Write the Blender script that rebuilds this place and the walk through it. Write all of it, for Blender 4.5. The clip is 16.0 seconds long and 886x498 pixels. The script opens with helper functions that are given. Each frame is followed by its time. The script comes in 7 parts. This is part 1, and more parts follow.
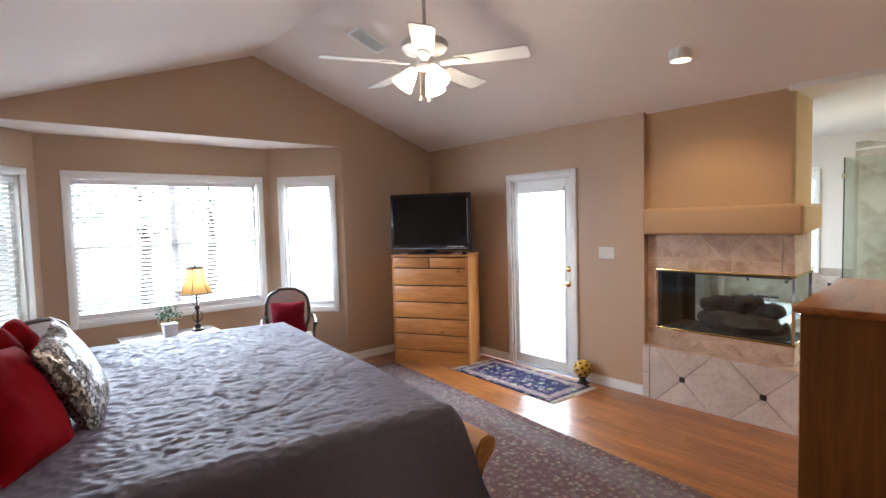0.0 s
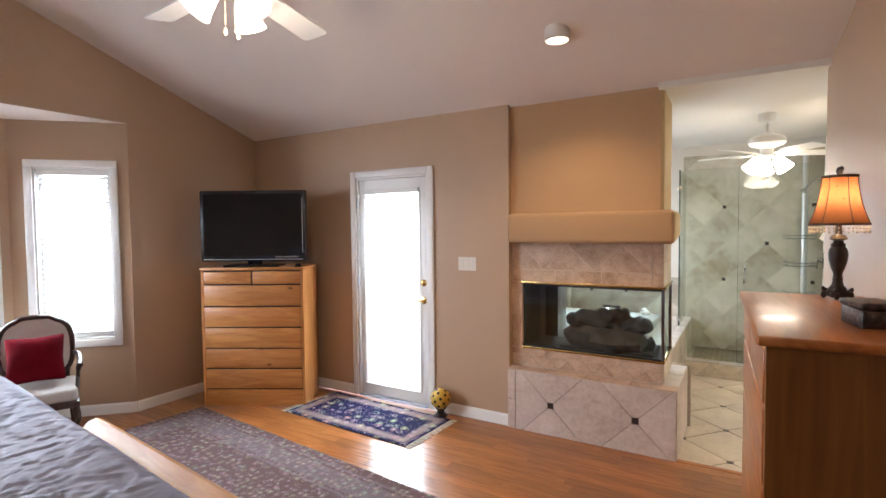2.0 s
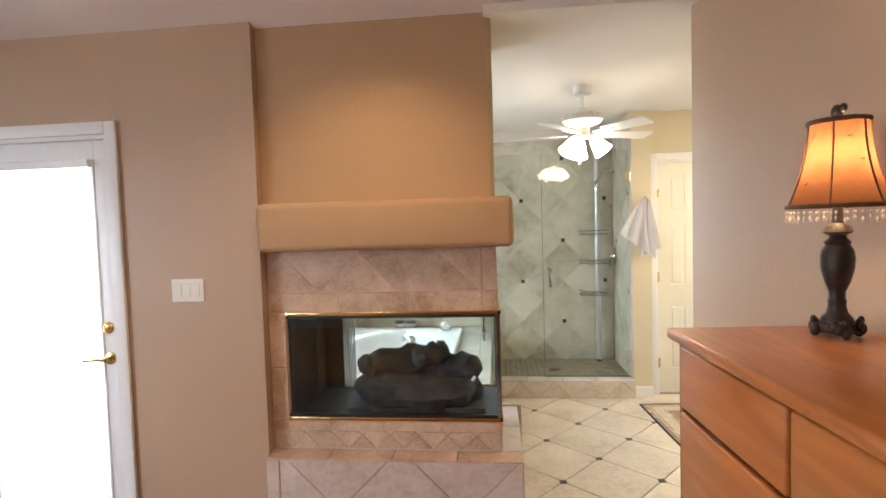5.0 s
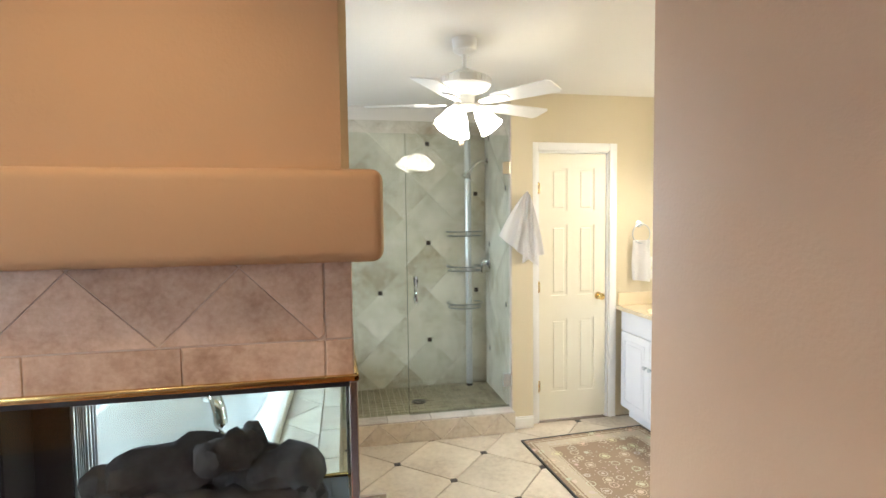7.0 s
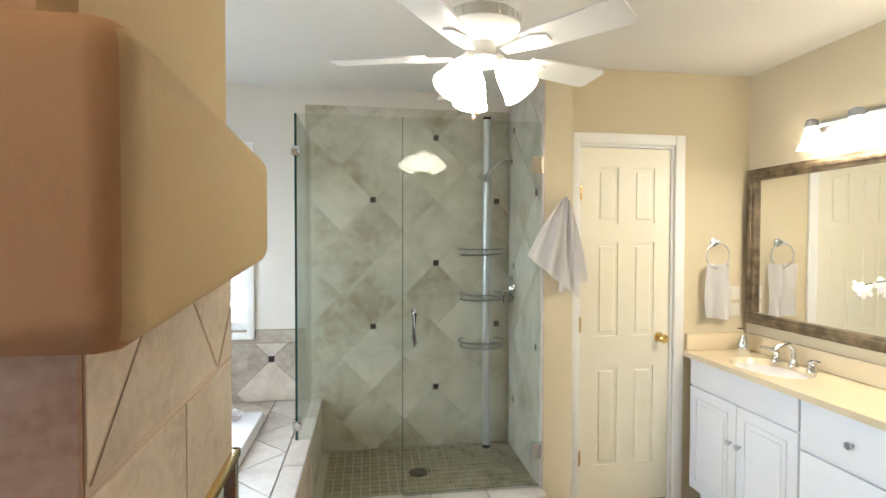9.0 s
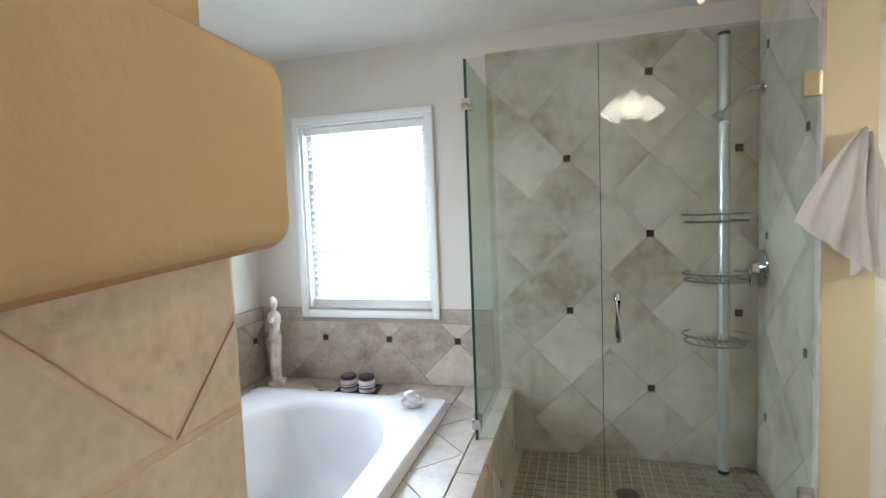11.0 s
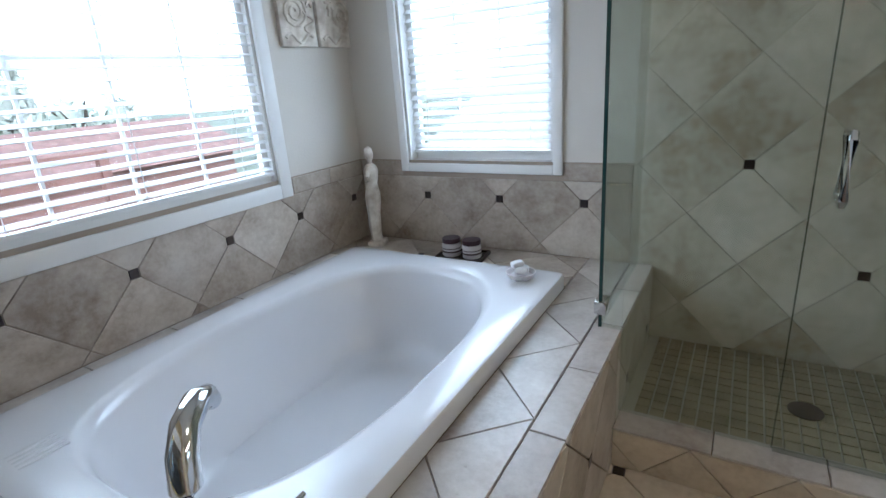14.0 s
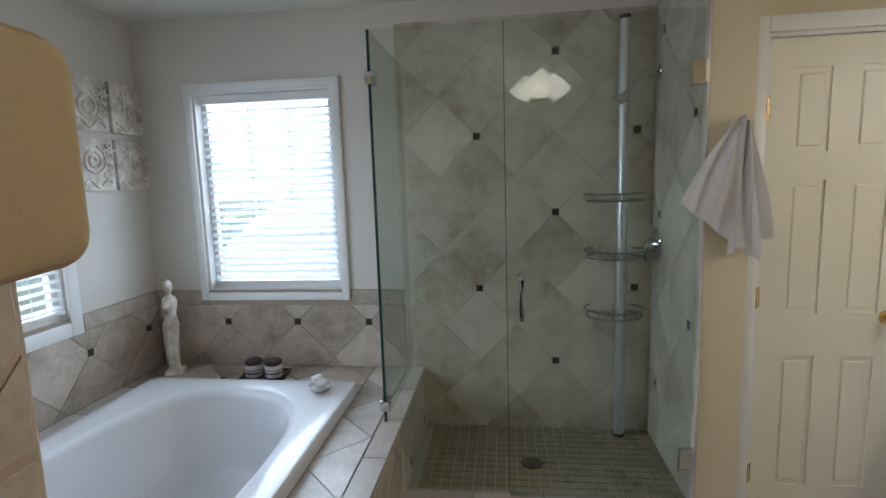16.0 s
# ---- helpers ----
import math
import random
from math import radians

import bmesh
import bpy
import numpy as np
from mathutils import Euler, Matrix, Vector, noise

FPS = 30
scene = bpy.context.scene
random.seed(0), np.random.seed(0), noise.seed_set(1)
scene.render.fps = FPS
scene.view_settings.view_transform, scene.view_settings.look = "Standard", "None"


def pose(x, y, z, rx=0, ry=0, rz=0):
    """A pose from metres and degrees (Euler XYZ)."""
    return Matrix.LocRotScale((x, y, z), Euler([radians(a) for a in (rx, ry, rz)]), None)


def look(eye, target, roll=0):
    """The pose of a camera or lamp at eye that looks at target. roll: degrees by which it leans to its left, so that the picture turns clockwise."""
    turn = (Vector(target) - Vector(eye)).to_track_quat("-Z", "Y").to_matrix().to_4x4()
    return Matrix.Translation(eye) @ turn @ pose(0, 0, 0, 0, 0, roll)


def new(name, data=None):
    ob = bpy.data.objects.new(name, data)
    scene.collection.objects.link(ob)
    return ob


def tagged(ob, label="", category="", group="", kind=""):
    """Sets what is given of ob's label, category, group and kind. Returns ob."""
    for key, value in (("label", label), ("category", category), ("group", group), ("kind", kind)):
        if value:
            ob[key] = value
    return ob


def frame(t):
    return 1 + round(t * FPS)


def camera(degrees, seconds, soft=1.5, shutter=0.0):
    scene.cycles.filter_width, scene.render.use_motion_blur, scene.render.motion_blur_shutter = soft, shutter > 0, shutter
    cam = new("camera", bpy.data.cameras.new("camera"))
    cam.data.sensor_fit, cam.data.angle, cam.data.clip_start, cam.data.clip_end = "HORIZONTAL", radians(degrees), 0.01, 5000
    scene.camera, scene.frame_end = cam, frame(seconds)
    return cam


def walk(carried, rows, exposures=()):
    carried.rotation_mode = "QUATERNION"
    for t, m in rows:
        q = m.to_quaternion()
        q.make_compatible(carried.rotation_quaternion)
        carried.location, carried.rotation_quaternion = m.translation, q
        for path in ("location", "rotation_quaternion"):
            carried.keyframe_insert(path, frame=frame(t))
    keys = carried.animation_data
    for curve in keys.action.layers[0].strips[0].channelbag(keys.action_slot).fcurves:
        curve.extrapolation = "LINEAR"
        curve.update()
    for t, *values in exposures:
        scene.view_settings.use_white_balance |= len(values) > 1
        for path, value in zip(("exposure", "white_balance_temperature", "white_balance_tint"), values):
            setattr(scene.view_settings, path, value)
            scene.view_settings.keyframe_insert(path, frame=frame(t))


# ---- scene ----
cam = camera(82.6, 16.0)
PATH = [
    (0, (-0.208, -0.182, 1.641), (1.099, 1.328, 1.526), -1.5),
    (0.5, (-0.095, -0.025, 1.587), (1.335, 1.37, 1.491), -0.8),
    (1, (0.038, 0.213, 1.601), (1.6, 1.457, 1.504), 0.1),
    (1.5, (0.163, 0.396, 1.609), (1.827, 1.5, 1.504), -0.1),
    (2, (0.42, 0.439, 1.588), (2.133, 1.469, 1.504), -0.6),
    (2.5, (0.62, 0.59, 1.597), (2.403, 1.492, 1.514), -0.9),
    (3, (0.78, 0.805, 1.604), (2.645, 1.522, 1.514), -0.9),
    (3.5, (0.977, 0.913, 1.597), (2.897, 1.466, 1.506), -1.2),
    (4, (1.248, 0.935, 1.602), (3.2, 1.36, 1.504), -1.7),
    (4.2, (1.362, 0.932, 1.595), (3.318, 1.315, 1.499), -1.8),
    (6.5, (2.572, 0.918, 1.557), (4.557, 0.7, 1.447), -0.8),
    (7, (2.827, 0.937, 1.562), (4.787, 0.555, 1.451), -0.7),
    (7.5, (3.049, 0.894, 1.558), (4.99, 0.42, 1.462), -0.5),
    (8, (3.279, 0.79, 1.563), (5.224, 0.335, 1.478), 0.7),
    (8.5, (3.515, 0.734, 1.549), (5.471, 0.32, 1.49), 0.6),
    (9, (3.714, 0.691, 1.543), (5.691, 0.395, 1.5), 0.1),
    (9.2, (3.789, 0.674, 1.535), (5.776, 0.448, 1.502), -0.4),
    (11.3, (4.327, 0.577, 1.523), (6.206, 1.228, 1.312), -2.3),
    (11.5, (4.411, 0.584, 1.514), (6.257, 1.307, 1.25), -2.4),
    (12, (4.54, 0.588, 1.478), (6.338, 1.511, 1.052), -2.6),
    (12.5, (4.733, 0.666, 1.383), (6.358, 1.687, 0.82), -3.8),
    (13, (4.803, 0.711, 1.328), (6.354, 1.783, 0.662), -4.7),
    (13.5, (4.82, 0.705, 1.318), (6.363, 1.777, 0.632), -5.1),
    (14, (4.743, 0.674, 1.36), (6.359, 1.668, 0.728), -4.3),
    (14.5, (4.636, 0.635, 1.431), (6.367, 1.492, 0.912), -3.1),
    (15, (4.478, 0.632, 1.508), (6.329, 1.27, 1.101), -2.5),
    (15.5, (4.348, 0.594, 1.538), (6.278, 1.019, 1.227), -2.2),
    (16, (4.284, 0.515, 1.561), (6.251, 0.757, 1.294), -1.8),
]
walk(cam, [(t, look(eye, target, roll)) for t, eye, target, roll in PATH],
     exposures=[(0, -0.12, 5800, 14), (3.0, -0.02, 6050, 17), (4.2, -0.02, 6100, 17), (6.4, 0.06, 5700, 12), (8.2, -0.05, 5650, 11), (9.2, -0.33, 5750, 11), (11.4, -0.72, 5500, 13), (13.3, -1.50, 5200, 14), (14.6, -1.28, 5300, 14), (16, -1.56, 5400, 14)])

# strengths of the daylight and the lit lamps
BAY, DOORLIGHT, TUBLIGHT, OPALGLOW, HAZE = 190.0, 60.0, 92.0, 6.0, 8.5
BATHFAN, BEDFAN, CAN = 22.0, 18.0, 48.0


# ---- world, sun and large lights ----
world = bpy.data.worlds.new("world")
scene.world = world
world.use_nodes = True
wn = world.node_tree.nodes
sky = wn.new("ShaderNodeTexSky")
sky.sky_type, sky.sun_disc = "NISHITA", False
sky.sun_elevation, sky.sun_rotation = radians(48), radians(200)
sky.air_density, sky.dust_density = 1.0, 2.5
world.node_tree.links.new(sky.outputs[0], wn["Background"].inputs[0])
wn["Background"].inputs[1].default_value = 0.15


def lamp(name, kind, m, power, colour=(1, 1, 1), size=0.1, size_y=None, angle=0.0):
    d = bpy.data.lights.new(name, kind)
    d.energy, d.color = power, colour
    if kind == "AREA":
        d.size = size
        if size_y:
            d.shape, d.size_y = "RECTANGLE", size_y
    elif kind == "SUN":
        d.angle = angle
    else:
        d.shadow_soft_size = size
    ob = new(name, d)
    ob.matrix_world = m
    return ob


SKY = (0.86, 0.93, 1.0)
WARM = (1.0, 0.72, 0.42)
lamp("sun", "SUN", look((0, -3, 6), (-1.2, 0, 0)), 1.2, (1, 0.95, 0.88), angle=radians(10))
lamp("bay_daylight", "AREA", look((1.12, 5.75, 1.5), (1.12, 0, 1.1)), BAY, SKY, 1.8, 1.4)
lamp("bay_side_daylight", "AREA", look((2.55, 5.5, 1.45), (0.5, 3.4, 1.0)), BAY * 0.3, SKY, 0.45, 1.4)
lamp("door_daylight", "AREA", look((4.3, 3.2, 1.1), (0, 3.2, 0.6)), DOORLIGHT, SKY, 0.6, 1.7)
lamp("tub_window_daylight", "AREA", look((5.6, 2.78, 1.55), (5.6, 0, 0.9)), TUBLIGHT, SKY, 1.4, 1.2)
lamp("corner_window_daylight", "AREA", look((7.17, 1.92, 1.55), (0, 1.6, 0.9)), TUBLIGHT * 0.45, SKY, 0.8, 1.1)


# ---- materials ----
def material(name, base, rough=0.5, metal=0.0, noise_scale=30.0, vary=0.12, bump=0.05, fine=300.0, spec=0.5, second=None, coat=0.0):
    """A surface with variation at two scales: broad stains and fine grain."""
    m = bpy.data.materials.new(name)
    m.use_nodes = True
    n, l = m.node_tree.nodes, m.node_tree.links
    b = n["Principled BSDF"]
    b.inputs["Roughness"].default_value, b.inputs["Metallic"].default_value = rough, metal
    b.inputs["Specular IOR Level"].default_value = spec
    b.inputs["Coat Weight"].default_value = coat
    co = n.new("ShaderNodeTexCoord")
    broad, grain = n.new("ShaderNodeTexNoise"), n.new("ShaderNodeTexNoise")
    broad.inputs["Scale"].default_value, broad.inputs["Detail"].default_value = noise_scale * 0.1, 6
    grain.inputs["Scale"].default_value, grain.inputs["Detail"].default_value = fine, 3
    for t in (broad, grain):
        l.new(co.outputs["Object"], t.inputs["Vector"])
    ramp = n.new("ShaderNodeMix")
    ramp.data_type = "RGBA"
    low = second or [c * (1 - vary) for c in base]
    ramp.inputs["A"].default_value, ramp.inputs["B"].default_value = (*low, 1), (*[min(1, c * (1 + vary * 0.6)) for c in base], 1)
    con = n.new("ShaderNodeMapRange")
    con.inputs["From Min"].default_value, con.inputs["From Max"].default_value = 0.3, 0.7
    l.new(broad.outputs["Fac"], con.inputs["Value"])
    l.new(con.outputs["Result"], ramp.inputs["Factor"])
    l.new(ramp.outputs["Result"], b.inputs["Base Color"])
    if bump:
        bp = n.new("ShaderNodeBump")
        bp.inputs["Strength"].default_value, bp.inputs["Distance"].default_value = bump, 0.004
        l.new(grain.outputs["Fac"], bp.inputs["Height"])
        l.new(bp.outputs["Normal"], b.inputs["Normal"])
    return m


def wood(name, light, dark, rough=0.35, axis=(1, 8, 8), scale=3.0, knots=False, per_piece=0.0, coat=0.2):
    """Grained wood: stretched noise along one axis, with finer pores; pieces differ by their random number."""
    m = bpy.data.materials.new(name)
    m.use_nodes = True
    n, l = m.node_tree.nodes, m.node_tree.links
    b = n["Principled BSDF"]
    b.inputs["Roughness"].default_value, b.inputs["Coat Weight"].default_value, b.inputs["Coat Roughness"].default_value = rough, coat, 0.15
    co, mp, info = n.new("ShaderNodeTexCoord"), n.new("ShaderNodeMapping"), n.new("ShaderNodeObjectInfo")
    mp.inputs["Scale"].default_value = axis
    off = n.new("ShaderNodeVectorMath")
    off.operation = "SCALE"
    off.inputs[0].default_value = (17, 9, 23)
    l.new(info.outputs["Random"], off.inputs["Scale"])
    l.new(off.outputs["Vector"], mp.inputs["Location"])
    l.new(co.outputs["Object"], mp.inputs["Vector"])
    a, p = n.new("ShaderNodeTexNoise"), n.new("ShaderNodeTexNoise")
    a.inputs["Scale"].default_value, a.inputs["Detail"].default_value, a.inputs["Distortion"].default_value = scale, 5, 1.2
    p.inputs["Scale"].default_value, p.inputs["Detail"].default_value = scale * 12, 2
    l.new(mp.outputs["Vector"], a.inputs["Vector"])
    l.new(mp.outputs["Vector"], p.inputs["Vector"])
    mix = n.new("ShaderNodeMix")
    mix.data_type = "RGBA"
    mix.inputs["A"].default_value, mix.inputs["B"].default_value = (*dark, 1), (*light, 1)
    mr = n.new("ShaderNodeMapRange")
    mr.inputs["From Min"].default_value, mr.inputs["From Max"].default_value = 0.3, 0.68
    l.new(a.outputs["Fac"], mr.inputs["Value"])
    l.new(mr.outputs["Result"], mix.inputs["Factor"])
    out = mix.outputs["Result"]
    if knots:
        v = n.new("ShaderNodeTexVoronoi")
        v.inputs["Scale"].default_value = 4.0
        kp = n.new("ShaderNodeMapping")
        kp.inputs["Scale"].default_value = (1, 1, 1.9)
        l.new(co.outputs["Object"], kp.inputs["Vector"])
        l.new(kp.outputs["Vector"], v.inputs["Vector"])
        kr = n.new("ShaderNodeMapRange")
        kr.inputs["From Min"].default_value, kr.inputs["From Max"].default_value = 0.05, 0.12
        l.new(v.outputs["Distance"], kr.inputs["Value"])
        km = n.new("ShaderNodeMix")
        km.data_type = "RGBA"
        km.inputs["A"].default_value = (*[c * 0.45 for c in dark], 1)
        l.new(kr.outputs["Result"], km.inputs["Factor"])
        l.new(out, km.inputs["B"])
        out = km.outputs["Result"]
    if per_piece:
        hs = n.new("ShaderNodeHueSaturation")
        vr = n.new("ShaderNodeMapRange")
        vr.inputs["To Min"].default_value, vr.inputs["To Max"].default_value = 1 - per_piece, 1 + per_piece
        l.new(info.outputs["Random"], vr.inputs["Value"])
        l.new(vr.outputs["Result"], hs.inputs["Value"])
        l.new(out, hs.inputs["Color"])
        out = hs.outputs["Color"]
    l.new(out, b.inputs["Base Color"])
    bp = n.new("ShaderNodeBump")
    bp.inputs["Strength"].default_value, bp.inputs["Distance"].default_value = 0.06, 0.002
    l.new(p.outputs["Fac"], bp.inputs["Height"])
    l.new(bp.outputs["Normal"], b.inputs["Normal"])
    return m


def stone(name, light, mid, dark, rough=0.35, scale=3.2, per_piece=0.12, fine=0.3):
    """Travertine-look tile: clouded veins and pits; each tile has its own shift and tone."""
    m = bpy.data.materials.new(name)
    m.use_nodes = True
    n, l = m.node_tree.nodes, m.node_tree.links
    b = n["Principled BSDF"]
    co, info, off, add = n.new("ShaderNodeTexCoord"), n.new("ShaderNodeObjectInfo"), n.new("ShaderNodeVectorMath"), n.new("ShaderNodeVectorMath")
    off.operation = "SCALE"
    off.inputs[0].default_value = (31, 13, 7)
    l.new(info.outputs["Random"], off.inputs["Scale"])
    l.new(co.outputs["Object"], add.inputs[0])
    l.new(off.outputs["Vector"], add.inputs[1])
    a, v = n.new("ShaderNodeTexNoise"), n.new("ShaderNodeTexNoise")
    a.inputs["Scale"].default_value, a.inputs["Detail"].default_value, a.inputs["Roughness"].default_value, a.inputs["Distortion"].default_value = scale, 9, 0.68, 0.15
    v.inputs["Scale"].default_value, v.inputs["Detail"].default_value = scale * 14, 4
    l.new(add.outputs["Vector"], a.inputs["Vector"])
    l.new(add.outputs["Vector"], v.inputs["Vector"])
    cr = n.new("ShaderNodeValToRGB")
    e = cr.color_ramp.elements
    e[0].position, e[0].color = 0.34, (*dark, 1)
    e[1].position, e[1].color = 0.64, (*light, 1)
    k = e.new(0.48)
    k.color = (*mid, 1)
    blend = n.new("ShaderNodeMix")
    blend.inputs["Factor"].default_value = fine
    l.new(a.outputs["Fac"], blend.inputs["A"])
    l.new(v.outputs["Fac"], blend.inputs["B"])
    l.new(blend.outputs["Result"], cr.inputs["Fac"])
    hs, vr = n.new("ShaderNodeHueSaturation"), n.new("ShaderNodeMapRange")
    vr.inputs["To Min"].default_value, vr.inputs["To Max"].default_value = 1 - per_piece, 1 + per_piece * 0.7
    l.new(info.outputs["Random"], vr.inputs["Value"])
    l.new(vr.outputs["Result"], hs.inputs["Value"])
    l.new(cr.outputs["Color"], hs.inputs["Color"])
    l.new(hs.outputs["Color"], b.inputs["Base Color"])
    rr = n.new("ShaderNodeMapRange")
    rr.inputs["To Min"].default_value, rr.inputs["To Max"].default_value = rough - 0.08, rough + 0.2
    l.new(v.outputs["Fac"], rr.inputs["Value"])
    l.new(rr.outputs["Result"], b.inputs["Roughness"])
    bp = n.new("ShaderNodeBump")
    bp.inputs["Strength"].default_value, bp.inputs["Distance"].default_value = 0.25, 0.003
    l.new(v.outputs["Fac"], bp.inputs["Height"])
    l.new(bp.outputs["Normal"], b.inputs["Normal"])
    return m


def glow(name, colour, strength, base=(0.9, 0.85, 0.75)):
    m = bpy.data.materials.new(name)
    m.use_nodes = True
    b = m.node_tree.nodes["Principled BSDF"]
    b.inputs["Base Color"].default_value = (*base, 1)
    b.inputs["Emission Color"].default_value = (*colour, 1)
    b.inputs["Emission Strength"].default_value = strength
    b.inputs["Roughness"].default_value = 0.4
    return m


def clear_glass(name, tint=(0.93, 0.97, 0.95), gloss=0.12):
    """Thin flat glazing: clear, with a mirror gloss that grows at grazing angles."""
    m = bpy.data.materials.new(name)
    m.use_nodes = True
    n, l = m.node_tree.nodes, m.node_tree.links
    n.remove(n["Principled BSDF"])
    t, g, mix, fr = n.new("ShaderNodeBsdfTransparent"), n.new("ShaderNodeBsdfGlossy"), n.new("ShaderNodeMixShader"), n.new("ShaderNodeLayerWeight")
    pw, ma = n.new("ShaderNodeMath"), n.new("ShaderNodeMath")
    pw.operation, ma.operation = "POWER", "MULTIPLY_ADD"
    t.inputs["Color"].default_value = (*tint, 1)
    g.inputs["Roughness"].default_value = 0.0
    fr.inputs["Blend"].default_value = 0.5
    pw.inputs[1].default_value = 5.0
    ma.inputs[1].default_value, ma.inputs[2].default_value = 0.6, gloss * 0.3
    l.new(fr.outputs["Facing"], pw.inputs[0])
    l.new(pw.outputs[0], ma.inputs[0])
    l.new(ma.outputs[0], mix.inputs[0])
    l.new(t.outputs[0], mix.inputs[1])
    l.new(g.outputs[0], mix.inputs[2])
    l.new(mix.outputs[0], n["Material Output"].inputs["Surface"])
    return m


def rug_material(name, field, motif, border, sx, sy, scale=10.0, wide=0.12, fleck=0.22):
    """A woven rug: bordered field with small repeated floral motifs, in object space (half sizes sx, sy)."""
    m = bpy.data.materials.new(name)
    m.use_nodes = True
    n, l = m.node_tree.nodes, m.node_tree.links
    b = n["Principled BSDF"]
    b.inputs["Roughness"].default_value, b.inputs["Specular IOR Level"].default_value = 0.95, 0.1
    co = n.new("ShaderNodeTexCoord")
    v = n.new("ShaderNodeTexVoronoi")
    v.feature = "F1"
    v.inputs["Scale"].default_value, v.inputs["Randomness"].default_value = scale, 0.7
    l.new(co.outputs["Object"], v.inputs["Vector"])
    v2 = n.new("ShaderNodeTexVoronoi")
    v2.inputs["Scale"].default_value, v2.inputs["Randomness"].default_value = scale * 3.1, 0.8
    l.new(co.outputs["Object"], v2.inputs["Vector"])
    # distance from the border
    ab, sub, sep, mn = n.new("ShaderNodeVectorMath"), n.new("ShaderNodeVectorMath"), n.new("ShaderNodeSeparateXYZ"), n.new("ShaderNodeMath")
    ab.operation, sub.operation, mn.operation = "ABSOLUTE", "SUBTRACT", "MINIMUM"
    sub.inputs[0].default_value = (sx, sy, 0)
    l.new(co.outputs["Object"], ab.inputs[0])
    l.new(ab.outputs["Vector"], sub.inputs[1])
    l.new(sub.outputs["Vector"], sep.inputs[0])
    l.new(sep.outputs["X"], mn.inputs[0])
    l.new(sep.outputs["Y"], mn.inputs[1])
    edge = n.new("ShaderNodeValToRGB")
    edge.color_ramp.interpolation = "CONSTANT"
    e = edge.color_ramp.elements
    e[0].position, e[0].color = 0.0, (*field, 1)
    e[1].position, e[1].color = 0.25 * wide, (*border, 1)
    for p, c in ((0.33, field), (0.40, border), (0.95, field), (1.0, border), (1.08, field)):
        k = e.new(p * wide)
        k.color = (*c, 1)
    l.new(mn.outputs[0], edge.inputs["Fac"])
    cr = n.new("ShaderNodeValToRGB")
    cr.color_ramp.interpolation = "CONSTANT"
    e = cr.color_ramp.elements
    e[0].position, e[0].color = 0.0, (1, 1, 1, 1)
    e[1].position, e[1].color = 0.2, (0, 0, 0, 1)
    k = e.new(0.32)
    k.color = (0.8, 0.8, 0.8, 1)
    k = e.new(0.38)
    k.color = (0, 0, 0, 1)
    l.new(v.outputs["Distance"], cr.inputs["Fac"])
    cr2 = n.new("ShaderNodeValToRGB")
    e = cr2.color_ramp.elements
    e[0].position, e[0].color = 0.16, (1, 1, 1, 1)
    e[1].position, e[1].color = 0.2, (0, 0, 0, 1)
    l.new(v2.outputs["Distance"], cr2.inputs["Fac"])
    mx = n.new("ShaderNodeMath")
    mx.operation = "MAXIMUM"
    l.new(cr.outputs["Color"], mx.inputs[0])
    l.new(cr2.outputs["Color"], mx.inputs[1])
    pick = n.new("ShaderNodeMix")
    pick.data_type = "RGBA"
    hue = n.new("ShaderNodeMix")
    hue.data_type = "RGBA"
    hue.inputs["Factor"].default_value = fleck
    hue.inputs["A"].default_value = (*motif, 1)
    l.new(v.outputs["Color"], hue.inputs["B"])
    l.new(mx.outputs[0], pick.inputs["Factor"])
    l.new(edge.outputs["Color"], pick.inputs["A"])
    l.new(hue.outputs["Result"], pick.inputs["B"])
    l.new(pick.outputs["Result"], b.inputs["Base Color"])
    ns, bp = n.new("ShaderNodeTexNoise"), n.new("ShaderNodeBump")
    ns.inputs["Scale"].default_value = 400
    l.new(co.outputs["Object"], ns.inputs["Vector"])
    bp.inputs["Strength"].default_value, bp.inputs["Distance"].default_value = 0.5, 0.003
    l.new(ns.outputs["Fac"], bp.inputs["Height"])
    l.new(bp.outputs["Normal"], b.inputs["Normal"])
    return m


TAN = material("tan_wall_paint", (0.46, 0.320, 0.205), 0.48, noise_scale=8, vary=0.04, bump=0.25, fine=90, spec=0.45)
CEIL = material("ceiling_paint", (0.78, 0.69, 0.62), 0.85, noise_scale=8, vary=0.03, bump=0.3, fine=70, spec=0.2)
MANTELPAINT = material("amber_tan_chimney_paint", (0.45, 0.285, 0.15), 0.7, noise_scale=8, vary=0.05, bump=0.25, fine=90, spec=0.25)
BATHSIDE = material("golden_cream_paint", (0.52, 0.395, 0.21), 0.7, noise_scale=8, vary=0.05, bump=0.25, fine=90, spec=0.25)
BATHCEIL = material("bath_ceiling_paint", (0.72, 0.69, 0.63), 0.85, noise_scale=8, vary=0.03, bump=0.25, fine=70, spec=0.2)
CREAM = material("cream_bath_paint", (0.63, 0.55, 0.385), 0.7, noise_scale=8, vary=0.03, bump=0.25, fine=90, spec=0.25)
GREY_WALL = material("pale_tub_wall_paint", (0.66, 0.62, 0.56), 0.7, noise_scale=8, vary=0.03, bump=0.25, fine=90, spec=0.25)
WHITE = material("white_gloss_trim", (0.80, 0.79, 0.76), 0.35, noise_scale=20, vary=0.03, bump=0.03)
DOORCREAM = material("cream_door_paint", (0.78, 0.74, 0.60), 0.4, noise_scale=20, vary=0.03, bump=0.03)
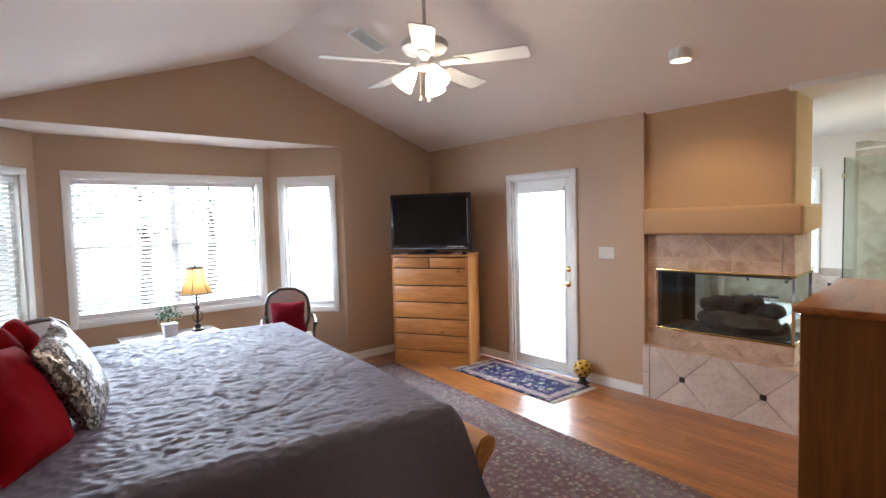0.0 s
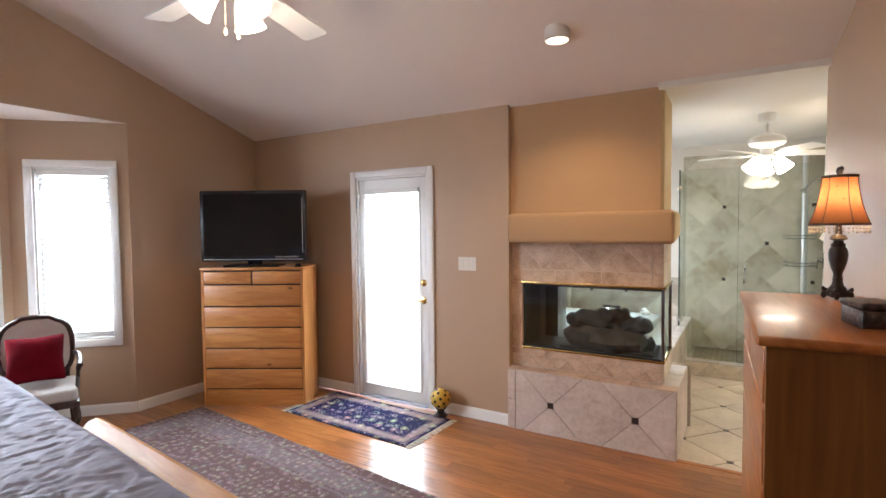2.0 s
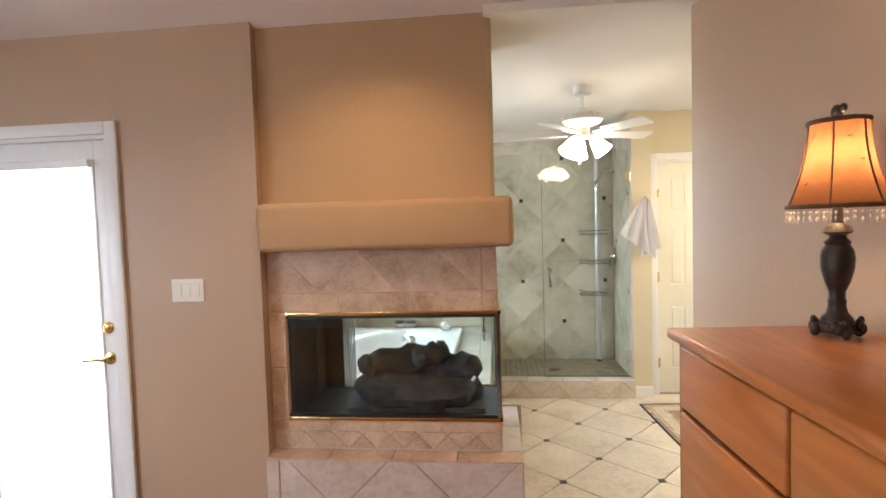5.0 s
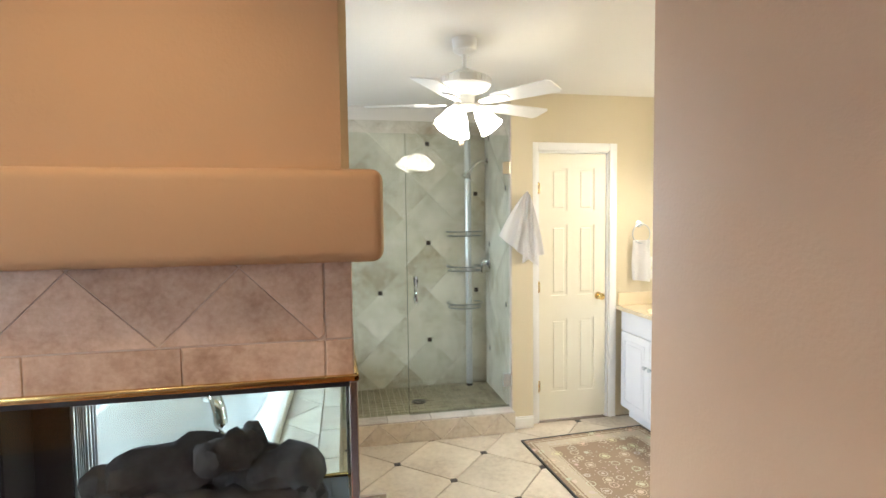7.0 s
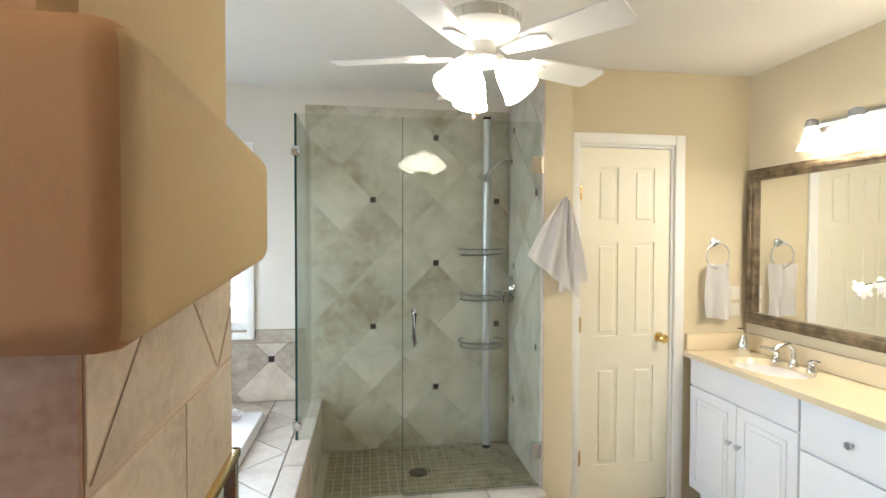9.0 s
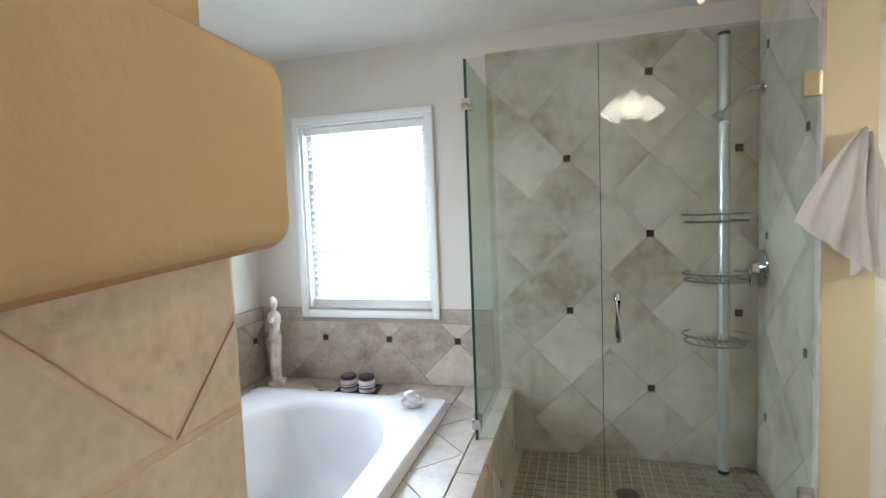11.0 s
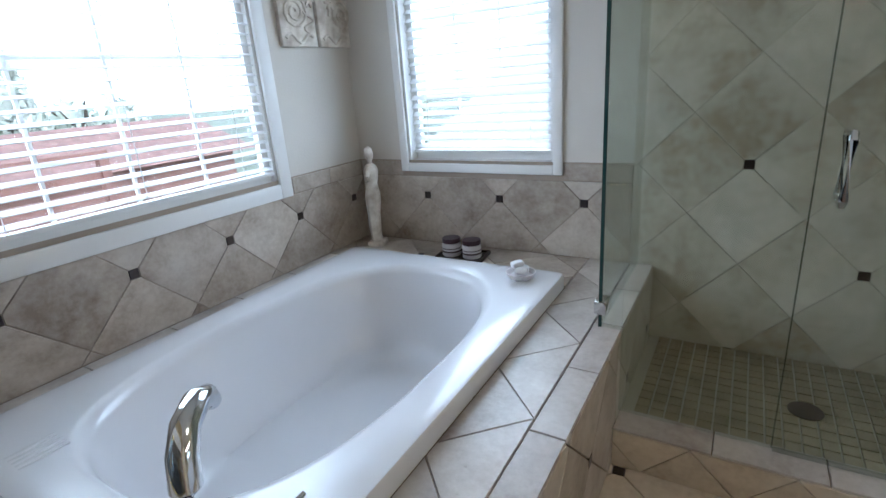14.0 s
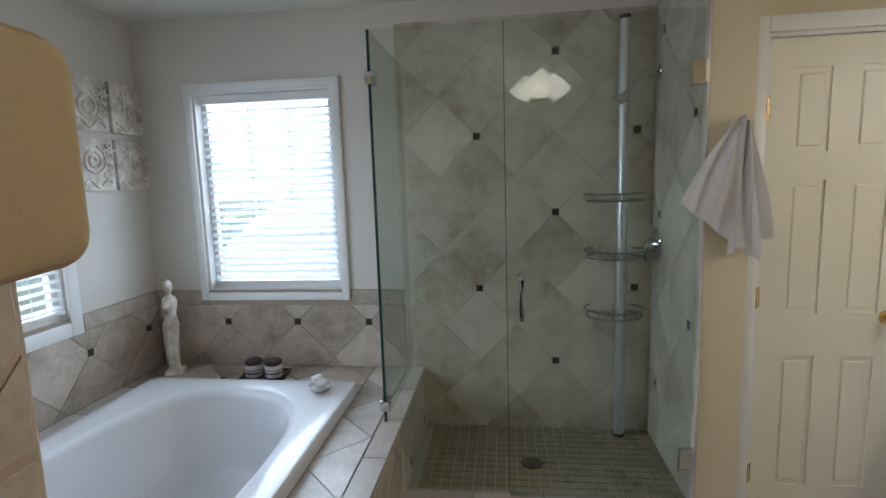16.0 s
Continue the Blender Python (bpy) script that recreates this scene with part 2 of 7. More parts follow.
CABINET = material("white_cabinet_paint", (0.80, 0.80, 0.82), 0.35, noise_scale=20, vary=0.02, bump=0.02)
OAK = wood("honey_oak_floor", (0.41, 0.165, 0.045), (0.24, 0.082, 0.02), 0.3, (9, 1.0, 1), 3.0, per_piece=0.22, coat=0.4)
GAP = material("floor_joint", (0.07, 0.03, 0.012), 0.8)
PINE = wood("honey_pine", (0.53, 0.235, 0.062), (0.38, 0.14, 0.03), 0.38, (1.2, 1.2, 9), 2.2, knots=True, per_piece=0.08, coat=0.25)
PINEV = wood("honey_pine_upright", (0.55, 0.25, 0.07), (0.40, 0.15, 0.035), 0.38, (9, 9, 0.9), 2.2, per_piece=0.05, coat=0.25)
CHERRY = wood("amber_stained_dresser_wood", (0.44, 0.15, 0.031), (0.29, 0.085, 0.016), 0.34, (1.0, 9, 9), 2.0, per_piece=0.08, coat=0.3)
# side panels: the same amber stain, darkened in colour for the dresser's shaded end
CHERRYV = wood("amber_stained_side_wood_shaded", (0.25, 0.098, 0.018), (0.15, 0.052, 0.008), 0.42, (9, 9, 0.8), 2.0, per_piece=0.06, coat=0.1)
DARKWOOD = wood("dark_carved_wood", (0.06, 0.03, 0.02), (0.025, 0.012, 0.008), 0.35, (9, 9, 1), 4.0)
HEARTH = stone("hearth_stone_tile", (0.70, 0.60, 0.53), (0.58, 0.48, 0.41), (0.44, 0.34, 0.28), 0.4, 2.6, 0.08)
SURROUND = stone("fireplace_surround_tile", (0.68, 0.515, 0.385), (0.52, 0.36, 0.245), (0.34, 0.205, 0.125), 0.42, 5.0, 0.08, 0.2)
PIERTILE = stone("pale_pier_tile", (0.68, 0.60, 0.49), (0.57, 0.49, 0.385), (0.42, 0.34, 0.25), 0.4, 5.0, 0.08)
SHOWER = stone("shower_stone_tile", (0.62, 0.59, 0.505), (0.49, 0.455, 0.37), (0.32, 0.27, 0.185), 0.33, 2.6, 0.045, 0.14)
TUBTILE = stone("tub_surround_tile", (0.60, 0.54, 0.465), (0.44, 0.375, 0.305), (0.26, 0.20, 0.15), 0.32, 3.6, 0.12, 0.16)
DECKTILE = stone("tub_deck_tile", (0.60, 0.555, 0.51), (0.48, 0.43, 0.385), (0.35, 0.29, 0.25), 0.28, 3.6, 0.08, 0.18)
FLOORTILE = stone("bath_floor_tile", (0.66, 0.58, 0.46), (0.56, 0.48, 0.37), (0.42, 0.34, 0.25), 0.3, 2.4, 0.06)
GROUT = material("tile_grout", (0.26, 0.205, 0.155), 0.9, vary=0.15, bump=0.3)
WALLGROUT = material("wainscot_grout", (0.36, 0.30, 0.24), 0.9, vary=0.15, bump=0.3)
SURGROUT = material("surround_grout", (0.58, 0.46, 0.36), 0.9, vary=0.15, bump=0.3)
SHGROUT = material("shower_grout", (0.48, 0.45, 0.365), 0.9, vary=0.2, bump=0.3)
DOT = material("dark_accent_tile", (0.035, 0.022, 0.016), 0.3, vary=0.5, noise_scale=300)
CHROME = material("chrome", (0.72, 0.74, 0.77), 0.08, 1.0, vary=0.02, bump=0)
STEEL = material("satin_steel", (0.55, 0.58, 0.62), 0.3, 1.0, vary=0.05, bump=0.02)
BRASS = material("polished_brass", (0.72, 0.52, 0.20), 0.2, 1.0, vary=0.05, bump=0)
BLACK = material("black_metal", (0.012, 0.012, 0.012), 0.4, vary=0.2)
SCREEN = material("black_tv_screen", (0.004, 0.004, 0.005), 0.1, vary=0.1, bump=0, spec=0.25)
PLASTIC = material("gloss_black_plastic", (0.01, 0.01, 0.012), 0.15, vary=0.1, bump=0)
LOG = material("charred_ceramic_log", (0.055, 0.052, 0.052), 0.9, vary=0.6, noise_scale=120, bump=0.9, fine=60)
SOOT = material("dark_firebox_lining", (0.02, 0.019, 0.018), 0.6, vary=0.4)
QUILT = material("grey_quilted_satin", (0.222, 0.221, 0.30), 0.55, vary=0.08, noise_scale=20, bump=0.25, fine=160)
RED = material("red_velvet", (0.30, 0.004, 0.008), 0.9, vary=0.3, noise_scale=40, bump=0.2, fine=500, spec=0.08)
DARKRED = material("dark_red_velvet", (0.14, 0.004, 0.010), 0.9, vary=0.3, noise_scale=40, bump=0.2, fine=500, spec=0.08)
SEQUIN = material("silver_sequins", (0.30, 0.28, 0.25), 0.3, 0.6, vary=0.5, noise_scale=400, bump=0.3, fine=160)
_n, _l = SEQUIN.node_tree.nodes, SEQUIN.node_tree.links
_v, _b, _c, _r = _n.new("ShaderNodeTexVoronoi"), _n.new("ShaderNodeBump"), _n.new("ShaderNodeTexCoord"), _n.new("ShaderNodeValToRGB")
_v.inputs["Scale"].default_value = 95
_l.new(_c.outputs["Object"], _v.inputs["Vector"])
_b.inputs["Strength"].default_value, _b.inputs["Distance"].default_value = 1.0, 0.012
_l.new(_v.outputs["Color"], _b.inputs["Height"])
_l.new(_b.outputs["Normal"], _n["Principled BSDF"].inputs["Normal"])
_r.color_ramp.elements[0].position, _r.color_ramp.elements[0].color = 0.35, (0.12, 0.11, 0.10, 1)
_r.color_ramp.elements[1].position, _r.color_ramp.elements[1].color = 0.8, (0.85, 0.82, 0.78, 1)
_l.new(_v.outputs["Color"], _r.inputs["Fac"])
_l.new(_r.outputs["Color"], _n["Principled BSDF"].inputs["Base Color"])
LINEN = material("white_linen", (0.78, 0.78, 0.80), 0.85, vary=0.04, bump=0.2, fine=500)
TOWEL = material("white_terry_towel", (0.90, 0.88, 0.87), 0.95, vary=0.03, bump=0.3, fine=260)
UPHOLSTERY = material("pale_chair_upholstery", (0.50, 0.46, 0.42), 0.85, vary=0.1, bump=0.2)
GLASS = clear_glass("window_glass")
SHGLASS = clear_glass("shower_glass", (0.93, 0.955, 0.93), 0.085)
GLASSEDGE = material("green_glass_edge", (0.02, 0.05, 0.045), 0.15, vary=0.1, bump=0)
MIRROR = material("mirror_silver", (0.88, 0.89, 0.88), 0.0, 1.0, vary=0.0, bump=0)
OPAL = glow("lit_opal_glass", (1.0, 0.80, 0.50), OPALGLOW)
BATHOPAL = glow("lit_bath_opal_glass", (1.0, 0.87, 0.64), BATHFAN)


def lampshade(name, front, through_):
    """Thin fabric that lets the bulb's light through."""
    m = bpy.data.materials.new(name)
    m.use_nodes = True
    n, l = m.node_tree.nodes, m.node_tree.links
    t, mix, ns, co, mx = n.new("ShaderNodeBsdfTranslucent"), n.new("ShaderNodeMixShader"), n.new("ShaderNodeTexNoise"), n.new("ShaderNodeTexCoord"), n.new("ShaderNodeMix")
    n["Principled BSDF"].inputs["Base Color"].default_value = (*front, 1)
    n["Principled BSDF"].inputs["Roughness"].default_value = 0.9
    ns.inputs["Scale"].default_value, ns.inputs["Detail"].default_value = 60, 4
    mx.data_type = "RGBA"
    mx.inputs["A"].default_value, mx.inputs["B"].default_value = (*[c * 0.75 for c in through_], 1), (*through_, 1)
    l.new(co.outputs["Object"], ns.inputs["Vector"])
    l.new(ns.outputs["Fac"], mx.inputs["Factor"])
    l.new(mx.outputs["Result"], t.inputs["Color"])
    mix.inputs[0].default_value = 0.65
    l.new(n["Principled BSDF"].outputs[0], mix.inputs[1])
    l.new(t.outputs[0], mix.inputs[2])
    l.new(mix.outputs[0], n["Material Output"].inputs["Surface"])
    return m


SHADE = lampshade("amber_lampshade_fabric", (0.26, 0.11, 0.055), (0.40, 0.165, 0.06))
SHADE2 = lampshade("cream_lampshade_fabric", (0.55, 0.42, 0.24), (0.9, 0.72, 0.40))
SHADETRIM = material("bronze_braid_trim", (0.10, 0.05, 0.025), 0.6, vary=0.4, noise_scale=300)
BEAD = material("amber_glass_bead", (0.75, 0.60, 0.42), 0.1, vary=0.3, bump=0)
BRONZE = material("antique_bronze_resin", (0.035, 0.022, 0.015), 0.32, 0.3, vary=0.6, noise_scale=120, bump=0.3)
SLAT = material("white_blind_slat", (0.82, 0.82, 0.82), 0.5, vary=0.02, bump=0)
_n, _l = SLAT.node_tree.nodes, SLAT.node_tree.links
_t, _m = _n.new("ShaderNodeBsdfTranslucent"), _n.new("ShaderNodeMixShader")
_t.inputs["Color"].default_value = (0.85, 0.85, 0.83, 1)
_m.inputs[0].default_value = 0.3
_l.new(_n["Principled BSDF"].outputs[0], _m.inputs[1])
_l.new(_t.outputs[0], _m.inputs[2])
_l.new(_m.outputs[0], _n["Material Output"].inputs["Surface"])
TUB = material("white_acrylic_tub", (0.73, 0.73, 0.75), 0.22, vary=0.01, bump=0, coat=0.25)
MARBLE = material("cream_cultured_marble", (0.74, 0.62, 0.42), 0.2, vary=0.08, noise_scale=40, bump=0.02, coat=0.3)
PLASTER = material("white_plaster", (0.74, 0.70, 0.63), 0.8, vary=0.3, noise_scale=160, bump=0.5, fine=120, second=(0.46, 0.39, 0.31))
FRAMEWOOD = material("antique_silver_gilt_frame", (0.20, 0.15, 0.09), 0.4, 0.4, vary=0.6, noise_scale=200, bump=0.5, fine=120)
LEAF = material("green_leaf", (0.05, 0.14, 0.03), 0.5, vary=0.5, noise_scale=200)
# leaf colour lifted far above real green to carry the outdoor glare
FARLEAF = material("glare_paled_leaves", (0.60, 0.62, 0.54), 0.7, vary=0.5, noise_scale=20)
BARK = material("bark", (0.10, 0.075, 0.055), 0.9, vary=0.3, bump=0.6)
GRASS = material("lawn", (0.11, 0.12, 0.085), 0.95, vary=0.4, noise_scale=4, bump=0.5)
REDDECK = material("red_stained_deck_wood", (0.30, 0.15, 0.12), 0.7, vary=0.2, noise_scale=40)
SIDING = material("pale_house_siding", (0.74, 0.72, 0.69), 0.7, vary=0.05)
ROOF = material("red_brown_roof", (0.28, 0.15, 0.13), 0.9, vary=0.3, noise_scale=60)
GOLD = material("yellow_gold_pierced_ball", (0.60, 0.38, 0.05), 0.4, vary=0.3, noise_scale=100)
BEIGEPLATE = material("ivory_switch_plastic", (0.75, 0.72, 0.64), 0.35, vary=0.02, bump=0)
VENT = material("grey_vent_metal", (0.50, 0.49, 0.49), 0.5, vary=0.1)
FRINGE = material("cream_rug_fringe", (0.60, 0.54, 0.44), 0.95, vary=0.15)
BOXCARVE = material("carved_metal_trinket_box", (0.10, 0.08, 0.07), 0.4, 0.5, vary=0.7, noise_scale=300, bump=1.0, fine=80)


# ---- building helpers ----
def box(bm, x0, y0, z0, x1, y1, z1, bevel=0.0, seg=2, m=None):
    """Adds a box between two corners, with rounded edges if bevel is given."""
    r = bmesh.ops.create_cube(bm, size=1.0)["verts"]
    bmesh.ops.scale(bm, vec=(x1 - x0, y1 - y0, z1 - z0), verts=r)
    bmesh.ops.translate(bm, vec=((x0 + x1) / 2, (y0 + y1) / 2, (z0 + z1) / 2), verts=r)
    if bevel:
        es = list({e for v in r for e in v.link_edges})
        g = bmesh.ops.bevel(bm, geom=es, offset=bevel, segments=seg, affect="EDGES", profile=0.5)
        r = list({v for f in g["faces"] for v in f.verts} | {v for v in r if v.is_valid})
    if m is not None:
        bmesh.ops.transform(bm, matrix=m, verts=r)
    return r


def boxed(x0, y0, z0, x1, y1, z1, bevel=0.0, seg=2, m=None):
    bm = bmesh.new()
    box(bm, x0, y0, z0, x1, y1, z1, bevel, seg, m)
    return bm


def lathe(bm, profile, n=24, m=None, caps=True):
    """Turns a profile of (radius, height) round the z axis."""
    rings = []
    for r, z in profile:
        rings.append([bm.verts.new((r * math.cos(2 * math.pi * i / n), r * math.sin(2 * math.pi * i / n), z)) for i in range(n)])
    for a, b in zip(rings, rings[1:]):
        for i in range(n):
            bm.faces.new((a[i], a[(i + 1) % n], b[(i + 1) % n], b[i]))
    if caps:
        bm.faces.new(rings[0][::-1])
        bm.faces.new(rings[-1])
    if m is not None:
        bmesh.ops.transform(bm, matrix=m, verts=[v for r in rings for v in r])
    return bm


def turned(profile, n=24, m=None, caps=True):
    return lathe(bmesh.new(), profile, n, m, caps)


def tube(bm, points, radius, n=8):
    """A round bar along a line of points; radius is one number or one for each point."""
    pts = [Vector(p) for p in points]
    rings = []
    for i, p in enumerate(pts):
        d = (pts[min(i + 1, len(pts) - 1)] - pts[max(i - 1, 0)]).normalized()
        side = d.cross(Vector((0, 0, 1)))
        side = side.normalized() if side.length > 1e-3 else Vector((1, 0, 0))
        up = side.cross(d).normalized()
        r = radius[i] if isinstance(radius, (list, tuple)) else radius
        rings.append([bm.verts.new(p + r * (side * math.cos(2 * math.pi * k / n) + up * math.sin(2 * math.pi * k / n))) for k in range(n)])
    for a, b in zip(rings, rings[1:]):
        for k in range(n):
            bm.faces.new((a[k], a[(k + 1) % n], b[(k + 1) % n], b[k]))
    bm.faces.new(rings[0][::-1])
    bm.faces.new(rings[-1])
    return bm


def barred(points, radius, n=8):
    return tube(bmesh.new(), points, radius, n)


def prism(bm, poly, z0, z1):
    """A flat polygon of (x, y) raised from z0 to z1."""
    a = [bm.verts.new((x, y, z0)) for x, y in poly]
    b = [bm.verts.new((x, y, z1)) for x, y in poly]
    bm.faces.new(a[::-1])
    bm.faces.new(b)
    for i in range(len(poly)):
        j = (i + 1) % len(poly)
        bm.faces.new((a[i], a[j], b[j], b[i]))
    return bm


def part(name, bm, mat, parent=None, label="", smooth=False, m=None, kind=""):
    """Links a bmesh as one mesh object, under a thing or a part."""
    bmesh.ops.recalc_face_normals(bm, faces=bm.faces)
    me = bpy.data.meshes.new(name)
    bm.to_mesh(me)
    bm.free()
    me.materials.append(mat)
    if smooth:
        me.polygons.foreach_set("use_smooth", [True] * len(me.polygons))
        me.set_sharp_from_angle(angle=radians(40))
    ob = new(name, me)
    if parent is not None:
        ob.parent = parent
    if m is not None:
        ob.matrix_basis = m
    return tagged(ob, label, kind=kind)


def thing(name, label, category, m=None, group="", kind=""):
    ob = new(name)
    ob.empty_display_size = 0.1
    if m is not None:
        ob.matrix_basis = m
    return tagged(ob, label, category, group, kind)


def structure(name, bm, mat, label, category, smooth=False, m=None):
    ob = part(name, bm, mat, None, smooth=smooth, m=m)
    return tagged(ob, label, category, kind="structure")


def clip(poly, a, b, c):
    """The part of a polygon with a*x + b*y <= c."""
    out = []
    for i, p in enumerate(poly):
        q = poly[(i + 1) % len(poly)]
        dp, dq = a * p[0] + b * p[1] - c, a * q[0] + b * q[1] - c
        if dp <= 0:
            out.append(p)
        if (dp < 0 < dq) or (dq < 0 < dp):
            s = dp / (dp - dq)
            out.append((p[0] + s * (q[0] - p[0]), p[1] + s * (q[1] - p[1])))
    return out


def slab(poly, t):
    """A tile: its top a little smaller than its foot, so that the edge catches light."""
    bm = bmesh.new()
    cx, cy = sum(p[0] for p in poly) / len(poly), sum(p[1] for p in poly) / len(poly)
    def ring(k, z):
        return [bm.verts.new((x - k * (1 if x > cx else -1), y - k * (1 if y > cy else -1), z)) for x, y in poly]
    rings = [ring(0, 0), ring(0, t * 0.6), ring(0.0015, t)]
    for a, b in zip(rings, rings[1:]):
        for i in range(len(poly)):
            j = (i + 1) % len(poly)
            bm.faces.new((a[i], a[j], b[j], b[i]))
    bm.faces.new(rings[-1])
    return bm


def diamond_field(parent, mat, m, u0, v0, u1, v1, half, cu, cv, dots="alternate", joint=0.004, thick=0.008, dot=0.02, dot_mat=None, cuts=()):
    """Tiles laid on the diagonal over a rectangle of the plane m (x along, y up, z out). half: half a tile's diagonal.
    (cu, cv): one crossing that has an accent dot. dots: all crossings, every other one, one row, or none."""
    def has(i, j):
        if dots == "all":
            return True
        if dots == "alternate":
            return i % 2 == 0 and j % 2 == 0 and (i + j) % 4 == 0
        if dots == "row":
            return j == 0
        return False
    ni, nj = int((u1 - u0) / half) + 4, int((v1 - v0) / half) + 4
    i0, j0 = int((u0 - cu) / half) - 2, int((v0 - cv) / half) - 2
    g = joint * 0.707
    for i in range(i0, i0 + ni):
        for j in range(j0, j0 + nj):
            x, y = cu + i * half, cv + j * half
            if (i + j) % 2 == 0:
                if has(i, j) and u0 + dot < x < u1 - dot and v0 + dot < y < v1 - dot:
                    q = dot - 0.002
                    part("accent_tile", slab([(-q, -q), (q, -q), (q, q), (-q, q)], thick), dot_mat or DOT, parent, m=m @ pose(x, y, 0))
                continue
            h = half - g
            poly = [(x - h, y), (x, y - h), (x + h, y), (x, y + h)]
            for a, b, k, l in ((1, 0, i + 1, j), (-1, 0, i - 1, j), (0, 1, i, j + 1), (0, -1, i, j - 1)):
                if has(k, l):
                    poly = clip(poly, a, b, a * x + b * y + half - dot)
            for a, b, c in ((1, 0, u1), (-1, 0, -u0), (0, 1, v1), (0, -1, -v0), *cuts):
                poly = clip(poly, a, b, c - 0.001)
            if len(poly) > 2:
                w = max(p[0] for p in poly) - min(p[0] for p in poly)
                ht = max(p[1] for p in poly) - min(p[1] for p in poly)
                if w > 0.02 and ht > 0.02:
                    ax, ay = sum(p[0] for p in poly) / len(poly), sum(p[1] for p in poly) / len(poly)
                    part("tile", slab([(p[0] - ax, p[1] - ay) for p in poly], thick + random.uniform(-0.0006, 0.0006)), mat, parent, m=m @ pose(ax, ay, 0))


def strip_tiles(parent, mat, m, u0, v0, u1, v1, length, joint=0.004, thick=0.008, along="u"):
    """A straight course of rectangular tiles."""
    n = max(1, round(((u1 - u0) if along == "u" else (v1 - v0)) / length))
    for i in range(n):
        if along == "u":
            a, b, c, d = u0 + (u1 - u0) * i / n, v0, u0 + (u1 - u0) * (i + 1) / n, v1
        else:
            a, b, c, d = u0, v0 + (v1 - v0) * i / n, u1, v0 + (v1 - v0) * (i + 1) / n
        w, h = (c - a - joint) / 2, (d - b - joint) / 2
        part("tile", slab([(-w, -h), (w, -h), (w, h), (-w, h)], thick), mat, parent, m=m @ pose((a + c) / 2, (b + d) / 2, 0))


def plane(origin, u, v):
    """The pose of a surface: x along u, y along v, z out of it."""
    u, v = Vector(u).normalized(), Vector(v).normalized()
    m = Matrix((u, v, u.cross(v))).transposed().to_4x4()
    m.translation = origin
    return m


# ---- bedroom shell ----
SLOPE, RIDGE_X, EAVE = 0.355, 1.8, 2.545
RIDGE = EAVE + SLOPE * (4.1 - RIDGE_X)
WEST = -1.35


def under_roof(x):
    return RIDGE - SLOPE * abs(x - RIDGE_X)


# east wall with the door's opening
bm = bmesh.new()
box(bm, 4.1, 2.045, 0, 4.24, 2.80, 2.06)
box(bm, 4.1, 3.60, 0, 4.24, 5.02, 2.06)
box(bm, 4.1, 2.045, 2.06, 4.24, 5.14, EAVE + 0.14)
structure("wall_east", bm, TAN, "tan painted bedroom wall with orange-peel texture and a glazed door", "wall")

# north gable wall: right of the bay, left of it, and the gable above the bay's soffit
SOFFIT = 2.515
bm = bmesh.new()
def gable(xa, xb, za, y0=5.02, y1=5.16):
    xs = [xa] + ([RIDGE_X] if xa < RIDGE_X < xb else []) + [xb]
    for p, q in zip(xs, xs[1:]):
        v = [bm.verts.new(c) for y in (y0, y1) for c in ((p, y, za), (q, y, za), (q, y, under_roof(q)), (p, y, under_roof(p)))]
        for f in ((0, 1, 2, 3), (7, 6, 5, 4), (0, 4, 5, 1), (1, 5, 6, 2), (2, 6, 7, 3), (3, 7, 4, 0)):
            bm.faces.new([v[k] for k in f])
gable(2.78, 4.24, 0)
gable(-0.59, 2.78, SOFFIT)
gable(WEST, -0.59, 0)
structure("wall_north", bm, TAN, "tan painted gable wall above a bay window", "wall")

# bay: centre wall and two angled walls, each with its window opening
BAY_Y = 5.65


def wall_with_hole(name, m, length, height, hole, mat, label, thick=0.12):
    """A wall along m's x, up its y, with its face at z = 0 and its body behind; hole: (u0, v0, u1, v1)."""
    u0, v0, u1, v1 = hole
    bm = bmesh.new()
    box(bm, 0, 0, -thick, u0, height, 0)
    box(bm, u1, 0, -thick, length, height, 0)
    box(bm, u0, 0, -thick, u1, v0, 0)
    box(bm, u0, v1, -thick, u1, height, 0)
    return structure(name, bm, mat, label, "wall", m=m)


BAYC = plane((0.02, BAY_Y, 0), (1, 0, 0), (0, 0, 1))
BAYR = plane((2.15, BAY_Y, 0), (1, -1, 0), (0, 0, 1))
BAYL = plane((-0.61, 5.02, 0), (1, 1, 0), (0, 0, 1))
wall_with_hole("wall_bay_centre", BAYC, 2.13, SOFFIT, (0.24, 0.76, 2.00, 2.13), TAN, "tan bay wall round a double window")
wall_with_hole("wall_bay_right", BAYR, 0.891, SOFFIT, (0.175, 0.66, 0.745, 2.13), TAN, "tan angled bay wall with a narrow window")
wall_with_hole("wall_bay_left", BAYL, 0.891, SOFFIT, (0.165, 0.66, 0.73, 2.13), TAN, "tan angled bay wall with a narrow window")
structure("ceiling_bay", prism(bmesh.new(), [(-0.75, 5.16), (2.95, 5.16), (2.3, 5.85), (-0.1, 5.85)], SOFFIT, SOFFIT + 0.1), CEIL, "pale flat ceiling of the bay", "ceiling")
bm = bmesh.new()
prism(bm, [(-0.59, 5.022), (2.78, 5.022), (2.78, 5.16), (-0.59, 5.16)], SOFFIT - 0.004, SOFFIT - 0.001)
structure("trim_soffit", bm, CEIL, "pale underside of the gable over the bay", "soffit")

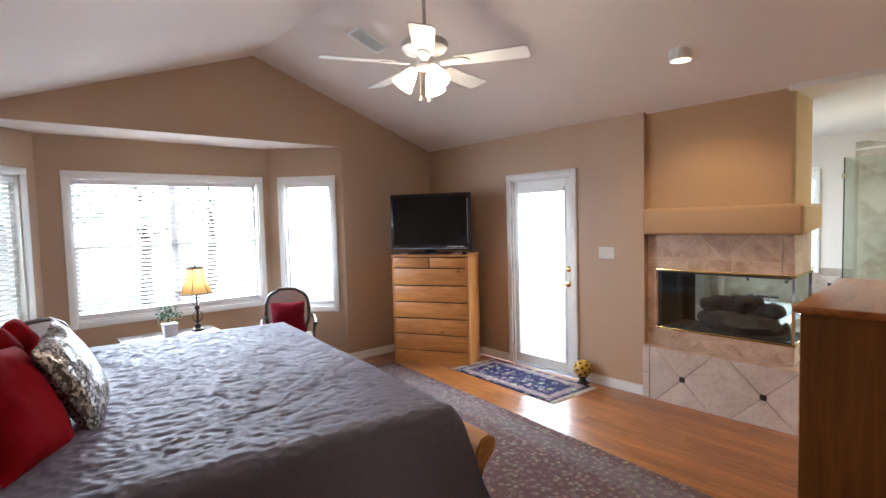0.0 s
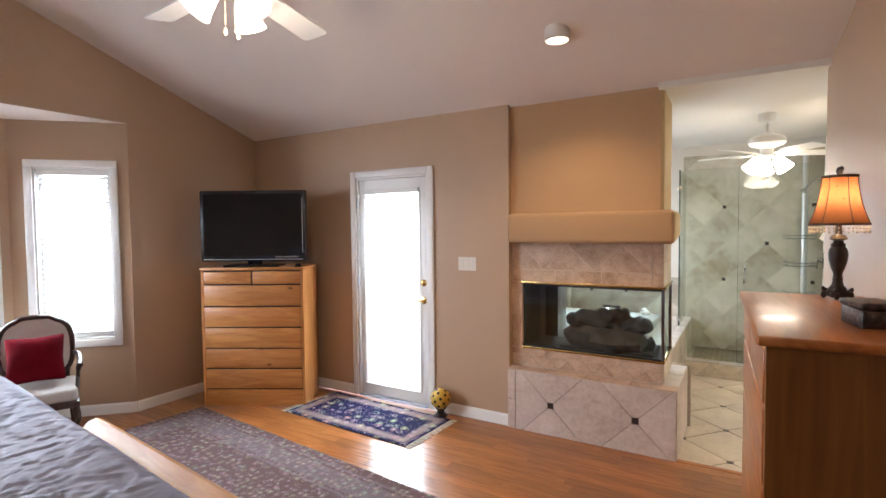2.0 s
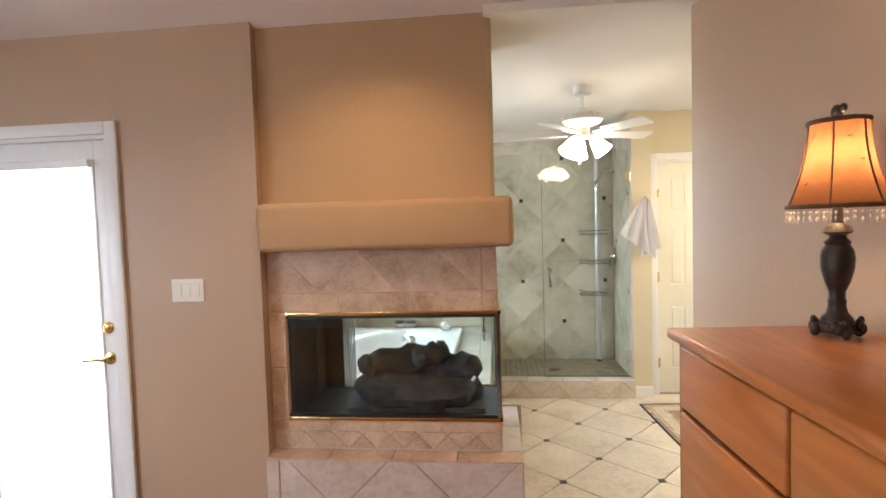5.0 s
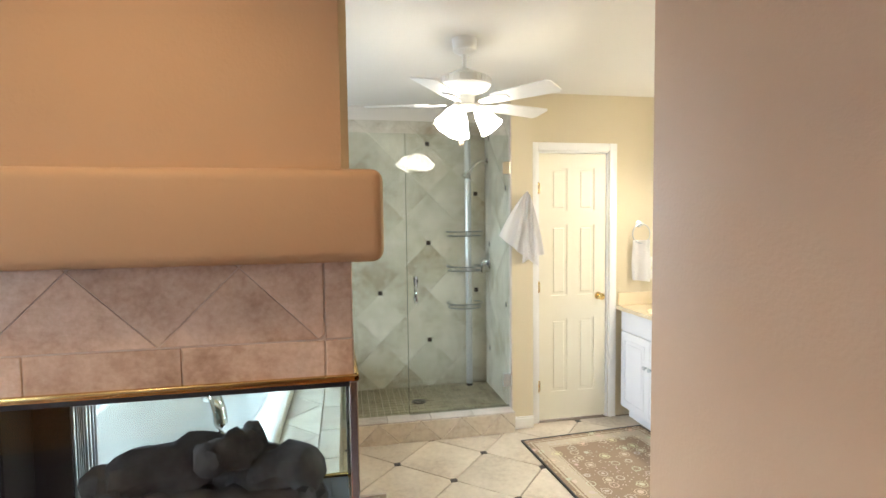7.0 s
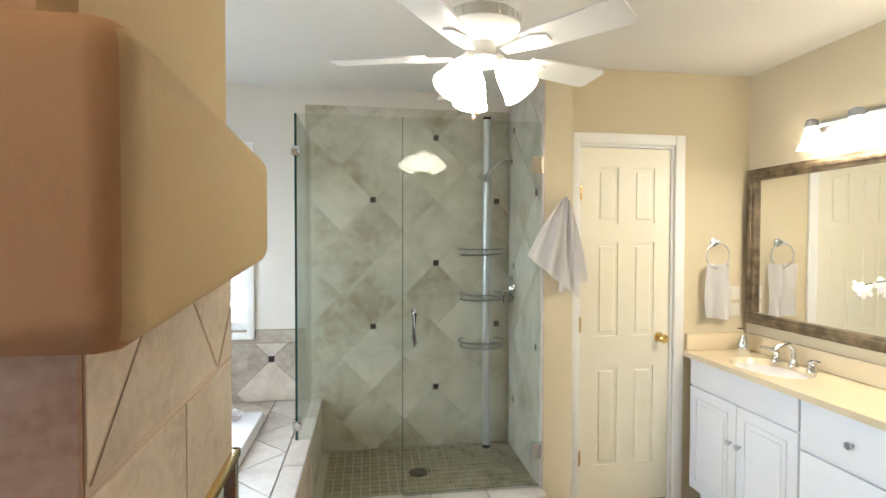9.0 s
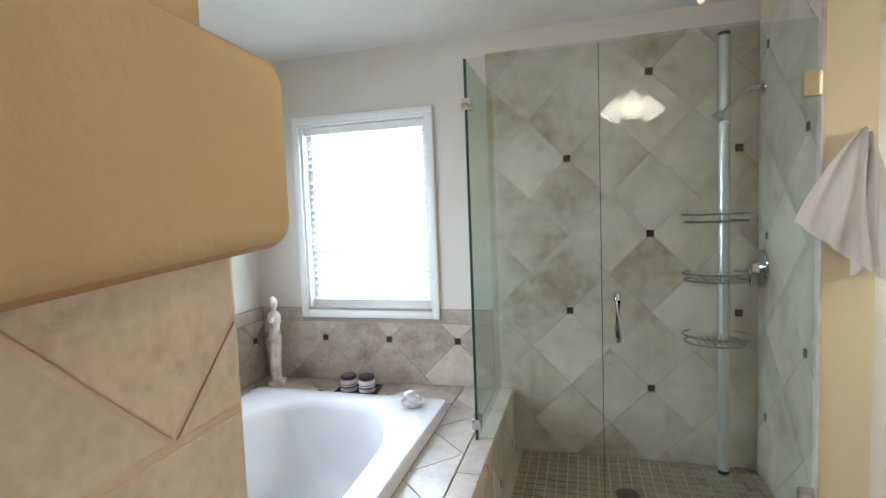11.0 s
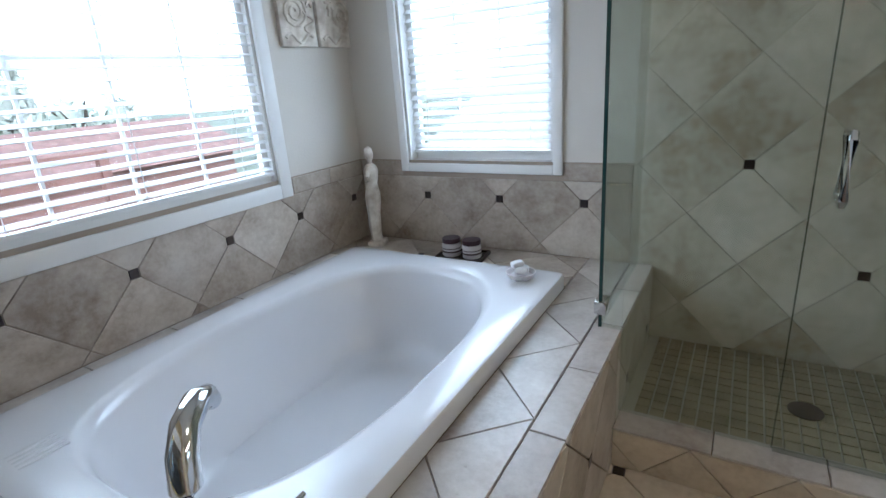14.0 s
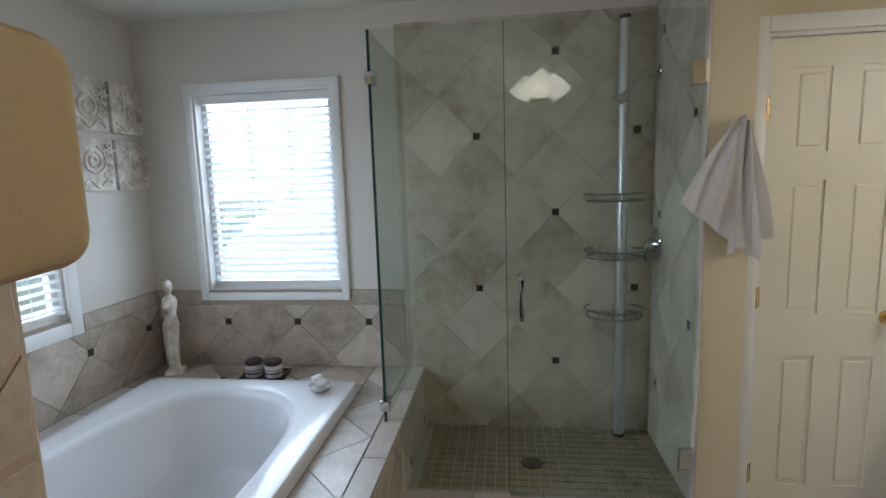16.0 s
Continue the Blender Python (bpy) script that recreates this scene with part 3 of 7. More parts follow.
# west and south sides, behind and beside the camera
structure("wall_west", boxed(WEST - 0.12, -1.9, 0, WEST, 5.16, EAVE), TAN, "plain tan bedroom wall behind the bed", "wall")
bm = bmesh.new()
box(bm, WEST - 0.12, -2.02, 0, 1.1, -1.9, 3.4)
box(bm, 1.1, -2.02, 0, 1.22, -0.40, 3.4)
structure("wall_entry", bm, TAN, "plain tan walls of the bedroom's entry", "wall")

# wall beside the dresser, slightly askew, ending at the opening to the bath
SWD = Vector((0.993, 0.1167, 0))
SW0 = Vector((1.1, -0.305, 0))
bm = bmesh.new()
prism(bm, [(1.1, -0.305), (1.1, -0.42), (4.20, -0.06), (4.20, 0.012), (4.18, 0.037)], 0, 3.2)
structure("wall_south", bm, TAN, "tan textured wall behind the dresser, ending at the bath opening", "wall")

# sloping ceilings
def roof_sheet(name, x0, x1, y0, y1, label):
    bm = bmesh.new()
    v = [bm.verts.new((x, y, under_roof(x) + dz)) for dz in (0, 0.12) for x, y in ((x0, y0), (x1, y0), (x1, y1), (x0, y1))]
    for f in ((0, 1, 2, 3), (7, 6, 5, 4), (0, 4, 5, 1), (1, 5, 6, 2), (2, 6, 7, 3), (3, 7, 4, 0)):
        bm.faces.new([v[k] for k in f])
    structure(name, bm, CEIL, label, "ceiling")
roof_sheet("ceiling_east", RIDGE_X, 4.102, -2.0, 5.14, "sloping off-white vaulted ceiling")
roof_sheet("ceiling_strip", 4.102, 4.20, 0.957, 2.043, "strip of sloping ceiling over the chimney")
roof_sheet("ceiling_west", WEST - 0.1, RIDGE_X, -2.0, 5.14, "sloping off-white vaulted ceiling")

# floors
bm = boxed(WEST - 0.1, -2.0, -0.12, 1.2, 5.9, -0.012)
box(bm, 1.2, -0.45, -0.12, 4.1, 5.9, -0.012)
floor = structure("floor", bm, GAP, "honey oak strip floor with a satin finish", "floor")
structure("ground", boxed(-120, -120, -0.7, 120, 120, -0.6), GRASS, "lawn outside the windows", "ground")

# baseboards
bm = bmesh.new()
def skirting(p, q, h=0.09, t=0.016):
    d = Vector((q[0] - p[0], q[1] - p[1], 0))
    m = plane((p[0], p[1], 0), d, (0, 0, 1))
    box(bm, 0, 0, 0, d.length, h - 0.012, t, m=m)
    box(bm, 0, h - 0.012, 0, d.length, h, t * 0.55, m=m)
skirting((4.1, 2.735), (4.1, 2.045))
skirting((4.1, 5.02), (4.1, 3.665))
skirting((2.78, 5.02), (4.1, 5.02))
skirting((2.15, BAY_Y), (2.78, 5.02))
skirting((0.02, BAY_Y), (2.15, BAY_Y))
skirting((4.18, 0.037), (1.1, -0.305))
structure("baseboard", bm, WHITE, "white painted baseboard along the bedroom walls", "baseboard")


# ---- bath shell ----
BACK, TUBWALL, SHY, DOORX, VANWALL, BCEIL = 7.05, 2.61, -0.265, 6.43, -1.56, 2.505
EASTP = plane((BACK, TUBWALL, 0), (0, -1, 0), (0, 0, 1))
NORTHP = plane((4.24, TUBWALL, 0), (1, 0, 0), (0, 0, 1))
wall_with_hole("wall_bath_east", EASTP, TUBWALL - SHY, BCEIL, (0.345, 0.945, 1.165, 2.10), GREY_WALL, "pale painted bath wall with a window over the tub")
wall_with_hole("wall_bath_north", NORTHP, BACK - 4.24 + 0.12, BCEIL, (0.90, 0.94, 2.175, 2.10), GREY_WALL, "pale painted bath wall with a wide window over the tub", thick=0.06)
structure("wall_shower_south", boxed(6.362, -0.43, 0, BACK + 0.12, SHY, BCEIL), CREAM, "cream wall between the shower and the closet door", "wall")
bm = bmesh.new()
box(bm, DOORX, -0.492, 0, DOORX + 0.12, -0.43, BCEIL)
box(bm, DOORX, VANWALL, 0, DOORX + 0.12, -1.077, BCEIL)
box(bm, DOORX, -1.077, 2.08, DOORX + 0.12, -0.492, BCEIL)
structure("wall_bath_door", bm, CREAM, "cream painted bath wall round a closet door", "wall")
structure("wall_vanity", boxed(3.7, VANWALL - 0.12, 0, DOORX + 0.12, VANWALL, BCEIL + 0.3), CREAM, "cream painted wall behind the vanity", "wall")
structure("wall_bath_west", boxed(4.085, VANWALL, 0, 4.20, -0.062, BCEIL + 0.08), CREAM, "cream painted bath wall beside the opening", "wall")
structure("wall_closet", boxed(DOORX + 0.6, VANWALL, 0, DOORX + 0.7, -0.43, BCEIL), CREAM, "dim closet wall behind a shut door", "wall")
bm = boxed(4.10, VANWALL - 0.1, BCEIL, BACK + 0.1, 0.955, BCEIL + 0.16)
box(bm, 4.165, 0.955, BCEIL, BACK + 0.1, 2.045, BCEIL + 0.16)
box(bm, 4.235, 2.045, BCEIL, BACK + 0.1, TUBWALL + 0.08, BCEIL + 0.16)
structure("ceiling_bath", bm, BATHCEIL, "flat off-white bath ceiling", "ceiling")
floor_bath = structure("floor_bath", boxed(4.1, VANWALL - 0.1, -0.12, BACK + 0.1, TUBWALL + 0.06, -0.010), GROUT, "beige diagonal floor tiles with small dark inserts", "floor")
structure("threshold", boxed(4.075, 0.026, -0.010, 4.115, 0.82, 0.004, 0.003), OAK, "oak strip where wood floor meets tile", "threshold")
bm = bmesh.new()
skirting((6.362, -0.27), (6.362, -0.43))
structure("baseboard_bath", bm, WHITE, "white baseboard stub beside the closet door", "baseboard")

# ---- three-sided fireplace between bedroom and bath ----
FX0, FX1, FY0, FY1 = 4.165, 4.66, 0.92, 2.045
fire = thing("fireplace", "see-through peninsula fireplace with tan chimney, mantel and stone tile surround", "fireplace")
bm = bmesh.new()
prism(bm, [(FX0 - 0.02, FY1), (FX0 - 0.02, FY0 + 0.02), (FX0, FY0), (FX1 - 0.02, FY0), (FX1, FY0 + 0.02), (FX1, FY1)], 1.67, 2.62)
part("chimney", bm, MANTELPAINT, fire, "tan plastered chimney breast up to the ceiling")
bm = boxed(4.06, 0.840, 1.462, 4.70, FY1, 1.692, 0.030, 4)
for v in bm.verts:
    if v.co.y < 1.0:
        v.co.y += 0.018 * (v.co.x - 4.06) / 0.64
    if v.co.z < 1.55:
        v.co.z += 0.035 * (v.co.x - 4.06) / 0.64
part("mantel", bm, MANTELPAINT, fire, "tan plastered mantel beam with rounded edges", smooth=True)
# body round the firebox
bm = bmesh.new()
box(bm, FX0, FY0, 1.155, FX1, FY1, 1.50)
box(bm, FX0, 1.955, 0.48, FX1, FY1, 1.155)
box(bm, FX0, FY0, 0.48, FX1, 1.955, 0.625)
part("surround", bm, SURGROUT, fire, "grout bed under the surround tiles")
WESTF = plane((FX0, FY1, 0), (0, -1, 0), (0, 0, 1))
L = FY1 - FY0
diamond_field(fire, SURROUND, WESTF, 0.01, 1.258, L - 0.072, 1.462, 0.194, 0.265, 1.258, "none", joint=0.003, thick=0.004)
strip_tiles(fire, SURROUND, WESTF, 0.01, 1.158, L - 0.072, 1.256, 0.31, 0.003, 0.004)
strip_tiles(fire, SURROUND, WESTF, L - 0.070, 1.158, L, 1.256, 0.3, 0.003, 0.004)
strip_tiles(fire, SURROUND, WESTF, L - 0.070, 1.258, L, 1.462, 0.3, 0.003, 0.004)
strip_tiles(fire, SURROUND, WESTF, 0.0, 0.63, 0.088, 1.156, 0.28, along="v")
diamond_field(fire, SURROUND, WESTF, 0.0, 0.49, L, 0.575, 0.07, 0.1, 0.49, "none", joint=0.003)
strip_tiles(fire, SURROUND, WESTF, 0.0, 0.577, L, 0.626, 0.31)
SIDEF = plane((FX0, FY0, 0), (1, 0, 0), (0, 0, 1))
diamond_field(fire, PIERTILE, SIDEF, 0.0, 1.333, FX1 - FX0, 1.50, 0.2, 0.40, 1.333, "none", joint=0.007, thick=0.002)
strip_tiles(fire, PIERTILE, SIDEF, 0.0, 1.158, FX1 - FX0, 1.327, 0.31, 0.004, 0.002)
strip_tiles(fire, PIERTILE, SIDEF, 0.0, 0.49, FX1 - FX0, 0.626, 0.3)
EASTF = plane((FX1, FY0, 0), (0, 1, 0), (0, 0, 1))
strip_tiles(fire, PIERTILE, EASTF, 0.0, 1.158, L, 1.50, 0.31)
strip_tiles(fire, PIERTILE, EASTF, 0.0, 0.49, L, 0.626, 0.31)
strip_tiles(fire, PIERTILE, EASTF, 1.03, 0.63, L, 1.156, 0.28, along="v")
# firebox: floor, inner end, glass on three sides, brass rails, chrome posts
part("firebox_floor", boxed(FX0 + 0.01, FY0 + 0.01, 0.626, FX1 - 0.01, 1.95, 0.64), SOOT, fire, "dark firebox floor")
bm = bmesh.new()
box(bm, FX0 + 0.01, 1.93, 0.64, FX1 - 0.01, 1.952, 1.152)
for i in range(14):
    box(bm, FX0 + 0.02 + i * 0.022, 1.922, 0.64, FX0 + 0.03 + i * 0.022, 1.93, 1.152)
part("firebox_lining", bm, SOOT, fire, "dark ribbed firebox end")
part("firebox_screen", boxed(FX1 - 0.03, 1.82, 0.64, FX1 - 0.022, 1.93, 1.152), SOOT, fire, "folded dark mesh panel")
bm = bmesh.new()
for i in range(9):
    tube(bm, [(FX1 - 0.026 + 0.006 * math.sin(i), 1.815 - i * 0.008, 0.64), (FX1 - 0.026 + 0.006 * math.sin(i), 1.815 - i * 0.008, 1.15)], 0.0035, 5)
part("chain_screen", bm, STEEL, fire, "drawn-back silver chain mesh")
for nm, b in (("front_glass", (FX0 + 0.004, FY0 + 0.01, 0.64, FX0 + 0.008, 1.95, 1.15)), ("side_glass", (FX0 + 0.01, FY0 + 0.002, 0.64, FX1 - 0.01, FY0 + 0.006, 1.15)), ("back_glass", (FX1 - 0.008, FY0 + 0.01, 0.64, FX1 - 0.004, 1.95, 1.15))):
    g = part(nm, boxed(*b), GLASS, fire, "clear firebox glass")
    g.visible_shadow = False
for nm, z in (("lower_rail", 0.628), ("upper_rail", 1.144)):
    bm = bmesh.new()
    box(bm, FX0 - 0.014, FY0 - 0.014, z, FX0 + 0.004, 1.957, z + 0.018, 0.004)
    box(bm, FX0 - 0.014, FY0 - 0.014, z, FX1 + 0.014, FY0 + 0.002, z + 0.018, 0.004)
    box(bm, FX1 - 0.004, FY0 - 0.014, z, FX1 + 0.014, 1.957, z + 0.018, 0.004)
    part(nm, bm, BRASS, fire, "polished brass firebox rail", smooth=True)
bm = boxed(FX0 - 0.008, FY0 - 0.008, 0.645, FX0 + 0.006, 1.957, 0.66)
box(bm, FX0 - 0.006, FY0 - 0.006, 1.130, FX0 + 0.006, 1.957, 1.144)
part("black_reveal", bm, BLACK, fire, "black metal line inside the rails")
for x, y in ((FX0, FY0), (FX1, FY0)):
    part("corner_post", boxed(x - 0.010, y - 0.010, 0.645, x + 0.012, y + 0.012, 1.144, 0.003), CHROME, fire, "chrome corner post")


def log_mesh(length, r, seed):
    rnd = random.Random(seed)
    bm = bmesh.new()
    n, k = 14, 10
    rings = []
    bend = rnd.uniform(-0.05, 0.05)
    for i in range(n + 1):
        u = i / n
        ra = r * (0.75 + 0.35 * math.sin(math.pi * u) ** 0.5) * (0.35 if i in (0, n) else 1)
        c = Vector((0.02 * math.sin(5 * u + seed), (u - 0.5) * length, bend * math.sin(math.pi * u)))
        rings.append([bm.verts.new(c + Vector((math.cos(2 * math.pi * j / k), 0, math.sin(2 * math.pi * j / k))) * ra * rnd.uniform(0.78, 1.2)) for j in range(k)])
    for a, b in zip(rings, rings[1:]):
        for j in range(k):
            bm.faces.new((a[j], a[(j + 1) % k], b[(j + 1) % k], b[j]))
    bm.faces.new(rings[0])
    bm.faces.new(rings[-1][::-1])
    return bm


for i, (x, y, z, ln, r, yaw, tilt) in enumerate((
        (4.30, 1.35, 0.72, 0.62, 0.075, 4, 2), (4.43, 1.36, 0.72, 0.58, 0.075, -6, -2), (4.36, 1.36, 0.83, 0.50, 0.06, 12, 5),
        (4.33, 1.15, 0.78, 0.34, 0.055, -30, -24), (4.36, 1.52, 0.82, 0.30, 0.05, 38, 16), (4.38, 1.10, 0.68, 0.22, 0.05, 20, 0), (4.34, 1.26, 0.89, 0.22, 0.045, 60, 0))):
    part("log", log_mesh(ln, r * 1.12, i + 3), LOG, fire, "charred ceramic gas log", smooth=True, m=pose(x, y, z + 0.025, tilt, 0, yaw))
part("ember_bed", prism(bmesh.new(), [(4.23, 0.99), (4.58, 0.99), (4.58, 1.68), (4.23, 1.68)], 0.640, 0.665), LOG, fire, "grey ember bed")

# the open end stands a little askew, as the wall across from it does
for o in fire.children:
    back = o.matrix_basis.inverted()
    for v in o.data.vertices:
        w = o.matrix_basis @ v.co
        k = max(0.0, min(1.0, (FY1 - w.y) / (FY1 - FY0)))
        w.y += 0.025 * max(0.0, w.x - 4.10) * k
        v.co = back @ w

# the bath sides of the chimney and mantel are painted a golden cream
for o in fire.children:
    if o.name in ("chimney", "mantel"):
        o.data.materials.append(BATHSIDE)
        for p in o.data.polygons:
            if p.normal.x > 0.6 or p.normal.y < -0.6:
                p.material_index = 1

# hearth
HX0, HX1, HY0 = 4.06, 4.78, 0.82
hearth = thing("hearth", "raised hearth faced in large diagonal stone tiles with dark inserts", "hearth", kind="structure")
part("core", boxed(HX0 + 0.008, HY0 + 0.008, -0.01, HX1, FY1 - 0.002, 0.472), GROUT, hearth, "grout bed of the hearth")
HW = plane((HX0 + 0.008, FY1, 0), (0, -1, 0), (0, 0, 1))
HL = FY1 - HY0
strip_tiles(hearth, HEARTH, HW, 0.0, 0.0, 0.065, 0.47, 0.22, along="v")
diamond_field(hearth, HEARTH, HW, 0.067, 0.0, HL - 0.006, 0.472, 0.305, 0.350, 0.229, "row", dot=0.024)
HS = plane((HX0 + 0.008, HY0 + 0.008, 0), (1, 0, 0), (0, 0, 1))
strip_tiles(hearth, HEARTH, HS, 0.002, 0.0, HX1 - HX0 - 0.01, 0.472, 0.28)
HT = plane((HX0, HY0, 0.472), (1, 0, 0), (0, 1, 0))
strip_tiles(hearth, DECKTILE, HT, 0.11, 0.0, HX1 - HX0, 0.125, 0.27)
strip_tiles(hearth, SURROUND, HT, 0.0, 0.0, 0.108, FY1 - HY0, 0.31, along="v")


# ---- windows, doors and their blinds ----
def window_unit(name, m, hole, label, panes=1, rails=0, sashes=1, blind_z=0.0, slat_step=0.042, slat_tilt=12, cord=True, wall=0.12, casing=0.06, sill=True):
    """A cased window in a wall's opening: casing, jambs, sashes, glass, and a horizontal blind of single slats."""
    u0, v0, u1, v1 = hole
    w = thing(name, label, "window", m, kind="structure")
    c = casing
    bm = bmesh.new()
    box(bm, u0 - c, v1, 0.001, u1 + c, v1 + c, 0.020, 0.005)
    box(bm, u0 - c, v0 - c, 0.001, u0, v1, 0.020, 0.005)
    box(bm, u1, v0 - c, 0.001, u1 + c, v1, 0.020, 0.005)
    box(bm, u0, v0 - c, 0.001, u1, v0, 0.020, 0.005)
    part("casing", bm, WHITE, w, smooth=True)
    bm = bmesh.new()
    t = 0.014
    box(bm, u0, v0, -wall, u0 + t, v1, 0.0)
    box(bm, u1 - t, v0, -wall, u1, v1, 0.0)
    box(bm, u0 + t, v1 - t, -wall, u1 - t, v1, 0.0)
    box(bm, u0 + t, v0, -wall, u1 - t, v0 + t, 0.0)
    part("jamb", bm, WHITE, w)
    if sill:
        part("window_sill", boxed(u0 - c - 0.01, v0 - 0.012, -0.03, u1 + c + 0.01, v0 + 0.016, 0.035, 0.006), WHITE, w, smooth=True)
    n = sashes
    d = (u1 - u0 - 2 * t) / n
    zf = -wall + (0.03 if wall > 0.1 else 0.006)
    for i in range(n):
        a, b = u0 + t + i * d, u0 + t + (i + 1) * d
        f = 0.035
        bm = bmesh.new()
        box(bm, a, v0 + t, zf, a + f, v1 - t, zf + 0.03)
        box(bm, b - f, v0 + t, zf, b, v1 - t, zf + 0.03)
        box(bm, a + f, v0 + t, zf, b - f, v0 + t + f, zf + 0.03)
        box(bm, a + f, v1 - t - f, zf, b - f, v1 - t, zf + 0.03)
        if rails:
            mid = v0 + (v1 - v0) * 0.52
            box(bm, a + f, mid - 0.02, zf, b - f, mid + 0.02, zf + 0.032)
        fr = part("sash", bm, WHITE, w, "white vinyl window sash")
        for k in range(1, panes):
            x = a + f + (b - a - 2 * f) * k / panes
            part("muntin", boxed(x - 0.006, v0 + t + f, zf + 0.008, x + 0.006, v1 - t - f, zf + 0.02), WHITE, fr)
            y = v0 + (v1 - v0) * k / panes
            part("muntin", boxed(a + f, y - 0.006, zf + 0.004, b - f, y + 0.006, zf + 0.016), WHITE, fr)
        g = part("pane", boxed(a + f, v0 + t + f, zf + 0.010, b - f, v1 - t - f, zf + 0.014), GLASS, w, "clear window pane")
        g.visible_shadow = False
    # blind
    bl = thing("window_blind", "white horizontal slatted blind lowered over a window", "blind", m, "window blinds")
    zb = -0.045 if wall > 0.1 else -0.002
    part("headrail", boxed(u0 + t + 0.002, v1 - t - 0.05, zb - 0.022, u1 - t - 0.002, v1 - t - 0.002, zb + 0.022, 0.004), WHITE, bl)
    part("bottom_rail", boxed(u0 + t + 0.006, v0 + 0.05, zb - 0.018, u1 - t - 0.006, v0 + 0.066, zb + 0.018, 0.004), WHITE, bl)
    half = (u1 - u0) / 2 - t - 0.008
    bm = bmesh.new()
    box(bm, -half, -0.0012, -0.019, half, 0.0012, 0.019)
    me = bpy.data.meshes.new("slat")
    bm.to_mesh(me)
    bm.free()
    me.materials.append(SLAT)
    y = v0 + 0.085
    while y < v1 - t - 0.06:
        s = new("slat", me)
        s.parent = bl
        s.matrix_basis = pose((u0 + u1) / 2, y, zb, slat_tilt + random.uniform(-1.5, 1.5))
        y += slat_step
    bm = bmesh.new()
    for k in (0.15, 0.5, 0.85):
        x = u0 + (u1 - u0) * k
        box(bm, x - 0.0015, v0 + 0.06, zb + 0.020, x + 0.0015, v1 - 0.06, zb + 0.0215)
    part("ladder_cord", bm, WHITE, bl)
    return w


window_unit("window_1", BAYC, (0.24, 0.76, 2.00, 2.13), "white cased double window with slatted blinds in the bay", sashes=2, rails=1, slat_tilt=22, sill=False)
window_unit("window_2", BAYR, (0.175, 0.66, 0.745, 2.13), "white cased narrow window with a slatted blind in the bay", slat_tilt=50, sill=False)
window_unit("window_3", BAYL, (0.165, 0.66, 0.73, 2.13), "white cased narrow window with a slatted blind in the bay", slat_tilt=50, sill=False)
window_unit("window_4", EASTP, (0.345, 0.945, 1.165, 2.10), "white cased window with a slatted blind over the tub end", panes=3, slat_tilt=34, sill=False, casing=0.045)
window_unit("window_5", NORTHP, (0.90, 0.94, 2.175, 2.10), "wide white cased window with a slatted blind beside the tub", panes=4, wall=0.06, slat_tilt=18, sill=False, casing=0.07)


def casing(parent, m, w, h, c=0.06, t=0.02, name="casing"):
    bm = bmesh.new()
    box(bm, -c, 0, 0.001, 0, h + c, t, 0.005)
    box(bm, w, 0, 0.001, w + c, h + c, t, 0.005)
    box(bm, 0, h, 0.001, w, h + c, t, 0.005)
    return part(name, bm, WHITE, parent, smooth=True)


# glazed patio door in the bedroom's east wall
PD = plane((4.1, 3.60, 0), (0, -1, 0), (0, 0, 1))
door = thing("door_1", "white glazed patio door, shut, with a blind over its glass", "door", PD, kind="structure")
W, H = 0.80, 2.06
casing(door, None, W, H)
bm = bmesh.new()
box(bm, 0, 0, -0.14, 0.02, H, 0)
box(bm, W - 0.02, 0, -0.14, W, H, 0)
box(bm, 0.02, H - 0.02, -0.14, W - 0.02, H, 0)
part("jamb", bm, WHITE, door)
part("threshold", boxed(0.02, 0, -0.13, W - 0.02, 0.022, 0.02), STEEL, door, "dark bronze sill plate")
bm = bmesh.new()
s0, s1 = 0.066, 0.095
box(bm, 0.023, 0.025, -0.06, 0.023 + s0, H - 0.023, -0.016, 0.003)
box(bm, W - 0.023 - s0, 0.025, -0.06, W - 0.023, H - 0.023, -0.016, 0.003)
box(bm, 0.023 + s0, 0.025, -0.06, W - 0.023 - s0, 0.12, -0.016)
box(bm, 0.023 + s0, H - 0.023 - s1, -0.06, W - 0.023 - s0, H - 0.023, -0.016)
leaf = part("door_leaf", bm, WHITE, door, "white painted door leaf", smooth=True)
bm = bmesh.new()
a, b, c, d = 0.023 + s0, 0.12, W - 0.023 - s0, H - 0.023 - s1
for q in ((a, b, a + 0.02, d), (c - 0.02, b, c, d), (a + 0.02, b, c - 0.02, b + 0.02), (a + 0.02, d - 0.02, c - 0.02, d)):
    box(bm, q[0], q[1], -0.062, q[2], q[3], -0.008, 0.004)
part("glazing_bead", bm, WHITE, leaf)
g = part("pane", boxed(a + 0.02, b + 0.02, -0.045, c - 0.02, d - 0.02, -0.041), GLASS, leaf, "clear door pane")
g.visible_shadow = False
for z in (0.25, 1.08, 1.83):
    part("hinge", barred([(0.012, z - 0.05, 0.002), (0.012, z + 0.05, 0.002)], 0.008), STEEL, door, "steel hinge knuckle", smooth=True)
kx = W - 0.023 - 0.036
part("deadbolt", turned([(0.001, 0), (0.030, 0), (0.030, 0.008), (0.022, 0.014), (0.008, 0.016), (0.006, 0.03), (0.001, 0.03)], 20, pose(kx, 1.105, -0.016)), BRASS, leaf, "brass thumb-turn deadbolt", smooth=True)
bm = turned([(0.001, 0), (0.032, 0), (0.030, 0.010), (0.012, 0.014), (0.011, 0.045), (0.001, 0.046)], 20, pose(kx, 0.95, -0.016))
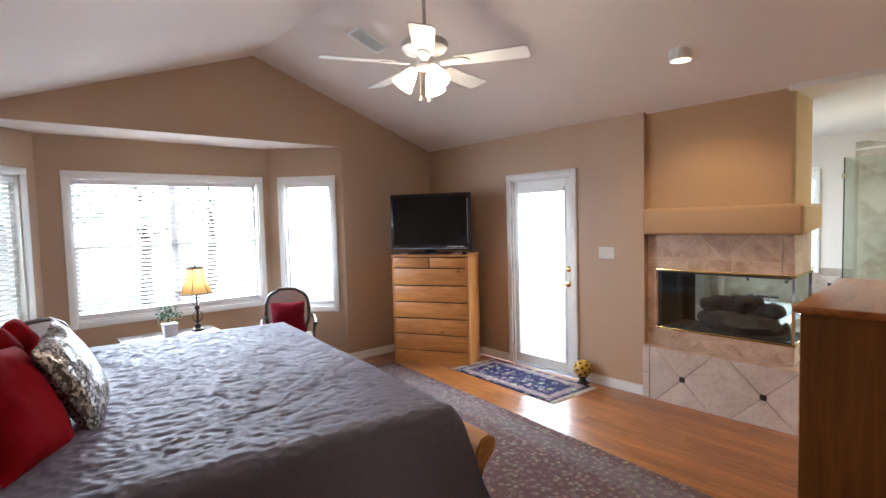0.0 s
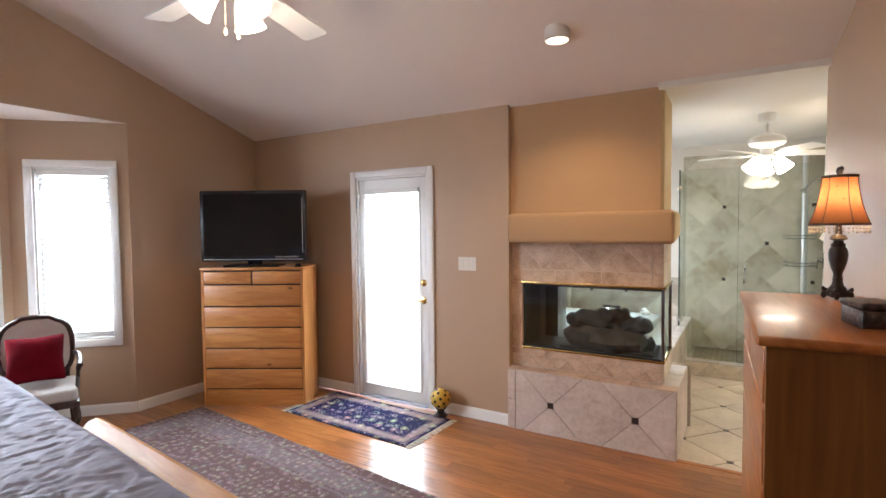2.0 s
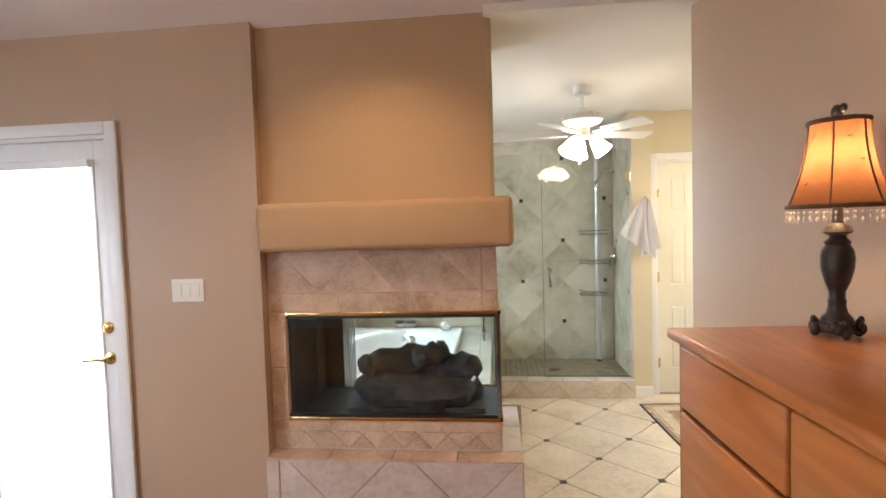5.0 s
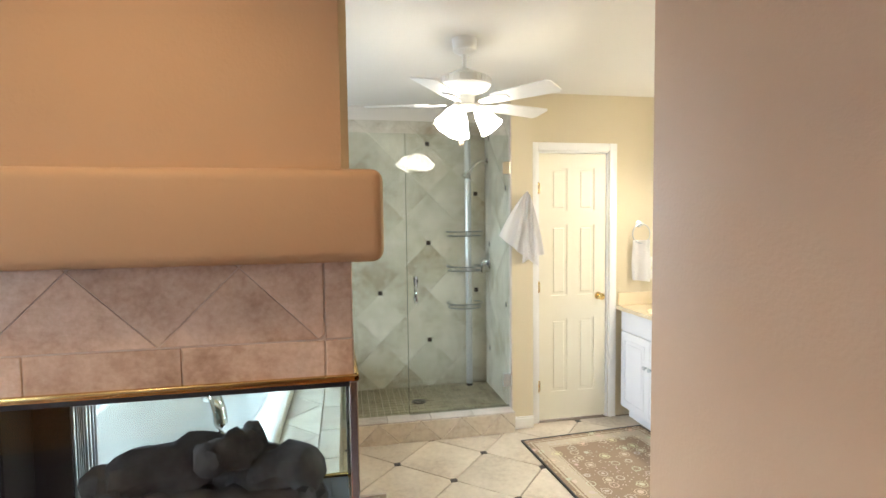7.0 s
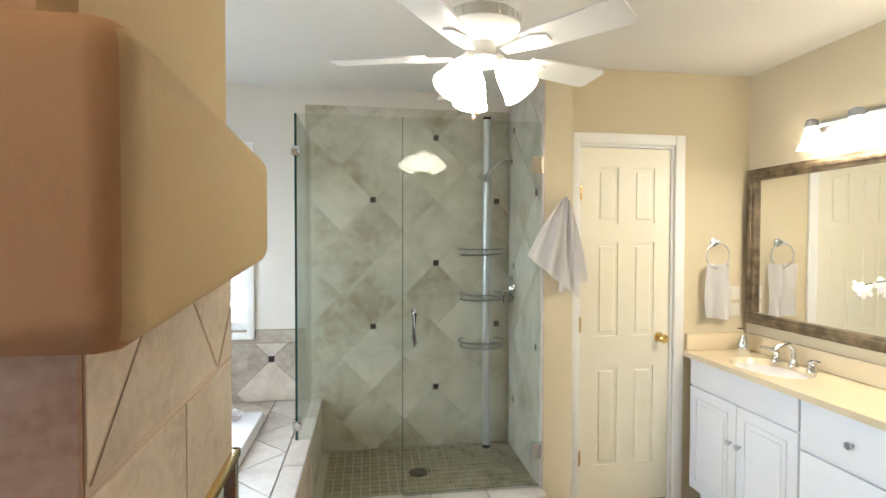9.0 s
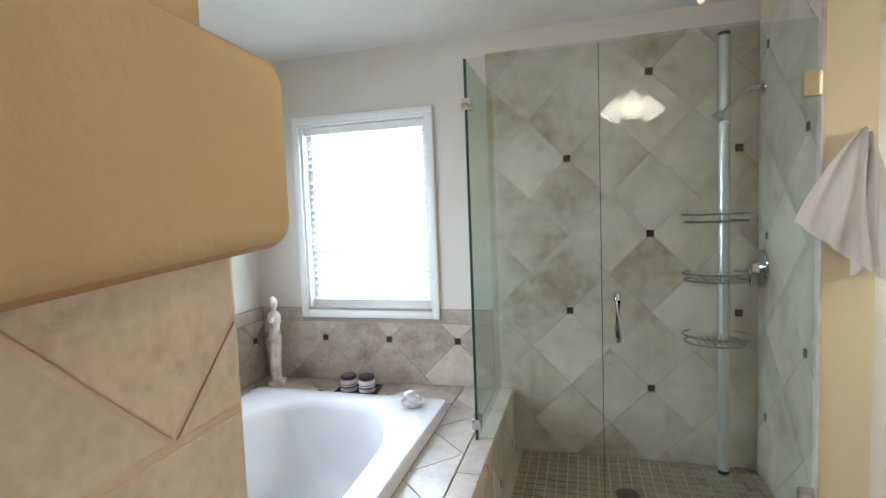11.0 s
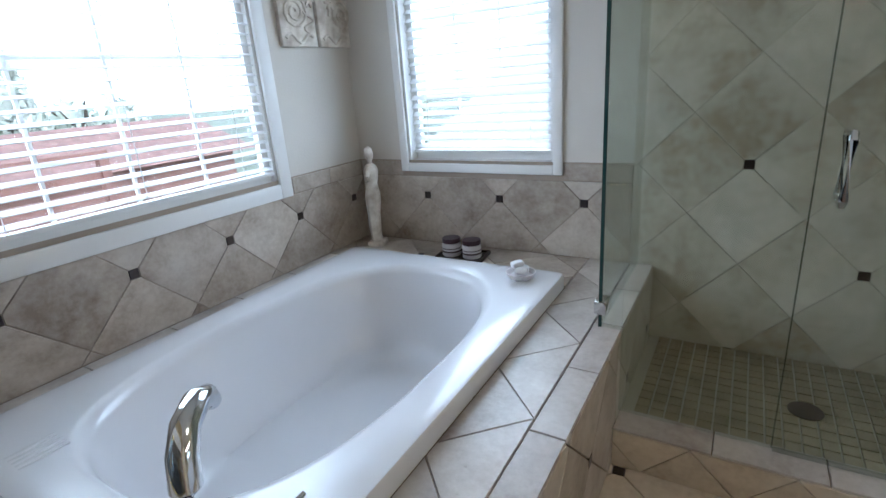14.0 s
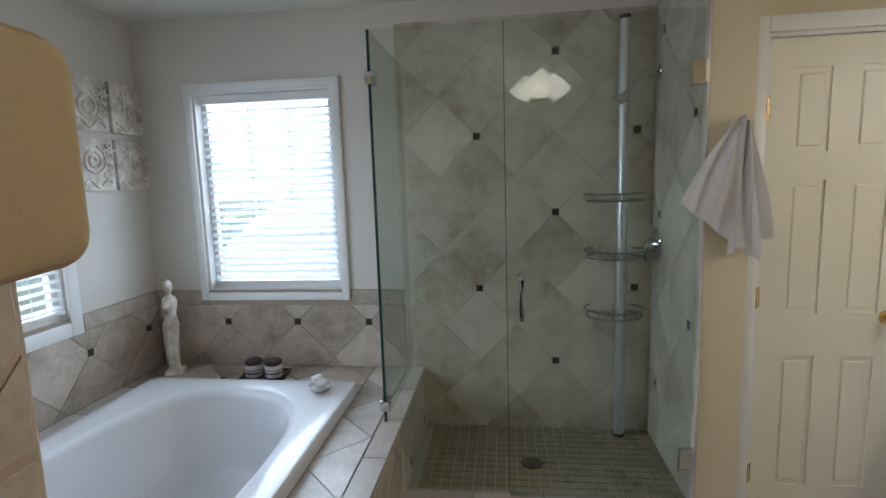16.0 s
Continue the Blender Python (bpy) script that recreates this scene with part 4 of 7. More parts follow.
tube(bm, [(kx, 0.95, 0.024), (kx - 0.04, 0.954, 0.030), (kx - 0.10, 0.948, 0.030), (kx - 0.115, 0.942, 0.028)], [0.010, 0.009, 0.007, 0.005])
part("door_handle", bm, BRASS, leaf, "brass lever handle", smooth=True)
bl = thing("door_blind", "white slatted blind hung over a door's glass", "blind", PD, "window blinds")
part("headrail", boxed(a + 0.004, d - 0.04, -0.006, c - 0.004, d, 0.022, 0.004), WHITE, bl)
half = (c - a) / 2 - 0.004
bm = boxed(-half, -0.0008, -0.0125, half, 0.0008, 0.0125)
me = bpy.data.meshes.new("slat")
bm.to_mesh(me)
bm.free()
me.materials.append(SLAT)
y = b + 0.03
while y < d - 0.05:
    s = new("slat", me)
    s.parent = bl
    s.matrix_basis = pose((a + c) / 2, y, 0.008, 50 + random.uniform(-2, 2))
    y += 0.026
part("bottom_rail", boxed(a + 0.006, b + 0.004, -0.004, c - 0.006, b + 0.018, 0.020, 0.003), WHITE, bl)

# switch plate by the patio door
sw = thing("light_switch", "ivory three-gang light switch plate on the wall", "switch", plane((4.1, 2.50, 1.232), (0, -1, 0), (0, 0, 1)))
part("plate", boxed(0, 0, 0.0005, 0.165, 0.112, 0.006, 0.002), BEIGEPLATE, sw)
for k in range(3):
    part("rocker", boxed(0.020 + k * 0.046, 0.022, 0.006, 0.053 + k * 0.046, 0.090, 0.010, 0.002), BEIGEPLATE, sw)


def panel_door(name, m, W, H, knob_right, label):
    """A shut six-panel door with its casing, hinges and knob."""
    d = thing(name, label, "door", m, kind="structure")
    casing(d, None, W, H)
    bm = bmesh.new()
    box(bm, 0, 0, -0.12, 0.015, H, 0)
    box(bm, W - 0.015, 0, -0.12, W, H, 0)
    box(bm, 0.015, H - 0.015, -0.12, W - 0.015, H, 0)
    part("jamb", bm, WHITE, d)
    x0, x1 = 0.018, W - 0.018
    st, rl = 0.095, (0.012, 0.23, 0.90, 1.10, 1.62, 1.72, H - 0.12)
    bm = bmesh.new()
    zf = -0.012
    mid = W / 2
    box(bm, x0, 0.012, zf - 0.035, x0 + st, H - 0.018, zf)
    box(bm, x1 - st, 0.012, zf - 0.035, x1, H - 0.018, zf)
    box(bm, mid - 0.045, 0.012, zf - 0.035, mid + 0.045, H - 0.018, zf)
    for lo, hi in ((0.012, 0.23), (0.80, 0.98), (1.52, 1.63), (H - 0.13, H - 0.018)):
        box(bm, x0 + st, lo, zf - 0.035, mid - 0.045, hi, zf)
        box(bm, mid + 0.045, lo, zf - 0.035, x1 - st, hi, zf)
    leaf = part("door_leaf", bm, DOORCREAM, d, "cream painted door leaf")
    for lo, hi in ((0.23, 0.80), (0.98, 1.52), (1.63, H - 0.13)):
        for p, q in ((x0 + st, mid - 0.045), (mid + 0.045, x1 - st)):
            bm = boxed(p, lo, zf - 0.030, q, hi, zf - 0.008)
            box(bm, p + 0.022, lo + 0.022, zf - 0.014, q - 0.022, hi - 0.022, zf - 0.003, 0.006)
            part("panel", bm, DOORCREAM, leaf)
    hx, kx = (0.006, x1 - 0.06) if knob_right else (W - 0.006, x0 + 0.06)
    for z in (0.28, 1.05, 1.80):
        bm = barred([(hx, z - 0.045, 0.0), (hx, z + 0.045, 0.0)], 0.007)
        box(bm, hx, z - 0.042, -0.012, hx + (0.02 if knob_right else -0.02), z + 0.042, -0.009)
        part("hinge", bm, BRASS, d, "brass hinge", smooth=True)
    part("knob", turned([(0.001, 0), (0.030, 0), (0.028, 0.006), (0.011, 0.012), (0.011, 0.035), (0.024, 0.045), (0.027, 0.058), (0.020, 0.068), (0.001, 0.071)], 20, pose(kx, 0.965, zf)), BRASS, leaf, "polished brass door knob", smooth=True)
    return d


panel_door("door_2", plane((DOORX, -0.492, 0), (0, -1, 0), (0, 0, 1)), 0.585, 2.08, True, "cream six-panel closet door, shut, with a brass knob")
panel_door("door_3", plane((4.20, -1.45, 0), (0, 1, 0), (0, 0, 1)), 0.72, 2.06, False, "white six-panel door on the wall facing the vanity")

# ---- tub and its tiled deck ----
DY, DZ = 0.980, 0.50
TX0, TX1, TY0, TY1 = 4.98, 6.68, 1.27, 2.41
deck = thing("tub_deck", "raised tub deck faced in diagonal beige stone tiles", "tub deck", kind="structure")
bm = bmesh.new()
box(bm, HX1, DY + 0.008, -0.01, BACK, TY0 + 0.04, DZ - 0.008)
box(bm, HX1, TY1 - 0.04, -0.01, BACK, TUBWALL, DZ - 0.008)
box(bm, HX1, TY0 + 0.04, -0.01, TX0 + 0.04, TY1 - 0.04, DZ - 0.008)
box(bm, TX1 - 0.04, TY0 + 0.04, -0.01, BACK, TY1 - 0.04, DZ - 0.008)
part("core", bm, GROUT, deck, "grout bed of the deck")
TOP = plane((0, 0, DZ - 0.008), (1, 0, 0), (0, 1, 0))
strip_tiles(deck, DECKTILE, TOP, HX1, DY, BACK, DY + 0.10, 0.305)
diamond_field(deck, DECKTILE, TOP, HX1, DY + 0.102, BACK, TY0, 0.2155, 5.80, DY + 0.102, "none")
strip_tiles(deck, DECKTILE, TOP, HX1, TY1, TX1, TUBWALL - 0.008, 0.305)
diamond_field(deck, TUBTILE, TOP, TX1, TY0 + 0.002, BACK - 0.008, TUBWALL - 0.008, 0.2155, 6.83, 2.10, "row", dot=0.018)
strip_tiles(deck, DECKTILE, TOP, HX1, TY0, TX0, TY1, 0.3, along="v")
FRONT = plane((HX1, DY + 0.008, 0), (1, 0, 0), (0, 0, 1))
diamond_field(deck, TUBTILE, FRONT, 0.0, 0.0, 6.33 - HX1, DZ - 0.008, 0.2155, 0.35, 0.25, "row")
SHSIDE = plane((6.33, DY + 0.008, 0), (1, 0, 0), (0, 0, 1))
diamond_field(deck, SHOWER, SHSIDE, 0.0, 0.02, BACK - 6.34, DZ - 0.008, 0.2155, 0.2, 0.22, "row")
strip_tiles(deck, TUBTILE, plane((HX1, DY, 0), (0, -1, 0), (0, 0, 1)), 0.0, 0.0, 0.185, DZ - 0.008, 0.2)

# wainscot tiles round the tub
wains = thing("wainscot", "diagonal stone wainscot tiles with dark inserts round the tub", "wall tiles", kind="structure")
NB = plane((0, TUBWALL, 0), (1, 0, 0), (0, 0, 1))
bm = boxed(4.24, TUBWALL - 0.003, DZ - 0.01, BACK, TUBWALL - 0.0005, 0.96)
box(bm, BACK - 0.003, 1.08, DZ - 0.01, BACK - 0.0005, TUBWALL - 0.003, 0.96)
part("grout_bed", bm, WALLGROUT, wains)
NBT = plane((0, TUBWALL - 0.003, 0), (1, 0, 0), (0, 0, 1))
diamond_field(wains, TUBTILE, NBT, 4.26, DZ, BACK - 0.012, 0.872, 0.2135, 5.235, 0.755, "row", joint=0.003, thick=0.005)
strip_tiles(wains, TUBTILE, NBT, 6.50, 0.875, BACK - 0.012, 0.955, 0.27, 0.003, 0.005)
strip_tiles(wains, TUBTILE, NBT, 4.26, 0.875, 5.07, 0.955, 0.27, 0.003, 0.005)
EBT = plane((BACK - 0.003, TUBWALL - 0.012, 0), (0, -1, 0), (0, 0, 1))
k = TUBWALL - 0.012
diamond_field(wains, TUBTILE, EBT, 0.0, DZ, k - 1.085, 0.872, 0.2155, k - 1.73, 0.768, "row", joint=0.003, thick=0.005)
strip_tiles(wains, TUBTILE, EBT, 0.0, 0.875, k - 2.315, 0.955, 0.25, 0.003, 0.005)
strip_tiles(wains, TUBTILE, EBT, k - 1.395, 0.875, k - 1.085, 0.955, 0.27, 0.003, 0.005)

# the tub: rectangular rim, oval well
tub = thing("bathtub", "white acrylic drop-in bathtub with an oval well", "bathtub")
bm = bmesh.new()
RZ = 0.565
cx, cy = (TX0 + TX1) / 2, (TY0 + TY1) / 2
N = 64
def rim(sx, sy, z, p, dx=0.0):
    out = []
    for i in range(N):
        t = 2 * math.pi * i / N
        c, s = math.cos(t), math.sin(t)
        out.append(bm.verts.new((cx + dx + sx * abs(c) ** (2 / p) * (1 if c >= 0 else -1), cy + sy * abs(s) ** (2 / p) * (1 if s >= 0 else -1), z)))
    return out
hx, hy = (TX1 - TX0) / 2, (TY1 - TY0) / 2
loops = [rim(hx, hy, DZ + 0.001, 60), rim(hx, hy, RZ - 0.016, 60), rim(hx - 0.005, hy - 0.005, RZ - 0.004, 50), rim(hx - 0.018, hy - 0.018, RZ, 40), rim(hx - 0.12, hy - 0.12, RZ - 0.004, 2.9), rim(hx - 0.135, hy - 0.135, RZ - 0.012, 2.7),
         rim(hx - 0.15, hy - 0.15, RZ - 0.04, 2.6), rim(hx - 0.19, hy - 0.175, RZ - 0.18, 2.6), rim(hx - 0.25, hy - 0.21, RZ - 0.33, 2.6), rim(hx - 0.32, hy - 0.26, RZ - 0.40, 2.5), rim(hx - 0.45, hy - 0.36, RZ - 0.42, 2.4)]
for a, b in zip(loops, loops[1:]):
    for i in range(N):
        bm.faces.new((a[i], a[(i + 1) % N], b[(i + 1) % N], b[i]))
bm.faces.new(loops[-1])
part("basin", bm, TUB, tub, smooth=True)
bm = bmesh.new()
for i in range(5):
    box(bm, TX1 - 0.205 + i * 0.004, TY0 + 0.10 + i * 0.016, RZ - 0.006, TX1 - 0.10, TY0 + 0.107 + i * 0.016, RZ - 0.001, 0.002)
    box(bm, TX0 + 0.06, TY1 - 0.26 - i * 0.02, RZ - 0.006, TX0 + 0.17, TY1 - 0.253 - i * 0.02, RZ - 0.001, 0.002)
part("grip_ridge", bm, TUB, tub, "moulded grip ridges on the rim", smooth=True, kind="stuff")
part("drain_cap", turned([(0.001, 0), (0.035, 0), (0.03, 0.008), (0.001, 0.01)], 20, pose(cx - 0.35, cy, RZ - 0.42)), CHROME, tub, smooth=True)

# roman tub faucet: broad arched spout and a lever handle
fau = thing("tub_faucet", "polished chrome roman tub spout with a lever handle", "faucet", pose(5.125, 1.49, RZ, 0, 0, 34) @ Matrix.Scale(1.12, 4))
bm = bmesh.new()
pts = [(0, 0, 0), (-0.01, 0, 0.06), (-0.012, 0, 0.12), (0.0, 0, 0.17), (0.03, 0, 0.205), (0.08, 0, 0.215), (0.12, 0, 0.20), (0.135, 0, 0.18)]
rad = [0.034, 0.03, 0.027, 0.026, 0.025, 0.024, 0.022, 0.018]
tube(bm, pts, rad, 16)
part("spout", bm, CHROME, fau, "arched chrome spout", smooth=True)
part("escutcheon", turned([(0.045, 0), (0.045, 0.006), (0.036, 0.012)], 20), CHROME, fau, smooth=True)
h = part("handle", turned([(0.030, 0), (0.028, 0.008), (0.016, 0.016), (0.013, 0.034), (0.018, 0.040), (0.015, 0.052), (0.001, 0.056)], 18, pose(-0.03, -0.145, 0)), CHROME, fau, "chrome lever handle", smooth=True)
part("lever", barred([(-0.03, -0.145, 0.046), (-0.01, -0.155, 0.052), (0.02, -0.172, 0.052)], [0.008, 0.007, 0.005]), CHROME, h, smooth=True)

# ---- shower ----
sh = thing("shower", "walk-in shower stall lined with grey-green diagonal stone tiles", "shower", kind="structure")
SHTOP = 2.395
GX, SHZ = 6.372, 0.145
bm = bmesh.new()
box(bm, BACK - 0.003, SHY, 0, BACK - 0.0005, 1.085, SHTOP)
box(bm, 6.364, SHY + 0.0005, 0, BACK - 0.003, SHY + 0.003, SHTOP)
part("grout_bed", bm, SHGROUT, sh)
SB = plane((BACK - 0.003, 1.085, 0), (0, -1, 0), (0, 0, 1))
diamond_field(sh, SHOWER, SB, 0.0, 0.03, 1.085 - SHY - 0.003, SHTOP, 0.2075, 1.085 - 0.24, 0.548, "alternate", joint=0.0025, thick=0.004)
SR = plane((BACK - 0.003, SHY + 0.003, 0), (-1, 0, 0), (0, 0, 1))
diamond_field(sh, SHOWER, SR, 0.008, 0.03, BACK - 6.374, SHTOP, 0.2215, 0.125, 0.475, "alternate", joint=0.0025, thick=0.004)
part("bullnose_edge", boxed(6.354, SHY - 0.002, 0.16, 6.372, SHY + 0.011, SHTOP, 0.004), DECKTILE, sh, "pale edge tile trim")
# curb
curb = thing("shower_curb", "low tiled shower curb with a pale cap", "curb", kind="structure")
part("core", boxed(6.296, SHY, -0.01, 6.415, DY + 0.006, 0.150), GROUT, curb)
strip_tiles(curb, DECKTILE, plane((6.288, SHY, 0.150), (1, 0, 0), (0, 1, 0)), 0.0, 0.0, 0.130, DY - SHY, 0.31, along="v")
CF = plane((6.296, DY, 0), (0, -1, 0), (0, 0, 1))
diamond_field(curb, FLOORTILE, CF, 0.0, 0.0, DY - SHY, 0.148, 0.148, 0.1, 0.0, "none")
# mosaic floor
mos = structure("shower_floor", boxed(6.415, SHY, -0.01, BACK, DY + 0.008, SHZ), SHGROUT, "small square mosaic shower floor", "floor")
bm = bmesh.new()
rnd = random.Random(5)
verts, faces = [], []
p = 0.052
for i in range(int((BACK - 6.42) / p)):
    for j in range(int((DY - SHY) / p)):
        x, y, q, z = 6.421 + i * p, SHY + 0.008 + j * p, p - 0.005, SHZ + 0.0055 + rnd.uniform(-0.0008, 0.0008)
        k = len(verts)
        verts += [(x, y, SHZ), (x + q, y, SHZ), (x + q, y + q, SHZ), (x, y + q, SHZ), (x + 0.001, y + 0.001, z), (x + q - 0.001, y + 0.001, z), (x + q - 0.001, y + q - 0.001, z), (x + 0.001, y + q - 0.001, z)]
        faces += [(k + 4, k + 5, k + 6, k + 7), (k, k + 1, k + 5, k + 4), (k + 1, k + 2, k + 6, k + 5), (k + 2, k + 3, k + 7, k + 6), (k + 3, k, k + 4, k + 7)]
me = bpy.data.meshes.new("mosaic_tiles")
me.from_pydata(verts, [], faces)
MOSAIC = stone("mosaic_stone", (0.36, 0.32, 0.22), (0.26, 0.225, 0.145), (0.14, 0.11, 0.065), 0.4, 9.0, 0.1)
me.materials.append(MOSAIC)
ob = new("mosaic_tiles", me)
ob.parent = mos
tagged(ob, kind="stuff")
part("shower_drain", turned([(0.001, 0.006), (0.055, 0.006), (0.055, 0.009), (0.045, 0.0105), (0.012, 0.010), (0.001, 0.010)], 24, pose(6.67, 0.395, SHZ)), BRONZE, mos, "dark round shower drain", smooth=True)
# glass: hinged door, fixed front panel, return panel on the deck
enc = thing("shower_enclosure", "frameless clear glass shower enclosure with chrome fittings", "shower glass")
GT = 2.175
for nm, b in (("glass_door", (GX - 0.004, -0.245, 0.182, GX + 0.004, 0.505, GT)), ("front_panel", (GX - 0.004, 0.511, 0.178, GX + 0.004, DY - 0.002, GT)), ("return_panel", (GX - 0.006, 1.048, DZ + 0.004, BACK - 0.012, 1.056, GT))):
    g = part(nm, boxed(*b), SHGLASS, enc, "clear glass panel with a green edge")
    g.visible_shadow = False
g = part("corner_panel", boxed(GX - 0.004, DY, DZ + 0.004, GX + 0.004, 1.046, GT), SHGLASS, enc, "clear glass strip over the deck")
g.visible_shadow = False
part("glass_edge", boxed(GX - 0.008, 1.046, DZ + 0.004, GX - 0.005, 1.058, GT), GLASSEDGE, enc, "dark polished glass edge")
bm = boxed(GX - 0.003, 0.506, 0.18, GX + 0.003, 0.510, GT)
part("glass_joint", bm, clear_glass("joint_seal", (0.6, 0.66, 0.63), 0.2), enc, "clear vinyl seal between panels")
for z in (0.58, 1.985):
    bm = boxed(GX - 0.02, 1.03, z - 0.025, GX + 0.045, 1.072, z + 0.025, 0.004)
    part("clamp", bm, CHROME, enc, "square chrome glass clamp", smooth=True)
PALEBRASS = material("pale_satin_brass", (0.52, 0.46, 0.34), 0.35, 0.9, vary=0.05, bump=0)
for z in (0.372, 1.942):
    bm = boxed(GX - 0.014, -0.262, z - 0.045, GX + 0.014, -0.20, z + 0.045, 0.004)
    tube(bm, [(GX - 0.016, -0.252, z - 0.04), (GX - 0.016, -0.252, z + 0.04)], 0.008)
    part("door_hinge", bm, PALEBRASS if z > 1 else STEEL, enc, "metal glass-door hinge", smooth=True)
bm = bmesh.new()
for x in (GX - 0.05, GX + 0.05):
    s = -1 if x < GX else 1
    tube(bm, [(GX, 0.448, 0.985), (x - s * 0.012, 0.448, 0.985), (x, 0.448, 0.998), (x, 0.448, 1.152), (x - s * 0.012, 0.448, 1.165), (GX, 0.448, 1.165)], 0.011, 10)
part("pull_handle", bm, CHROME, enc, "chrome tubular pull handle", smooth=True)
part("sweep", boxed(GX - 0.006, -0.245, 0.170, GX + 0.006, 0.505, 0.182), clear_glass("door_sweep", (0.8, 0.82, 0.8), 0.2), enc, "clear door sweep")

# tension pole caddy
WIRE = material("dull_chrome_wire", (0.30, 0.31, 0.32), 0.3, 0.9, vary=0.1, bump=0)
POLE = material("satin_white_pole", (0.62, 0.64, 0.67), 0.28, 0.7, vary=0.05, bump=0)
cad = thing("shower_caddy", "chrome tension-pole corner caddy with three wire shelves", "shower caddy", pose(6.975, -0.09, SHZ + 0.0055, 0))
part("pole", barred([(0, 0, 0.02), (0, 0, 2.17)], 0.026, 16), POLE, cad, "satin white tension pole", smooth=True)
part("foot", turned([(0.026, 0), (0.026, 0.01), (0.018, 0.022)], 16), BLACK, cad, smooth=True)
part("top_cap", turned([(0.018, 2.16), (0.026, 2.18), (0.026, 2.188)], 16), BLACK, cad, smooth=True)
for z in (0.685, 0.995, 1.285):
    bm = bmesh.new()
    for dz, sc in ((0.0, 1.0), (0.035, 1.08)):
        loop = [(-0.02 - 0.12 * sc * math.cos(a), 0.14 * sc * math.sin(a) + 0.04, z + dz) for a in [math.pi * k / 10 - math.pi / 2 for k in range(21)]]
        tube(bm, loop, 0.005, 6)
    for k in range(-3, 4):
        tube(bm, [(-0.11, 0.03 + k * 0.03, z), (0.07, 0.03 + k * 0.03, z)], 0.0032, 5)
    box(bm, -0.02, -0.02, z - 0.012, 0.02, 0.02, z + 0.045, 0.004)
    part("wire_shelf", bm, WIRE, cad, "chrome wire shelf", smooth=True)
# shower head and valve on the side wall
hd = thing("wall_shower", "chrome shower head on a bent arm", "shower head", pose(6.955, SHY + 0.012, 2.06))
bm = turned([(0.03, 0), (0.028, 0.006), (0.012, 0.012)], 16, pose(0, 0, 0, -90))
tube(bm, [(0, 0, 0), (-0.01, 0.06, 0.0), (-0.03, 0.12, -0.04), (-0.05, 0.165, -0.10)], 0.009)
part("arm", bm, CHROME, hd, smooth=True)
part("head", turned([(0.012, 0), (0.02, -0.02), (0.045, -0.045), (0.047, -0.06), (0.001, -0.062)], 20, pose(-0.05, 0.165, -0.095, 30)), CHROME, hd, "round chrome spray head", smooth=True)
vl = thing("shower_valve", "round chrome shower valve with a lever", "shower valve", pose(6.955, SHY + 0.012, 1.207))
part("trim_plate", turned([(0.085, 0), (0.083, 0.006), (0.05, 0.012), (0.03, 0.02), (0.026, 0.05), (0.001, 0.052)], 24, pose(0, 0, 0, -90)), CHROME, vl, smooth=True)
part("lever", barred([(0, 0.045, 0), (0.0, 0.055, -0.05), (0.0, 0.05, -0.085)], [0.012, 0.009, 0.006]), CHROME, vl, smooth=True)

# ---- vanity ----
VY, VX1, VX0, VZ = -1.165, DOORX, 4.45, 0.885
VF = plane((VX1, VY, 0), (-1, 0, 0), (0, 0, 1))


def cabinet(name, u0, u1, rows, label):
    """A white cabinet unit on the vanity's front: body, drawers or doors with raised panels and knobs. rows: (kind, v0, v1)."""
    c = thing(name, label, "cabinet", VF, "vanity cabinets")
    depth = VY - VANWALL
    bm = boxed(u0 + 0.0005, 0.09, -depth + 0.001, u1 - 0.0005, VZ - 0.03, -0.02)
    box(bm, u0 + 0.0005, 0, -depth + 0.001, u1 - 0.0005, 0.09, -0.08)
    part("body", bm, CABINET, c)
    for kind, v0, v1 in rows:
        spans = [(u0 + 0.006, u1 - 0.006)] if kind == "drawer" else [(u0 + 0.006, (u0 + u1) / 2 - 0.002), ((u0 + u1) / 2 + 0.002, u1 - 0.006)]
        for n, (a, b) in enumerate(spans):
            bm = boxed(a, v0, -0.02, b, v1, -0.002, 0.003)
            if kind == "door":
                for q in ((a + 0.055, v0 + 0.055, a + 0.062, v1 - 0.055), (b - 0.062, v0 + 0.055, b - 0.055, v1 - 0.055), (a + 0.062, v0 + 0.055, b - 0.062, v0 + 0.062), (a + 0.062, v1 - 0.062, b - 0.062, v1 - 0.055)):
                    box(bm, *q[:2], -0.003, *q[2:], 0.003)
                box(bm, a + 0.085, v0 + 0.085, -0.003, b - 0.085, v1 - 0.085, 0.003, 0.004)
            d = part("door" if kind == "door" else "drawer", bm, CABINET, c, smooth=True)
            kx = (b - 0.03 if n == 0 else a + 0.03) if kind == "door" else (a + b) / 2
            ky = v1 - 0.20 if kind == "door" else (v0 + v1) / 2
            if kind == "door" or v1 < VZ - 0.04 or u0 > 0.5:
                part("knob", turned([(0.006, 0), (0.006, 0.014), (0.015, 0.020), (0.015, 0.027), (0.001, 0.029)], 12, pose(kx, ky, -0.002)), STEEL, d, "satin nickel knob", smooth=True)
    return c


